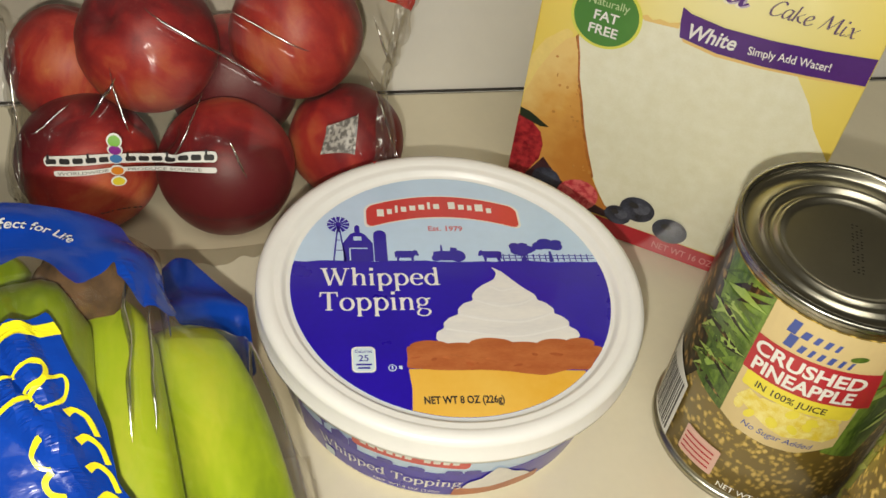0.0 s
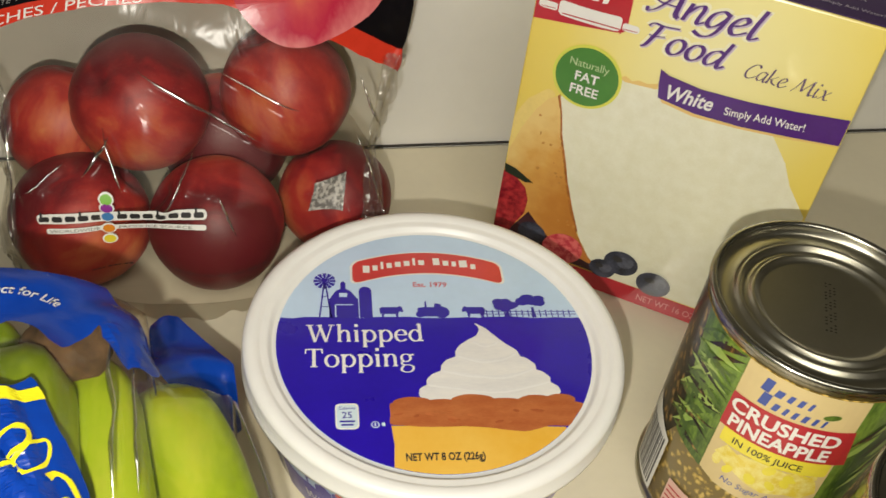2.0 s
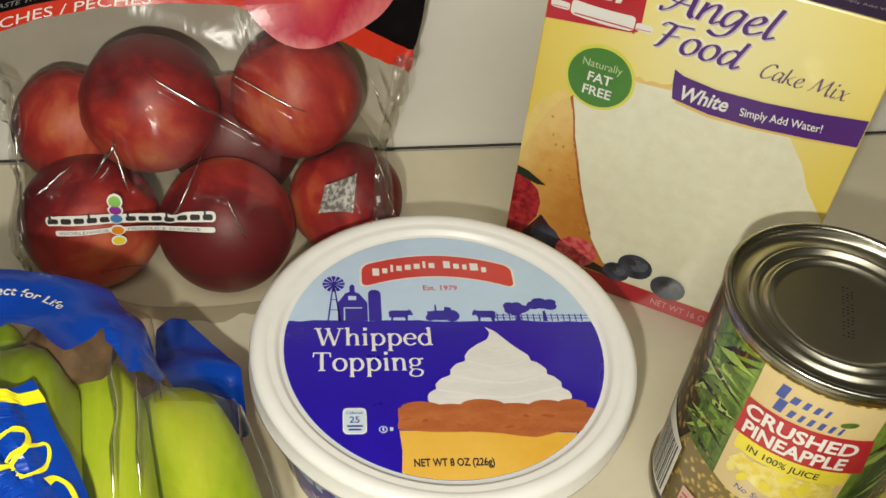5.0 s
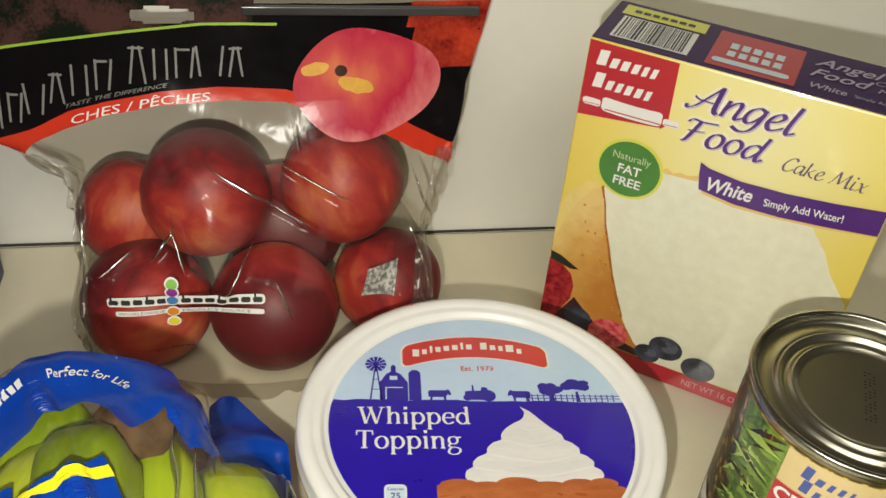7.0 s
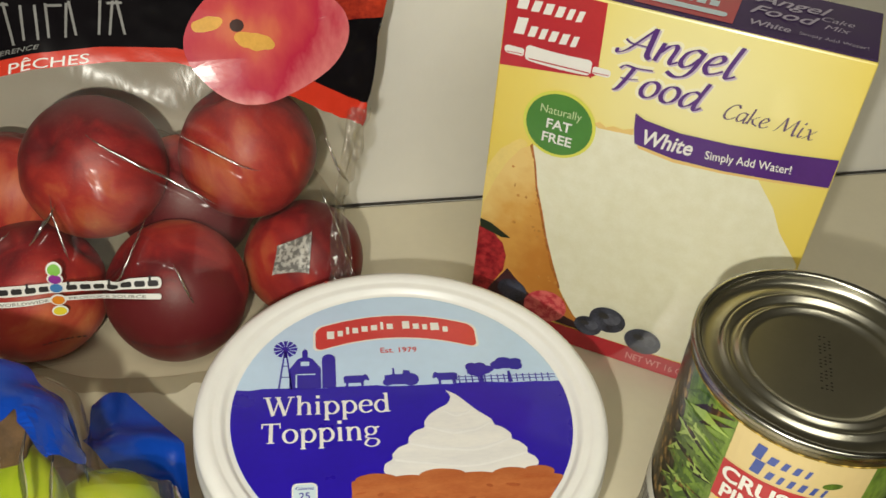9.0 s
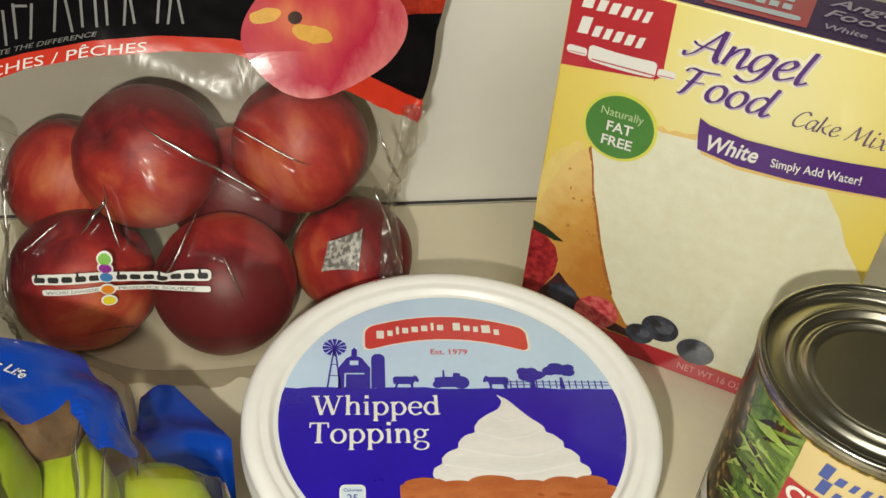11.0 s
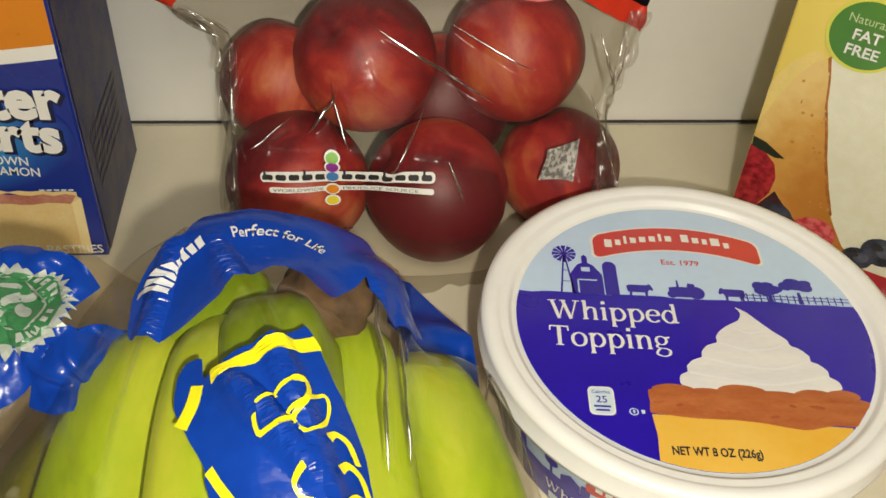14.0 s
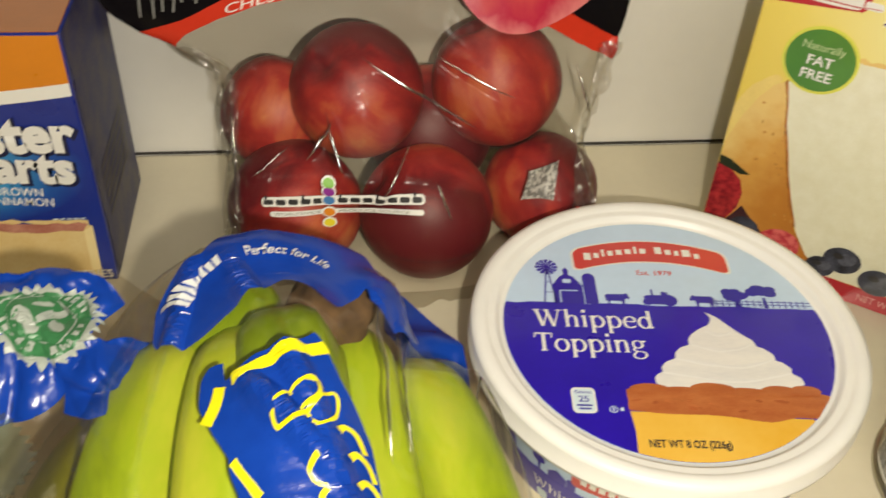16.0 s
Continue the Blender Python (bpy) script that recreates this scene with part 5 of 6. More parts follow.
    lettering("12 PASTRIES", 0.0050, -0.0015, 0.0030, PAPERW, t, f, 0.0011, "RIGHT", 0.012, squash=0.9)
    bars([(-0.022 + 0.0030 * k, -0.0198 + 0.0030 * k, 0.0392, 0.0400) for k in range(5)], PALE, t, f, 0.0010)
    lettering("12", 0.0100, -0.035, 0.030, mat("print_top_ink", (0.62, 0.40, 0.24), 0.4), t, lambda p, h: Vector((p[0], p[1], hgt + 0.0009)), 0, rot=math.pi, bold=0.01)
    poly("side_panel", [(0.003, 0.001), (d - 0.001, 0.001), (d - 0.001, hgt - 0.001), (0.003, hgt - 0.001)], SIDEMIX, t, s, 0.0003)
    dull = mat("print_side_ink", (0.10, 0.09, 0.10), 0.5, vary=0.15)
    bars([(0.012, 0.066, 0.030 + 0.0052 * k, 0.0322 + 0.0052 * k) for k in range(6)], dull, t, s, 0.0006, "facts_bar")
    return t


tarts_box(-0.150, 0.287, 0.0)

# ---- peaches ----
PEACH = peach_mat("peach_skin")
PEACHES = [(-0.0630, 0.3000, 0.0325, 0.0322), (-0.0002, 0.2925, 0.0325, 0.0325), (0.0595, 0.3130, 0.0290, 0.0290), (-0.0320, 0.3280, 0.0790, 0.0322), (0.0364, 0.3350, 0.0790, 0.0318), (-0.0705, 0.3430, 0.0570, 0.0290), (0.0060, 0.3480, 0.0430, 0.0330)]


# the way that each peach turns its blushed cheek
CHEEKS = ((0.5, -0.8, -0.3), (0.25, 0.85, 0.3), (-0.85, -0.5, -0.15), (0.1, -0.8, -0.45), (-0.1, -0.75, 0.1), (0.3, -0.8, 0.3), (0.1, 0.9, 0.3))


def peach(x, y, z, r, k):
    rr = random.Random(k)
    bm = bmesh.new()
    bmesh.ops.create_uvsphere(bm, u_segments=48, v_segments=32, radius=1)
    for v in bm.verts:
        p = v.co.copy()
        dip = math.exp(-((p.x ** 2 + p.y ** 2) / 0.05)) if p.z > 0 else 0
        crease = 0.035 * math.exp(-(p.y / 0.10) ** 2) * (1 if p.x > 0 else 0) * max(0, 1 - abs(p.z) * 0.6)
        v.co = p * (1 - 0.16 * dip - crease + 0.02 * noise.noise(p * 1.4 + Vector((k, 0, 0)))) * r
    cheek = Vector(CHEEKS[k]).normalized()
    stem = Vector((rr.uniform(-0.6, 0.6), rr.uniform(0.2, 0.8), 0.7))
    stem = (stem - cheek * stem.dot(cheek)).normalized()
    turn = Matrix((cheek.cross(stem), cheek, stem)).transposed().to_4x4()
    m = Matrix.Translation((x, y, z)) @ turn
    t = part("peach", bm, PEACH, None, smooth=True)
    t.matrix_world = m
    tagged(t, "ripe red peach with a yellow blush in a clear bag", "peach", "peaches in the bag")
    return t


for k, q in enumerate(PEACHES):
    p_ = peach(*q, k)

# ---- clear peach bag with a black printed header ----
FILM = film_mat("bag_film", 0.009, (0.935, 0.92, 0.885), 0.12, 0.005, 0.16)

RIDGE = film_mat("film_ridge", 0.05, (0.90, 0.88, 0.84), 0.1, 0.70, 0.14)
GATHER = film_mat("film_gather", 0.05, (0.80, 0.78, 0.73), 0.5, 0.10, 0.12)


EDGE_Z = (0.0, 0.033, 0.050, 0.0885, 0.097, 0.1044, 0.110, 0.120, 0.135, 0.178)
EDGE_L = (-0.093, -0.0944, -0.0950, -0.0953, -0.0968, -0.1138, -0.1280, -0.1420, -0.1490, -0.1500)
EDGE_R = (0.0745, 0.0767, 0.0785, 0.0875, 0.0890, 0.0905, 0.0930, 0.0950, 0.0965, 0.1080)


def bag_half(z):
    """Left and right edge of the bag at a height."""
    return float(np.interp(z, EDGE_Z, EDGE_L)), float(np.interp(z, EDGE_Z, EDGE_R))


def bag_base(x, z):
    x0, x1 = bag_half(z)
    u = max(-1, min(1, (2 * x - x0 - x1) / (x1 - x0)))
    puff = (1 - abs(u) ** 3)
    seat = 0.326 + 0.25 * max(0.0, z - 0.09)
    belly = 0.050 * max(0.0, min(1.0, (0.100 - z) / 0.04)) * puff
    return seat - belly - 0.006 * puff


def bag_front(x, z):
    y = bag_base(x, z)
    for px, py, pz, r in PEACHES:
        q = (r + 0.0024) ** 2 - (x - px) ** 2 - (z - pz) ** 2
        if q > 0:
            y = min(y, py - math.sqrt(q))
    return y


NX, NZ, ZT = 170, 140, 0.178
GRID = np.array([[bag_front(bag_half(ZT * j / NZ)[0] + (bag_half(ZT * j / NZ)[1] - bag_half(ZT * j / NZ)[0]) * i / NX, ZT * j / NZ) for i in range(NX + 1)] for j in range(NZ + 1)])
# the film is drawn straight across the two lower peaches
for j in range(NZ + 1):
    for i in range(NX + 1):
        z = ZT * j / NZ
        x = bag_half(z)[0] + (bag_half(z)[1] - bag_half(z)[0]) * i / NX
        if -0.082 < x < 0.004 and 0.040 < z < 0.068:
            GRID[j, i] = min(GRID[j, i], 0.2745 - 0.090 * (x + 0.063) + 70 * max(0, abs(z - 0.0545) - 0.006) ** 2 + 60 * max(0, abs(x + 0.039) - 0.036) ** 2)
LIMIT = GRID.copy()
for _ in range(420):
    s = GRID.copy()
    s[1:-1, 1:-1] = (GRID[:-2, 1:-1] + GRID[2:, 1:-1] + GRID[1:-1, :-2] + GRID[1:-1, 2:]) / 4
    GRID = np.minimum(s, LIMIT)
# creases in the film: start, end, height of the fold
CREASES = ((-0.0303, 0.1084, 0.0214, 0.0800, 0.0034), (0.0037, 0.1052, 0.0400, 0.0900, 0.0026), (-0.0468, 0.0882, -0.0400, 0.0680, 0.0040), (-0.0560, 0.0720, -0.0440, 0.0860, 0.0034), (0.0016, 0.0660, 0.0085, 0.0500, 0.0022), (0.0668, 0.0760, 0.0800, 0.0420, 0.0036),
           (-0.0806, 0.0667, -0.0636, 0.0756, 0.0030), (-0.0900, 0.0930, -0.0880, 0.0420, 0.0036), (0.0700, 0.0980, 0.0830, 0.0640, 0.0034), (-0.0260, 0.0560, -0.0083, 0.0800, 0.0028), (0.0200, 0.0180, 0.0550, 0.0220, 0.0025), (-0.0750, 0.0150, -0.0300, 0.0180, 0.0025),
           (0.0480, 0.1000, 0.0760, 0.1080, 0.0024), (-0.0980, 0.1050, -0.0700, 0.0960, 0.0030), (0.0440, 0.0700, 0.0620, 0.0600, 0.0022))
for j in range(NZ + 1):
    z = ZT * j / NZ
    x0, x1 = bag_half(z)
    for i in range(NX + 1):
        u = i / NX
        x = x0 + (x1 - x0) * u
        d = 0.0008 * abs(noise.noise(Vector((u * 7 + z * 14, z * 28 - u * 3, 3.1)))) + 0.0003 * abs(noise.noise(Vector((u * 18 + z * 42, z * 70, 7.7))))
        d += (0.0065 if z < 0.105 else 0.0012) * max(0, abs(2 * u - 1) - 0.72) / 0.28 * abs(noise.noise(Vector((u * 40, z * 90, 1.7)))) * 2
        if z < 0.11:
            for ax, az, bx, bz, hh in CREASES:
                ll = (bx - ax) ** 2 + (bz - az) ** 2
                s = ((x - ax) * (bx - ax) + (z - az) * (bz - az)) / ll
                if 0 < s < 1:
                    e = abs((x - ax) * (bz - az) - (z - az) * (bx - ax)) / math.sqrt(ll)
                    d += hh * math.exp(-(e / 0.0022) ** 2) * math.sin(math.pi * s) ** 0.6
        GRID[j, i] -= d


def bag_y(x, z):
    x0, x1 = bag_half(z)
    a = max(0, min(NX - 1e-6, (x - x0) / (x1 - x0) * NX))
    b = max(0, min(NZ - 1e-6, z / ZT * NZ))
    i, j = int(a), int(b)
    a, b = a - i, b - j
    return (GRID[j, i] * (1 - a) + GRID[j, i + 1] * a) * (1 - b) + (GRID[j + 1, i] * (1 - a) + GRID[j + 1, i + 1] * a) * b


def on_bag(p, h):
    return Vector((p[0], bag_y(p[0], p[1]) - h, p[1]))


HOLE = (-0.0455, 0.1690, 0.0148, 0.0040)


def sheet(fy, z0, z1, nz=NZ, nx=NX, keep=lambda x, z: True):
    verts, faces = [], []
    for j in range(nz + 1):
        for i in range(nx + 1):
            z = z0(i / nx) + (z1(i / nx) - z0(i / nx)) * j / nz
            a, b = bag_half(z)
            x = a + (b - a) * i / nx
            verts.append((x, fy(x, z), z))
    for j in range(nz):
        for i in range(nx):
            q = (j * (nx + 1) + i, j * (nx + 1) + i + 1, (j + 1) * (nx + 1) + i + 1, (j + 1) * (nx + 1) + i)
            cx, cz = sum(verts[k][0] for k in q) / 4, sum(verts[k][2] for k in q) / 4
            if keep(cx, cz):
                faces.append(q)
    return verts, [], faces


def peach_bag():
    t = thing("peach_bag", pose(0, 0, 0), "clear plastic bag of peaches with a black and red printed header", "bag")
    open_ = lambda x, z: ((x - HOLE[0]) / HOLE[2]) ** 2 + ((z - HOLE[1]) / HOLE[3]) ** 2 > 1
    part("front_film", sheet(bag_y, lambda u: 0.0008, lambda u: ZT - 0.001, keep=open_), FILM, t, "", True)

    def back(x, z):
        a, b = bag_half(z)
        u = (2 * x - a - b) / (b - a)
        return min(0.388, 0.328 + 0.25 * max(0, z - 0.09) + 0.058 * (1 - abs(u) ** 4) * max(0.02, min(1, (0.13 - z) / 0.06)) + 0.0006)
    part("back_film", sheet(back, lambda u: 0.0008, lambda u: ZT - 0.001, 40, 60, keep=open_), FILM, t, "", True)
    # extra crumpled film added low behind the peaches to darken their gaps
    part("bottom_gusset", sheet(lambda x, z: back(x, z) - 0.0025 - 0.004 * abs(noise.noise(Vector((x * 70, z * 60, 4)))), lambda u: 0.0012, lambda u: 0.058 + 0.006 * math.sin(u * 17), 30, 90), GATHER, t, "", True)
    black = mat("bag_black_print", (0.006, 0.005, 0.006), 0.16, vary=0.3, scale=30, bump=0.05, bscale=70, spec=0.14)
    red = mat("bag_red_print", (0.62, 0.040, 0.018), 0.25, vary=0.08, bump=0.2, bscale=90, spec=0.3)
    # lower and upper edge of the red stripe, along the bag
    low = lambda x: float(np.interp(x, (-0.150, -0.129, -0.1138, -0.108, -0.093, -0.0746, -0.0486, -0.0176, 0.0085, 0.057, 0.0905), (0.1000, 0.1030, 0.1040, 0.1108, 0.1186, 0.1252, 0.1300, 0.1313, 0.1301, 0.1140, 0.0955)))
    high_ = lambda x: float(np.interp(x, (-0.150, -0.128, -0.1086, -0.0894, -0.074, -0.048, -0.0224, 0.0087, 0.0627, 0.0906), (0.1040, 0.1110, 0.1177, 0.1275, 0.1315, 0.1363, 0.1379, 0.1364, 0.1216, 0.1062)))
    off = lambda d: (lambda x, z: bag_y(x, z) - d)

    def along(d, z0, z1, nz, nx, x0=-0.150, x1=0.108, keep=lambda x, z: True):
        verts = []
        for j in range(nz + 1):
            for i in range(nx + 1):
                x = x0 + (x1 - x0) * i / nx
                z = z0(x) + (z1(x) - z0(x)) * j / nz
                a, b = bag_half(z)
                x = max(a, min(b, x))
                verts.append((x, bag_y(x, z) - d, z))
        quads = [(j * (nx + 1) + i, j * (nx + 1) + i + 1, (j + 1) * (nx + 1) + i + 1, (j + 1) * (nx + 1) + i) for j in range(nz) for i in range(nx)]
        return verts, [], [q for q in quads if keep(sum(verts[k][0] for k in q) / 4, sum(verts[k][2] for k in q) / 4)]
    part("red_stripe", along(0.0006, low, high_, 6, 130), red, t, "", True)
    part("header", along(0.0008, lambda x: high_(x) - 0.0004, lambda x: 0.1745, 30, 130, keep=open_), black, t, "", True)
    orchard = mat("bag_orchard_print", (0.008, 0.012, 0.008), 0.18, col2=(0.07, 0.032, 0.028), scale=70, sharp=0.14, spec=0.15)
    curve = lambda u: 0.1445 + 0.0215 * min(1, u * 2.1) ** 0.6
    part("orchard_picture", sheet(off(0.0011), curve, lambda u: 0.1765, 8, 90, lambda x, z: open_(x, z) and x < -0.004), orchard, t, "", True)
    lime = mat("bag_lime_line", (0.30, 0.48, 0.04), 0.3, vary=0.1)
    part("lime_line", sheet(off(0.0013), lambda u: curve(u) - 0.0010, lambda u: curve(u) + 0.0002, 1, 90, lambda x, z: x < 0.006), lime, t, "", True)
    photo = mat("bag_fruit_photo", (0.13, 0.006, 0.008), 0.25, col2=(0.52, 0.05, 0.02), scale=60, sharp=0.06, spec=0.25)
    part("fruit_photo", sheet(off(0.0011), lambda u: 0.1440, lambda u: 0.1750, 8, 60, lambda x, z: x > 0.068), photo, t, "", True)
    donut = grad_mat("bag_printed_fruit_tones", ((0.0, (0.74, 0.20, 0.09)), (0.35, (0.62, 0.075, 0.075)), (0.7, (0.50, 0.022, 0.06)), (1.0, (0.72, 0.20, 0.20))), (0.040, 0.33, 0.142), (0.045, 1.0, 0.030), 0.25, 0.2, 0.42, 95, (1, 1, 0.45))
    rim = [(0.0478 + 0.0345 * math.cos(a) * (1 + 0.05 * math.sin(2 * a + 0.6)), 0.1385 + 0.0250 * math.sin(a) * (1 + 0.06 * math.cos(3 * a))) for a in [k * math.pi / 28 for k in range(56)]]
    poly("printed_fruit", rim, donut, t, on_bag, 0.0016, 0.004)
    gold = mat("bag_fruit_gold", (0.78, 0.42, 0.08), 0.25, vary=0.15, scale=90)
    poly("fruit_blush", wavy(oval(0.0425, 0.1375, 0.0092, 0.0036, 18, rot=-0.25), 0.0016, 2), gold, t, on_bag, 0.0019, 0.004)
    poly("fruit_blush", wavy(oval(0.0225, 0.1455, 0.0066, 0.0030, 18, rot=0.2), 0.0014, 2), gold, t, on_bag, 0.0019, 0.004)
    poly("fruit_hollow", oval(0.0350, 0.1445, 0.0030, 0.0026, 16), mat("bag_fruit_dark", (0.05, 0.015, 0.01), 0.3, vary=0.2), t, on_bag, 0.0021, 0.003)
    silver = mat("bag_silver_ink", (0.22, 0.215, 0.205), 0.3, vary=0.1)
    # brand as plain strokes
    x = -0.1270
    for k, w in enumerate((0.0090, 0.0075, 0.0090, 0.0090, 0.0095, 0.0085, 0, 0.0100, 0.0085, 0.0095, 0.0120, 0.0090)):
        if w:
            zb = high_(x + w / 2) + 0.0048
            tall = 0.0165 if k in (0, 7) else 0.0135
            lean = ((0.0, 0.0), (0.0, 0.0016), (-0.0016, 0.0016), (0.0022, -0.0022))[k % 4]
            for q in (0, 1):
                xx = x + q * (w - 0.0030)
                poly("brand_stroke", [(xx, zb), (xx + 0.0010, zb), (xx + 0.0015 + lean[q], zb + tall), (xx + 0.0004 + lean[q], zb + tall)], silver, t, on_bag, 0.0016, 0.004)
            if k % 2:
                poly("brand_stroke", pill(x + 0.0008, x + w - 0.0022, zb + tall - 0.0014, zb + tall - 0.0004, 0.0004), silver, t, on_bag, 0.0017, 0.004)
        x += (w or 0.004) + 0.0012
    edge_line = lambda p, h: on_bag((p[0], p[1] + high_(p[0])), h)
    lettering("TASTE THE DIFFERENCE", 0.0018, -0.0920, 0.0014, silver, t, edge_line, 0.0016, shear=0.3, squash=1.75, longest=0.003)
    lettering("CHES / PÊCHES", 0.0038, -0.0900, 0.0016, PAPERW, t, lambda p, h: on_bag((p[0], p[1] + 0.35 * low(p[0]) + 0.65 * high_(p[0]) - 0.0050), h), 0.0016, bold=0.0, squash=1.85, shear=0.12, longest=0.003)
    slider = part("zip_slider", box(-0.010, 0.100, -0.0016, 0.0012, 0.1700, 0.1742, 0.0005), INK, t)
    slider.location.y = 0.3385
    # grower's mark: pale outline, short bars, a line of words and five dots
    slope = lambda x: 0.0036 * (x + 0.0755) / 0.071
    mark = lambda p, h: on_bag((p[0], p[1] + slope(p[0])), h)
    poly("mark_pill", pill(-0.0765, -0.0470, 0.0541, 0.0586, 0.0018) , PAPERW, t, mark, 0.0008, 0.002)
    poly("mark_pill", pill(-0.0455, -0.0040, 0.0541, 0.0586, 0.0018), PAPERW, t, mark, 0.0008, 0.002)
    for k in range(13):
        if k != 5:
            x = -0.0757 + 0.0055 * k
            tall = 0.0596 if k in (0, 3, 6, 9, 12) else 0.0579
            poly("brand_bar", pill(x, x + 0.0044, 0.0551, 0.0575, 0.0009), INK, t, mark, 0.0011, 0.002)
            poly("brand_bar", pill(x + 0.0006, x + 0.0016, 0.0560, tall - 0.0002, 0.0003), INK, t, mark, 0.0012, 0.002)
    poly("mark_line", pill(-0.0730, -0.0045, 0.0499, 0.0521, 0.0010), PAPERW, t, mark, 0.0008, 0.002)
    ink = mat("mark_grey_ink", (0.20, 0.19, 0.17), 0.4)
    lettering("WORLDWIDE", 0.0013, -0.0715, 0.0505, ink, t, mark, 0.0011, bold=0.01, squash=1.9, longest=0.003)
    lettering("PRODUCE SOURCE", 0.0013, -0.0425, 0.0505, ink, t, mark, 0.0011, bold=0.01, squash=2.05, longest=0.003)
    for zc, col in ((0.0657, (0.20, 0.48, 0.06)), (0.0622, (0.26, 0.03, 0.28)), (0.0582, (0.06, 0.20, 0.46)), (0.0525, (0.72, 0.24, 0.02)), (0.0472, (0.76, 0.62, 0.04))):
        poly("dot_edge", oval(-0.0466, zc, 0.0033, 0.0026, 20), PAPERW, t, on_bag, 0.0013, 0.003)
        poly("dot", oval(-0.0466, zc, 0.0026, 0.0020, 20), mat("dot_%d" % round(zc * 1e4), col, 0.35, vary=0.08), t, on_bag, 0.0016, 0.003)
    poly("pale_label", [(0.0424, 0.0486), (0.0454, 0.0626), (0.0619, 0.0602), (0.0593, 0.0437)], mat("label_pale_grey", (0.62, 0.60, 0.56), 0.4, col2=(0.20, 0.19, 0.18), scale=420, sharp=0.2), t, on_bag, 0.0009, 0.002)
    bars([(x, x + w, 0.0312, 0.0320) for x, w in ((-0.0585 + 0.0023 * k, 0.0017 if k % 3 else 0.0010) for k in range(40)) if -0.058 < x < -0.040 or -0.020 < x < 0.020], mat("mark_dark_ink", (0.05, 0.03, 0.03), 0.4), t, on_bag, 0.0008, "print_bar", 0.004)
    # ridges of pinched film, added extra glossy to draw bright streaks
    for ax, az, bx, bz, hh in CREASES[:10]:
        n = 26
        verts, faces = [], []
        for i in range(n + 1):
            s = i / n
            x, z = ax + (bx - ax) * s + 0.0006 * noise.noise(Vector((s * 5, ax * 90, 1))), az + (bz - az) * s
            r = (0.00085 if hh == 0.0034 else 0.00050) * math.sin(math.pi * min(0.98, max(0.02, s))) ** 0.7
            d = Vector((bx - ax, 0, bz - az)).normalized()
            e = Vector((-d.z, 0, d.x))
            for q in range(7):
                a = math.pi * q / 6
                verts.append(tuple(Vector((x, bag_y(x, z) - 0.0002, z)) + e * r * math.cos(a) + Vector((0, -1, 0)) * r * math.sin(a)))
        faces = [(7 * i + q, 7 * i + q + 1, 7 * i + q + 8, 7 * i + q + 7) for i in range(n) for q in range(6)]
        part("film_ridge", (verts, [], faces), RIDGE, t, "", True)
    # gathered edges of the bag: the film is crumpled into sharp folds down both sides
    for side in (0, 1):
        rows, nq, verts = [0.001 + 0.104 * j / 120 for j in range(121)], 14, []
        for z in rows:
            a, b = bag_half(z)
            wide = 0.010 + 0.004 * noise.noise(Vector((z * 40, side * 9, 1)))
            for q in range(nq + 1):
                x = a - 0.0012 + wide * q / nq if side == 0 else b + 0.0012 - wide * q / nq
                x += 0.0016 * noise.noise(Vector((z * 120, side * 5, 2))) * (1 - q / nq)
                fold = 0.0055 * abs(noise.noise(Vector((q * 0.42 + z * 60, z * 95 + side * 3, 5)))) + 0.003 * abs(noise.noise(Vector((q * 0.9, z * 210, side * 4 + 6))))
                verts.append((x, bag_y(max(a, min(b, x)), z) - 0.0006 - fold * math.sin(math.pi * (0.15 + 0.7 * q / nq)), z))
        part("side_gather", (verts, [], [((nq + 1) * j + q, (nq + 1) * j + q + 1, (nq + 1) * (j + 1) + q + 1, (nq + 1) * (j + 1) + q) for j in range(120) for q in range(nq)]), GATHER, t, "", True)
    verts = []
    for i in range(121):
        x = -0.098 + 0.184 * i / 120
        for q in (0, 1, 2):
            y = bag_y(x, 0.001) - 0.0085 * q * (0.55 + 0.45 * noise.noise(Vector((x * 60, 0, 2))))
            verts.append((x, y, 0.0012 + 0.0050 * abs(noise.noise(Vector((x * 110, q, 3)))) * (q > 0)))
    part("bottom_weld", (verts, [], [(3 * i + q, 3 * i + q + 1, 3 * i + q + 4, 3 * i + q + 3) for i in range(120) for q in (0, 1)]), GATHER, t, "", True)
    return t


peach_bag()

# ---- bananas ----
BANANA = skin_mat("green_banana_skin", ((0.30, (0.10, 0.16, 0.008)), (0.44, (0.22, 0.33, 0.010)), (0.60, (0.36, 0.49, 0.016)), (0.78, (0.52, 0.57, 0.045))), 22, 0.28, 0.15, (1, 0.40, 1), 0.06)
OLIVE = skin_mat("olive_banana_skin", ((0.34, (0.07, 0.07, 0.008)), (0.50, (0.15, 0.17, 0.008)), (0.66, (0.24, 0.27, 0.015)), (0.80, (0.30, 0.30, 0.04))), 26, 0.36, 0.15, (1, 0.35, 1), 0.08)
TIPBROWN = mat("banana_tip_brown", (0.06, 0.04, 0.02), 0.7, vary=0.3, scale=200)
CROWN = mat("banana_crown_brown", (0.055, 0.030, 0.014), 0.85, col2=(0.17, 0.095, 0.042), scale=160, bump=0.4, bscale=300)
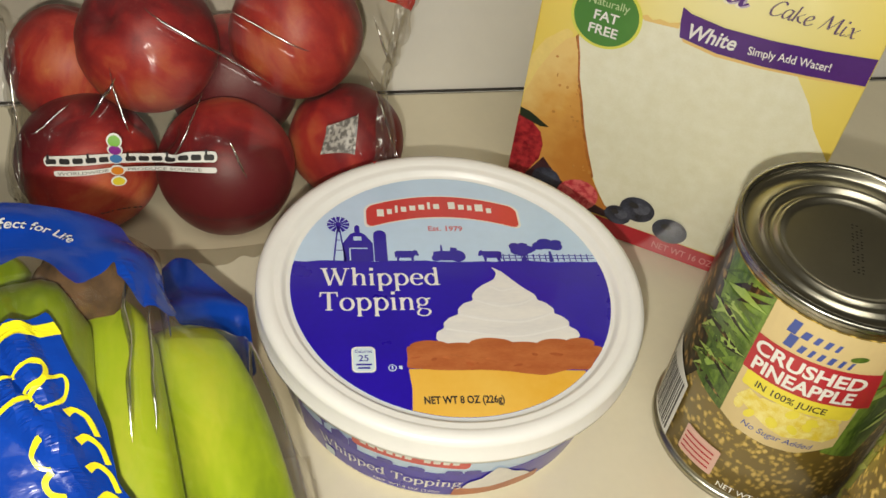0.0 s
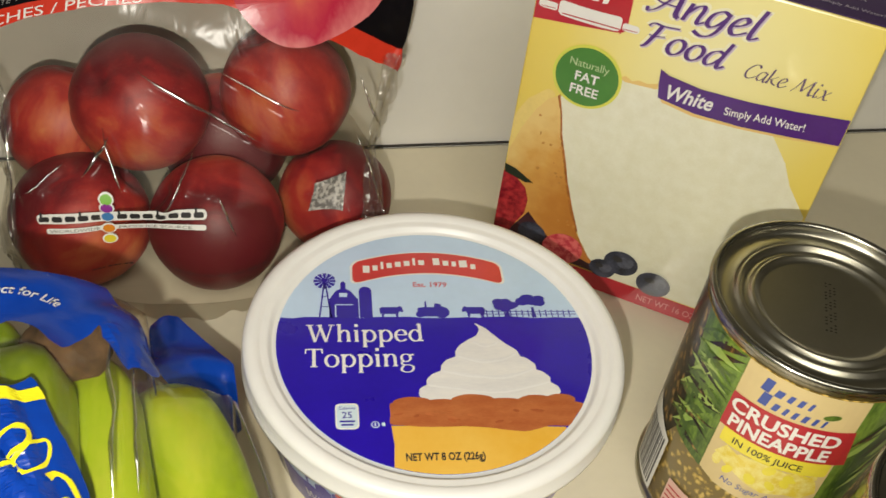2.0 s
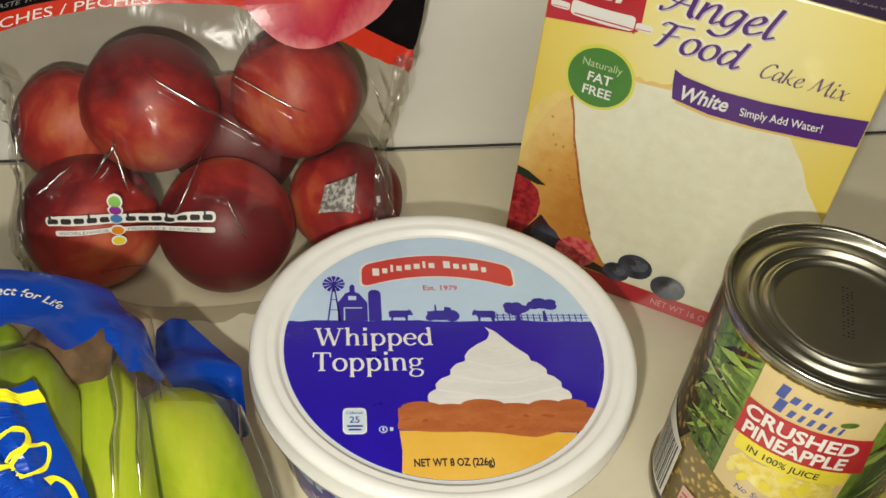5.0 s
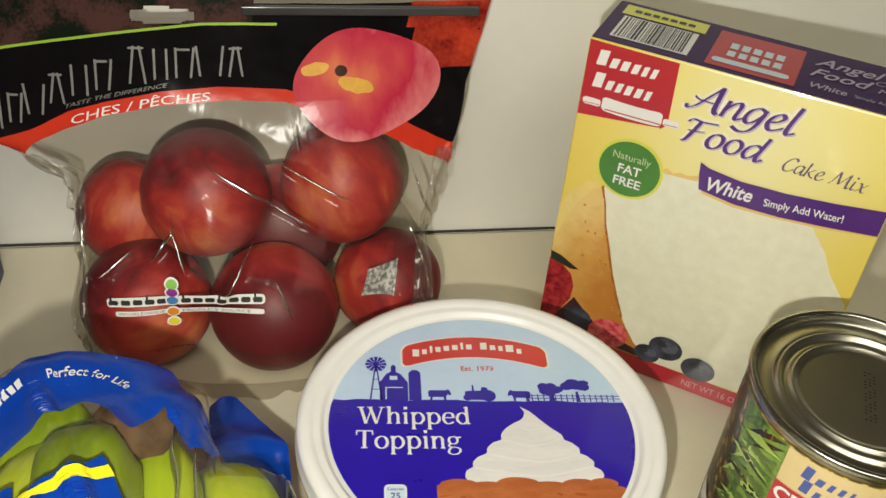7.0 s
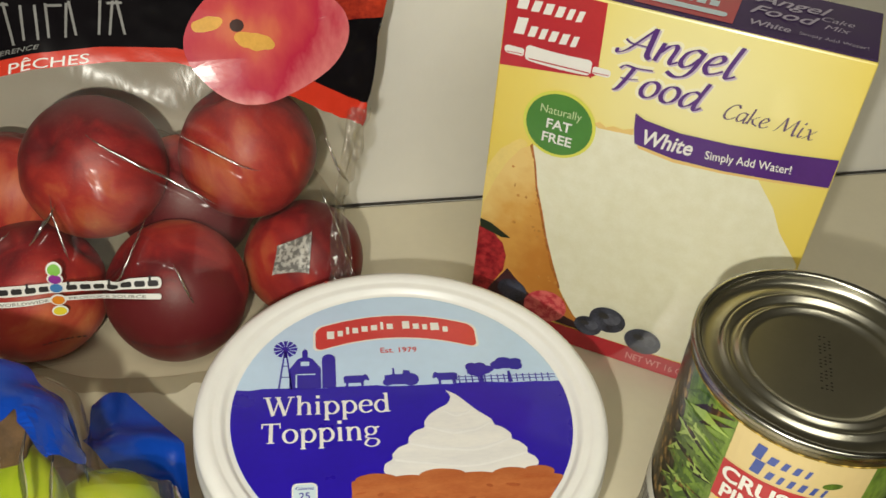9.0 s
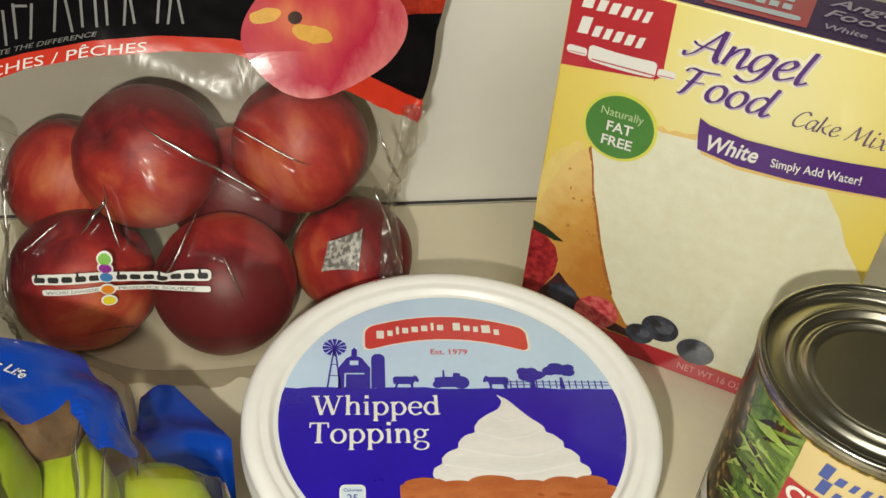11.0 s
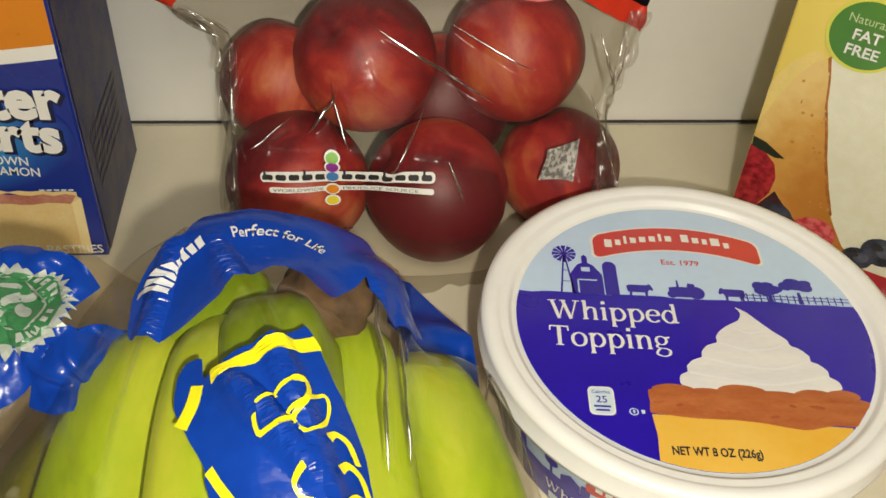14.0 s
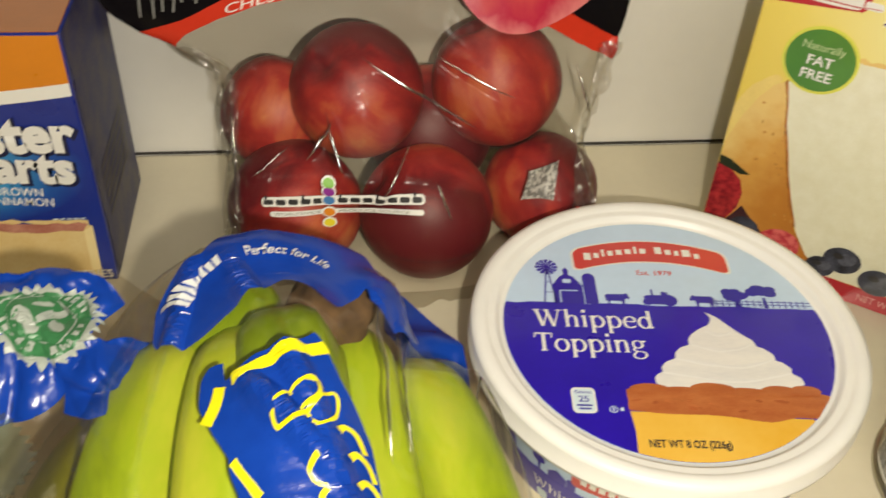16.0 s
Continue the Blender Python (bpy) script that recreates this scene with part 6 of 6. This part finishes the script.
# start at the crown, top of the arch, tip, thickness
ARCS = [((-0.034, 0.156, 0.056), (-0.004, 0.162, 0.090), (0.013, -0.010, 0.020), 0.0168, 0.34), ((-0.040, 0.156, 0.092), (-0.036, 0.120, 0.108), (-0.018, 0.008, 0.034), 0.0125, 0.24), ((-0.060, 0.150, 0.098), (-0.059, 0.112, 0.145), (-0.046, 0.002, 0.036), 0.0168, 0.26),
        ((-0.064, 0.150, 0.094), (-0.082, 0.118, 0.135), (-0.072, -0.006, 0.034), 0.0155, 0.30), ((-0.072, 0.150, 0.086), (-0.116, 0.140, 0.120), (-0.104, -0.008, 0.028), 0.0172, 0.34), ((-0.076, 0.148, 0.072), (-0.146, 0.142, 0.082), (-0.134, -0.006, 0.024), 0.0165, 0.38), ((-0.062, 0.156, 0.100), (-0.080, 0.154, 0.118), (-0.090, 0.118, 0.088), 0.0095, 0.20)]


def arc_point(a, s):
    p0, p1, p2 = Vector(a[0]), Vector(a[1]), Vector(a[2])
    return p0 * (1 - s) ** 2 + p1 * 2 * s * (1 - s) + p2 * s * s


def arc_thick(a, s):
    r = a[3]
    if s < a[4]:
        k = s / a[4]
        return r * (0.36 + 0.64 * k * k * (3 - 2 * k))
    return r * (1 if s < 0.8 else max(0.16, 1 - ((s - 0.8) / 0.2) ** 2 * 0.84))


def banana_bunch():
    t = thing("banana_bunch", pose(0, 0, 0), "bunch of green unripe bananas inside a plastic bag", "bananas")
    for k, a in enumerate(ARCS):
        verts, faces, n, m = [], [], 20, 30
        for i in range(m + 1):
            s = i / m
            c, d = arc_point(a, s), (arc_point(a, min(1, s + 0.01)) - arc_point(a, max(0, s - 0.01))).normalized()
            side = d.cross(Vector((0, 0, 1))).normalized()
            up = side.cross(d)
            for j in range(n):
                b = 2 * math.pi * j / n
                r = arc_thick(a, s) * (1 + 0.065 * math.cos(5 * b + k))
                verts.append(c + (side * math.cos(b) + up * math.sin(b)) * r)
        for i in range(m):
            for j in range(n):
                q = (j + 1) % n
                faces.append((i * n + j, i * n + q, (i + 1) * n + q, (i + 1) * n + j))
        faces += [tuple(range(n)), tuple(range(m * n, m * n + n))]
        b_ = part("banana", ([tuple(v) for v in verts], [], faces), OLIVE if k == 5 else BANANA, t, "yellow-green banana turning olive brown" if k == 5 else "", True)
        if k == 6:
            continue
        tip = bmesh.new()
        bmesh.ops.create_uvsphere(tip, u_segments=10, v_segments=8, radius=0.0042)
        bmesh.ops.translate(tip, verts=tip.verts, vec=a[2])
        part("tip", tip, TIPBROWN, b_, "", True)
    bm = bmesh.new()
    bmesh.ops.create_uvsphere(bm, u_segments=24, v_segments=16, radius=1)
    for v in bm.verts:
        v.co = Vector((v.co.x * 0.0140, v.co.y * 0.0135, v.co.z * 0.0130)) * (1 + 0.22 * noise.noise(v.co * 2.3))
    bmesh.ops.rotate(bm, verts=bm.verts, matrix=Matrix.Rotation(-0.6, 3, "Z"))
    bmesh.ops.translate(bm, verts=bm.verts, vec=(-0.0465, 0.1500, 0.1085))
    part("crown", bm, CROWN, t, "cut brown crown", True)
    return t


banana_bunch()


# ---- clear banana bag with blue print ----
BX0, BX1, BY0, BY1, BN, BM = -0.152, 0.034, -0.020, 0.226, 150, 200
ENV = np.zeros((BM + 1, BN + 1)) + 0.0006
XS, YS = np.linspace(BX0, BX1, BN + 1), np.linspace(BY0, BY1, BM + 1)
GX, GY = np.meshgrid(XS, YS)
LUMPS = [(arc_point(a, s / 40), arc_thick(a, s / 40)) for a in ARCS for s in range(41)] + [(Vector((-0.0475 + d, 0.149 - 0.4 * d, 0.1065)), 0.012) for d in (-0.008, 0.0, 0.008)]
# the gathered neck holds the film up in a smooth arch over the crown
for k in range(41):
    u = -1 + k / 20
    LUMPS.append((Vector((-0.0660 + 0.0385 * u, 0.1560 + 0.006 * u, 0.1172 - 0.024 * abs(u) ** 2.2 - 0.008 * max(0, u))), 0.010))
for c, r in LUMPS:
    q = (r + 0.004) ** 2 - (GX - c.x) ** 2 - (GY - c.y) ** 2
    ENV = np.where(q > 0, np.maximum(ENV, c.z + np.sqrt(np.maximum(q, 0))), ENV)
# outline of the bag on the counter
EDGE = ((np.abs((GX + 0.066) / 0.092)) ** 2.6 + (np.abs((GY - 0.085) / 0.138)) ** 4.0) < 1
# behind the blue fold the bag ends
EDGE &= ~((GX > -0.0235) & (GY > 0.148))
TOP = ENV.copy()
for _ in range(420):
    s = TOP.copy()
    s[1:-1, 1:-1] = (TOP[:-2, 1:-1] + TOP[2:, 1:-1] + TOP[1:-1, :-2] + TOP[1:-1, 2:]) / 4
    TOP = np.where(EDGE, np.maximum(s, ENV), 0.0006)
for j in range(BM + 1):
    for i in range(BN + 1):
        x, y = XS[i] * 30, YS[j] * 30
        TOP[j, i] += 0.0016 * abs(noise.noise(Vector((x * 1.6 + y * 0.5, y * 0.5, 1.3)))) + 0.0004 * abs(noise.noise(Vector((x * 2.2 - y * 2.0, y * 1.1 + x, 4.3))))
# raised folds that run from the neck towards the open end
FOLDS = ((-0.0315, 0.142, -0.0300, 0.090, 0.007), (-0.0258, 0.140, -0.0240, 0.096, 0.006), (-0.012, 0.200, 0.014, 0.110, 0.005), (-0.0690, 0.1040, -0.0450, 0.0780, 0.005), (-0.110, 0.110, -0.080, 0.050, 0.004), (-0.120, 0.060, -0.060, 0.040, 0.004), (-0.085, 0.160, -0.100, 0.060, 0.004), (-0.075, 0.150, -0.040, 0.070, 0.004))
for fx0, fy0, fx1, fy1, hh in FOLDS:
    dx, dy = fx1 - fx0, fy1 - fy0
    ll = math.hypot(dx, dy)
    al = np.clip(((GX - fx0) * dx + (GY - fy0) * dy) / ll ** 2, 0, 1)
    ds = np.hypot(GX - fx0 - al * dx, GY - fy0 - al * dy)
    TOP += np.where(EDGE, hh * np.exp(-(ds / 0.0024) ** 2) * np.sin(np.pi * np.clip(al, 0.02, 0.98)) ** 0.5, 0)


def film_z(x, y):
    a = max(0, min(BN - 1e-6, (x - BX0) / (BX1 - BX0) * BN))
    b = max(0, min(BM - 1e-6, (y - BY0) / (BY1 - BY0) * BM))
    i, j = int(a), int(b)
    a, b = a - i, b - j
    return (TOP[j, i] * (1 - a) + TOP[j, i + 1] * a) * (1 - b) + (TOP[j + 1, i] * (1 - a) + TOP[j + 1, i + 1] * a) * b


def on_film(p, h):
    e = 0.001
    nx, ny = (film_z(p[0] - e, p[1]) - film_z(p[0] + e, p[1])) / (2 * e), (film_z(p[0], p[1] - e) - film_z(p[0], p[1] + e)) / (2 * e)
    n = Vector((nx, ny, 1)).normalized()
    return Vector((p[0], p[1], film_z(p[0], p[1]))) + n * h


# the loose mouth of the bag stands up beside the bunch
def mouth(u, v):
    """u along the mouth from its far end to the bunch, v from the top edge down to the counter."""
    v = max(0.0, v)
    x = -0.300 + 0.212 * u
    top = 0.114 - 0.030 * max(0, u - 0.88) / 0.12 + 0.004 * math.sin(u * 9)
    y = 0.168 - 0.006 * math.cos(u * 7) - 0.135 * v ** 1.15 - 0.012 * math.sin(3 * v + 5 * u) * v
    z = top * (1 - v ** 2.0) + 0.006 * noise.noise(Vector((u * 9, v * 6, 2))) * min(1, 5 * v + 0.2) + 0.0015
    fold = 0.0035 * abs(noise.noise(Vector((u * 16 + v * 5, v * 7 - u * 6, 5)))) + 0.002 * abs(noise.noise(Vector((u * 34 - v * 9, v * 20, 6))))
    return Vector((x + 0.006 * noise.noise(Vector((u * 5, v * 4, 8))), y - fold * 1.6, max(0.001, z + fold)))


def on_mouth(p, h):
    e = 0.01
    q = mouth(p[0], p[1])
    n = (mouth(p[0] + e, p[1]) - mouth(p[0] - e, p[1])).cross(mouth(p[0], p[1] - e) - mouth(p[0], p[1] + e)).normalized()
    return q + n * h


def strip(fn, nu, nv, keep=lambda u, v: True, h=0.0):
    verts = [tuple(fn((i / nu, j / nv), h)) for j in range(nv + 1) for i in range(nu + 1)]
    faces = [(j * (nu + 1) + i, j * (nu + 1) + i + 1, (j + 1) * (nu + 1) + i + 1, (j + 1) * (nu + 1) + i) for j in range(nv) for i in range(nu) if keep((i + 0.5) / nu, (j + 0.5) / nv)]
    return verts, [], faces


BFILM = film_mat("banana_bag_film", 0.010, (0.91, 0.89, 0.84), 0.45, 0.035, 0.10)
MFILM = film_mat("mouth_film_layers", 0.015, (0.76, 0.71, 0.62), 0.2, 0.022)
BBLUE = mat("bag_blue_print", (0.003, 0.030, 0.25), 0.22, col2=(0.005, 0.050, 0.36), scale=20, bump=0.5, bscale=110, spec=0.28)
BYELLOW = mat("bag_yellow_print", (0.80, 0.74, 0.02), 0.25, vary=0.06)
BWHITE = mat("bag_white_print", (0.60, 0.62, 0.62), 0.3, vary=0.06)
SEALW = mat("bag_seal_white", (0.38, 0.42, 0.38), 0.3, vary=0.1)
BGREEN = mat("bag_green_print", (0.04, 0.18, 0.07), 0.3, vary=0.15, scale=60)


def banana_bag():
    t = thing("banana_bag", pose(0, 0, 0), "clear plastic banana bag with blue print, lying open on the counter", "bag")
    verts = [(XS[i], YS[j], TOP[j, i]) for j in range(BM + 1) for i in range(BN + 1)]
    faces = [(j * (BN + 1) + i, j * (BN + 1) + i + 1, (j + 1) * (BN + 1) + i + 1, (j + 1) * (BN + 1) + i) for j in range(BM) for i in range(BN) if EDGE[j:j + 2, i:i + 2].any()]
    part("film", (verts, [], faces), BFILM, t, "", True)
    # glossy ridges added on the first folds for their white glints
    for fx0, fy0, fx1, fy1, hh in FOLDS[:3]:
        n, verts = 40, []
        d = Vector((fx1 - fx0, fy1 - fy0, 0)).normalized()
        e = Vector((-d.y, d.x, 0))
        for i in range(n + 1):
            u = i / n
            c = Vector((fx0 + (fx1 - fx0) * u, fy0 + (fy1 - fy0) * u, 0)) + e * 0.0012 * noise.noise(Vector((u * 4, fx0 * 80, 3)))
            c.z = film_z(c.x, c.y) + 0.0001
            r = 0.0011 * math.sin(math.pi * min(0.98, max(0.02, u))) ** 0.7 * (0.35 + 0.9 * abs(noise.noise(Vector((u * 3.5, fx0 * 300, 4)))))
            for q in range(7):
                a = math.pi * q / 6
                verts.append(tuple(c + e * r * math.cos(a) + Vector((0, 0, r * math.sin(a)))))
        part("film_ridge", (verts, [], [(7 * i + q, 7 * i + q + 1, 7 * i + q + 8, 7 * i + q + 7) for i in range(n) for q in range(6)]), RIDGE, t, "", True)
    part("mouth_film", strip(on_mouth, 80, 50), MFILM, t, "", True)
    # blue band that arches round the neck
    poly("blue_band", wavy([(-0.0956, 0.1279), (-0.0958, 0.1404), (-0.0916, 0.1481), (-0.0844, 0.1529), (-0.0772, 0.1608), (-0.0644, 0.1625), (-0.0515, 0.1634), (-0.0364, 0.1653), (-0.0313, 0.1570), (-0.0270, 0.1574), (-0.0225, 0.1473), (-0.0205, 0.1385), (-0.0255, 0.1338), (-0.0299, 0.1322), (-0.0324, 0.1390), (-0.0351, 0.1439), (-0.0451, 0.1308), (-0.0527, 0.1378), (-0.0589, 0.1402), (-0.0661, 0.1333), (-0.0735, 0.1278), (-0.0808, 0.1232), (-0.0888, 0.1217)], 0.0006), BBLUE, t, on_film, 0.0022, 0.002)
    word = lambda p, h: on_film((-0.063 + (0.0285 + p[1]) * math.sin(p[0] / 0.032), 0.1265 + (0.0285 + p[1]) * math.cos(p[0] / 0.036) * 0.95), h)
    bars([(-0.0430 + 0.0034 * k, -0.0406 + 0.0034 * k, -0.0035, 0.0015 if k in (0, 5) else 0.0) for k in range(8)], BWHITE, t, word, 0.0038, "brand_bar", 0.002)
    lettering("Perfect for Life", 0.0036, -0.0095, -0.0030, BWHITE, t, word, 0.0038, bold=0.01, longest=0.002)
    # printed square over the front with a plain yellow figure
    poly("blue_square", wavy([(-0.0798, 0.1086), (-0.0778, 0.1119), (-0.0740, 0.1114), (-0.0725, 0.1061), (-0.0651, 0.1101), (-0.0565, 0.1113), (-0.0503, 0.1172), (-0.0474, 0.1127), (-0.0433, 0.1029), (-0.0373, 0.0918), (-0.0343, 0.0792), (-0.0287, 0.0717), (-0.0225, 0.0500), (-0.0200, 0.0300), (-0.0560, 0.0300), (-0.0600, 0.0560), (-0.0704, 0.0799), (-0.0713, 0.0853), (-0.0759, 0.0929), (-0.0799, 0.1010)], 0.0005, 2), BBLUE, t, on_film, 0.0018, 0.0022)

    def stroke(pts, width):
        width = width * 0.8 if width < 0.0030 else width
        left, right = [], []
        fine = []
        for i in range(len(pts) - 1):
            a, b, c, d = (Vector(pts[max(0, min(len(pts) - 1, i + k))]) for k in (-1, 0, 1, 2))
            fine += [tuple(0.5 * (2 * b + (c - a) * q + (2 * a - 5 * b + 4 * c - d) * q * q + (3 * b - a - 3 * c + d) * q ** 3)) for q in (0.0, 0.25, 0.5, 0.75)]
        pts = fine + [pts[-1]]
        for i, p in enumerate(pts):
            a, b = pts[max(0, i - 1)], pts[min(len(pts) - 1, i + 1)]
            d = Vector((b[0] - a[0], b[1] - a[1])).normalized()
            left.append((p[0] - d.y * width / 2, p[1] + d.x * width / 2))
            right.append((p[0] + d.y * width / 2, p[1] - d.x * width / 2))
        poly("yellow_stroke", wavy(left + right[::-1], 0.00025, 3, 3), BYELLOW, t, on_film, 0.0026, 0.003)
    stroke([(-0.0774, 0.0954), (-0.0751, 0.0996), (-0.0736, 0.1042)], 0.0036)
    stroke([(-0.0700, 0.1044), (-0.0621, 0.1065), (-0.0537, 0.1091), (-0.0479, 0.1123)], 0.0036)
    stroke([(-0.0701, 0.0843), (-0.0665, 0.0792), (-0.0630, 0.0743)], 0.0026)
    # abstract yellow curls
    stroke([(-0.0594, 0.0936), (-0.0547, 0.0975), (-0.0518, 0.0996), (-0.0503, 0.0963), (-0.0518, 0.0903), (-0.0575, 0.0887), (-0.0591, 0.0921)], 0.0011)
    stroke([(-0.0519, 0.0880), (-0.0526, 0.0918), (-0.0492, 0.0964), (-0.0463, 0.0987), (-0.0455, 0.0958), (-0.0476, 0.0895), (-0.0513, 0.0884)], 0.0011)
    for k in range(5):
        x, y = -0.0458 + 0.0023 * k, 0.0880 - 0.0056 * k
        stroke([(x, y), (x + 0.0018, y + 0.0026), (x + 0.0046, y + 0.0020), (x + 0.0066, y - 0.0014)], 0.0018)
    for k in range(4):
        x, y = -0.0500 + 0.0020 * k, 0.0812 - 0.0060 * k
        stroke([(x + 0.0010, y + 0.0010), (x - 0.0012, y - 0.0018), (x, y - 0.0044), (x + 0.0030, y - 0.0046)], 0.0017)
    # loose blue fold on the side towards the tub
    outer = [Vector(p) for p in ((-0.0265, 0.2004, 0.0620), (-0.0168, 0.2124, 0.0524), (-0.0040, 0.1992, 0.0500), (0.0042, 0.1865, 0.0480), (0.0059, 0.1614, 0.0417))]
    inner = [Vector(p) for p in ((-0.0269, 0.1742, 0.0700), (-0.0209, 0.1701, 0.0640), (-0.0145, 0.1689, 0.0570), (-0.0046, 0.1682, 0.0500), (-0.0034, 0.1617, 0.0425))]
    verts, faces, n = [], [], 12
    for i in range(4 * 6 + 1):
        k, s = min(3, i // 6), i / 6 - min(3, i // 6)
        for j in range(n + 1):
            p = (outer[k].lerp(outer[k + 1], s)).lerp(inner[k].lerp(inner[k + 1], s), j / n)
            verts.append(p + Vector((0, 0, 0.0025 * math.sin(j / n * 7 + i * 0.4) + 0.002 * noise.noise(p * 90))))
    for i in range(24):
        for j in range(n):
            q = i * (n + 1) + j
            faces.append((q, q + 1, q + n + 2, q + n + 1))
    part("blue_fold", ([tuple(v) for v in verts], [], faces), BBLUE, t, "", True)
    # blue panel of the mouth with a saw-edged green seal
    low = lambda u: 0.44 + 0.02 * math.sin(u * 11) - 0.10 * max(0, (u - 0.62) / 0.28) - 0.22 * max(0, (u - 0.80) / 0.105) ** 2
    high = lambda u: 0.10 * max(0, (u - 0.80) / 0.105) ** 2.4
    part("blue_panel", strip(lambda p, h: on_mouth((p[0] * 0.905, high(p[0] * 0.905) + (low(p[0] * 0.905) - high(p[0] * 0.905)) * p[1]), h), 100, 26, h=0.0007), BBLUE, t, "", True)
    neck_top = lambda q: 0.24 + 0.012 * math.sin(9 * q) - 0.21 * max(0, q - 0.35)
    part("blue_neck", strip(lambda p, h: on_mouth((0.83 + 0.17 * p[0], neck_top(p[0]) + (0.15 - 0.03 * p[0]) * p[1]), h), 40, 16, h=0.0008), BBLUE, t, "", True)
    seal = lambda p, h: on_mouth((0.800 + p[0] / 0.228, 0.185 - p[1] / 0.162), h)
    saw = [((0.0205 if k % 2 else 0.0180) * math.cos(k * math.pi / 30), (0.0205 if k % 2 else 0.0180) * math.sin(k * math.pi / 30)) for k in range(60)]
    poly("seal_edge", saw, SEALW, t, seal, 0.0011, 0.003)
    poly("seal_disc", oval(0, 0, 0.0168, 0.0168, 40), BGREEN, t, seal, 0.0014, 0.003)
    poly("seal_ring", oval(0, 0, 0.0122, 0.0122, 40), SEALW, t, seal, 0.0016, 0.003)
    poly("seal_centre", oval(0, 0, 0.0116, 0.0116, 40), BGREEN, t, seal, 0.0018, 0.003)
    for cx, cy, rx, ry, rot in ((-0.0055, -0.0020, 0.0030, 0.0068, 0.4), (0.0030, 0.0020, 0.0060, 0.0026, 0.3), (0.0050, -0.0040, 0.0036, 0.0020, -0.5), (-0.0010, 0.0070, 0.0040, 0.0014, 0.2)):
        poly("seal_shape", oval(cx, cy, rx, ry, 18, rot=rot), SEALW, t, seal, 0.0020, 0.003)
    for a0 in (20, 110, 200, 290):
        for k in range(5):
            a = radians(a0 + 13 * k)
            poly("seal_bar", [((r * math.cos(a + d)), (r * math.sin(a + d))) for r, d in ((0.0134, -0.06), (0.0156, -0.06), (0.0156, 0.06), (0.0134, 0.06))], SEALW, t, seal, 0.0016)
    # the far side's seal shows faintly through the film
    faint = film_mat("faint_seal_print", 0.05, (0.55, 0.68, 0.62), 0.3, 0.01)
    poly("faint_seal", [(x * 0.9, y * 0.7) for x, y in saw], faint, t, lambda p, h: on_mouth((0.715 + p[0] / 0.212, 0.47 - p[1] / 0.16), h), 0.0010, 0.003)
    return t


banana_bag()
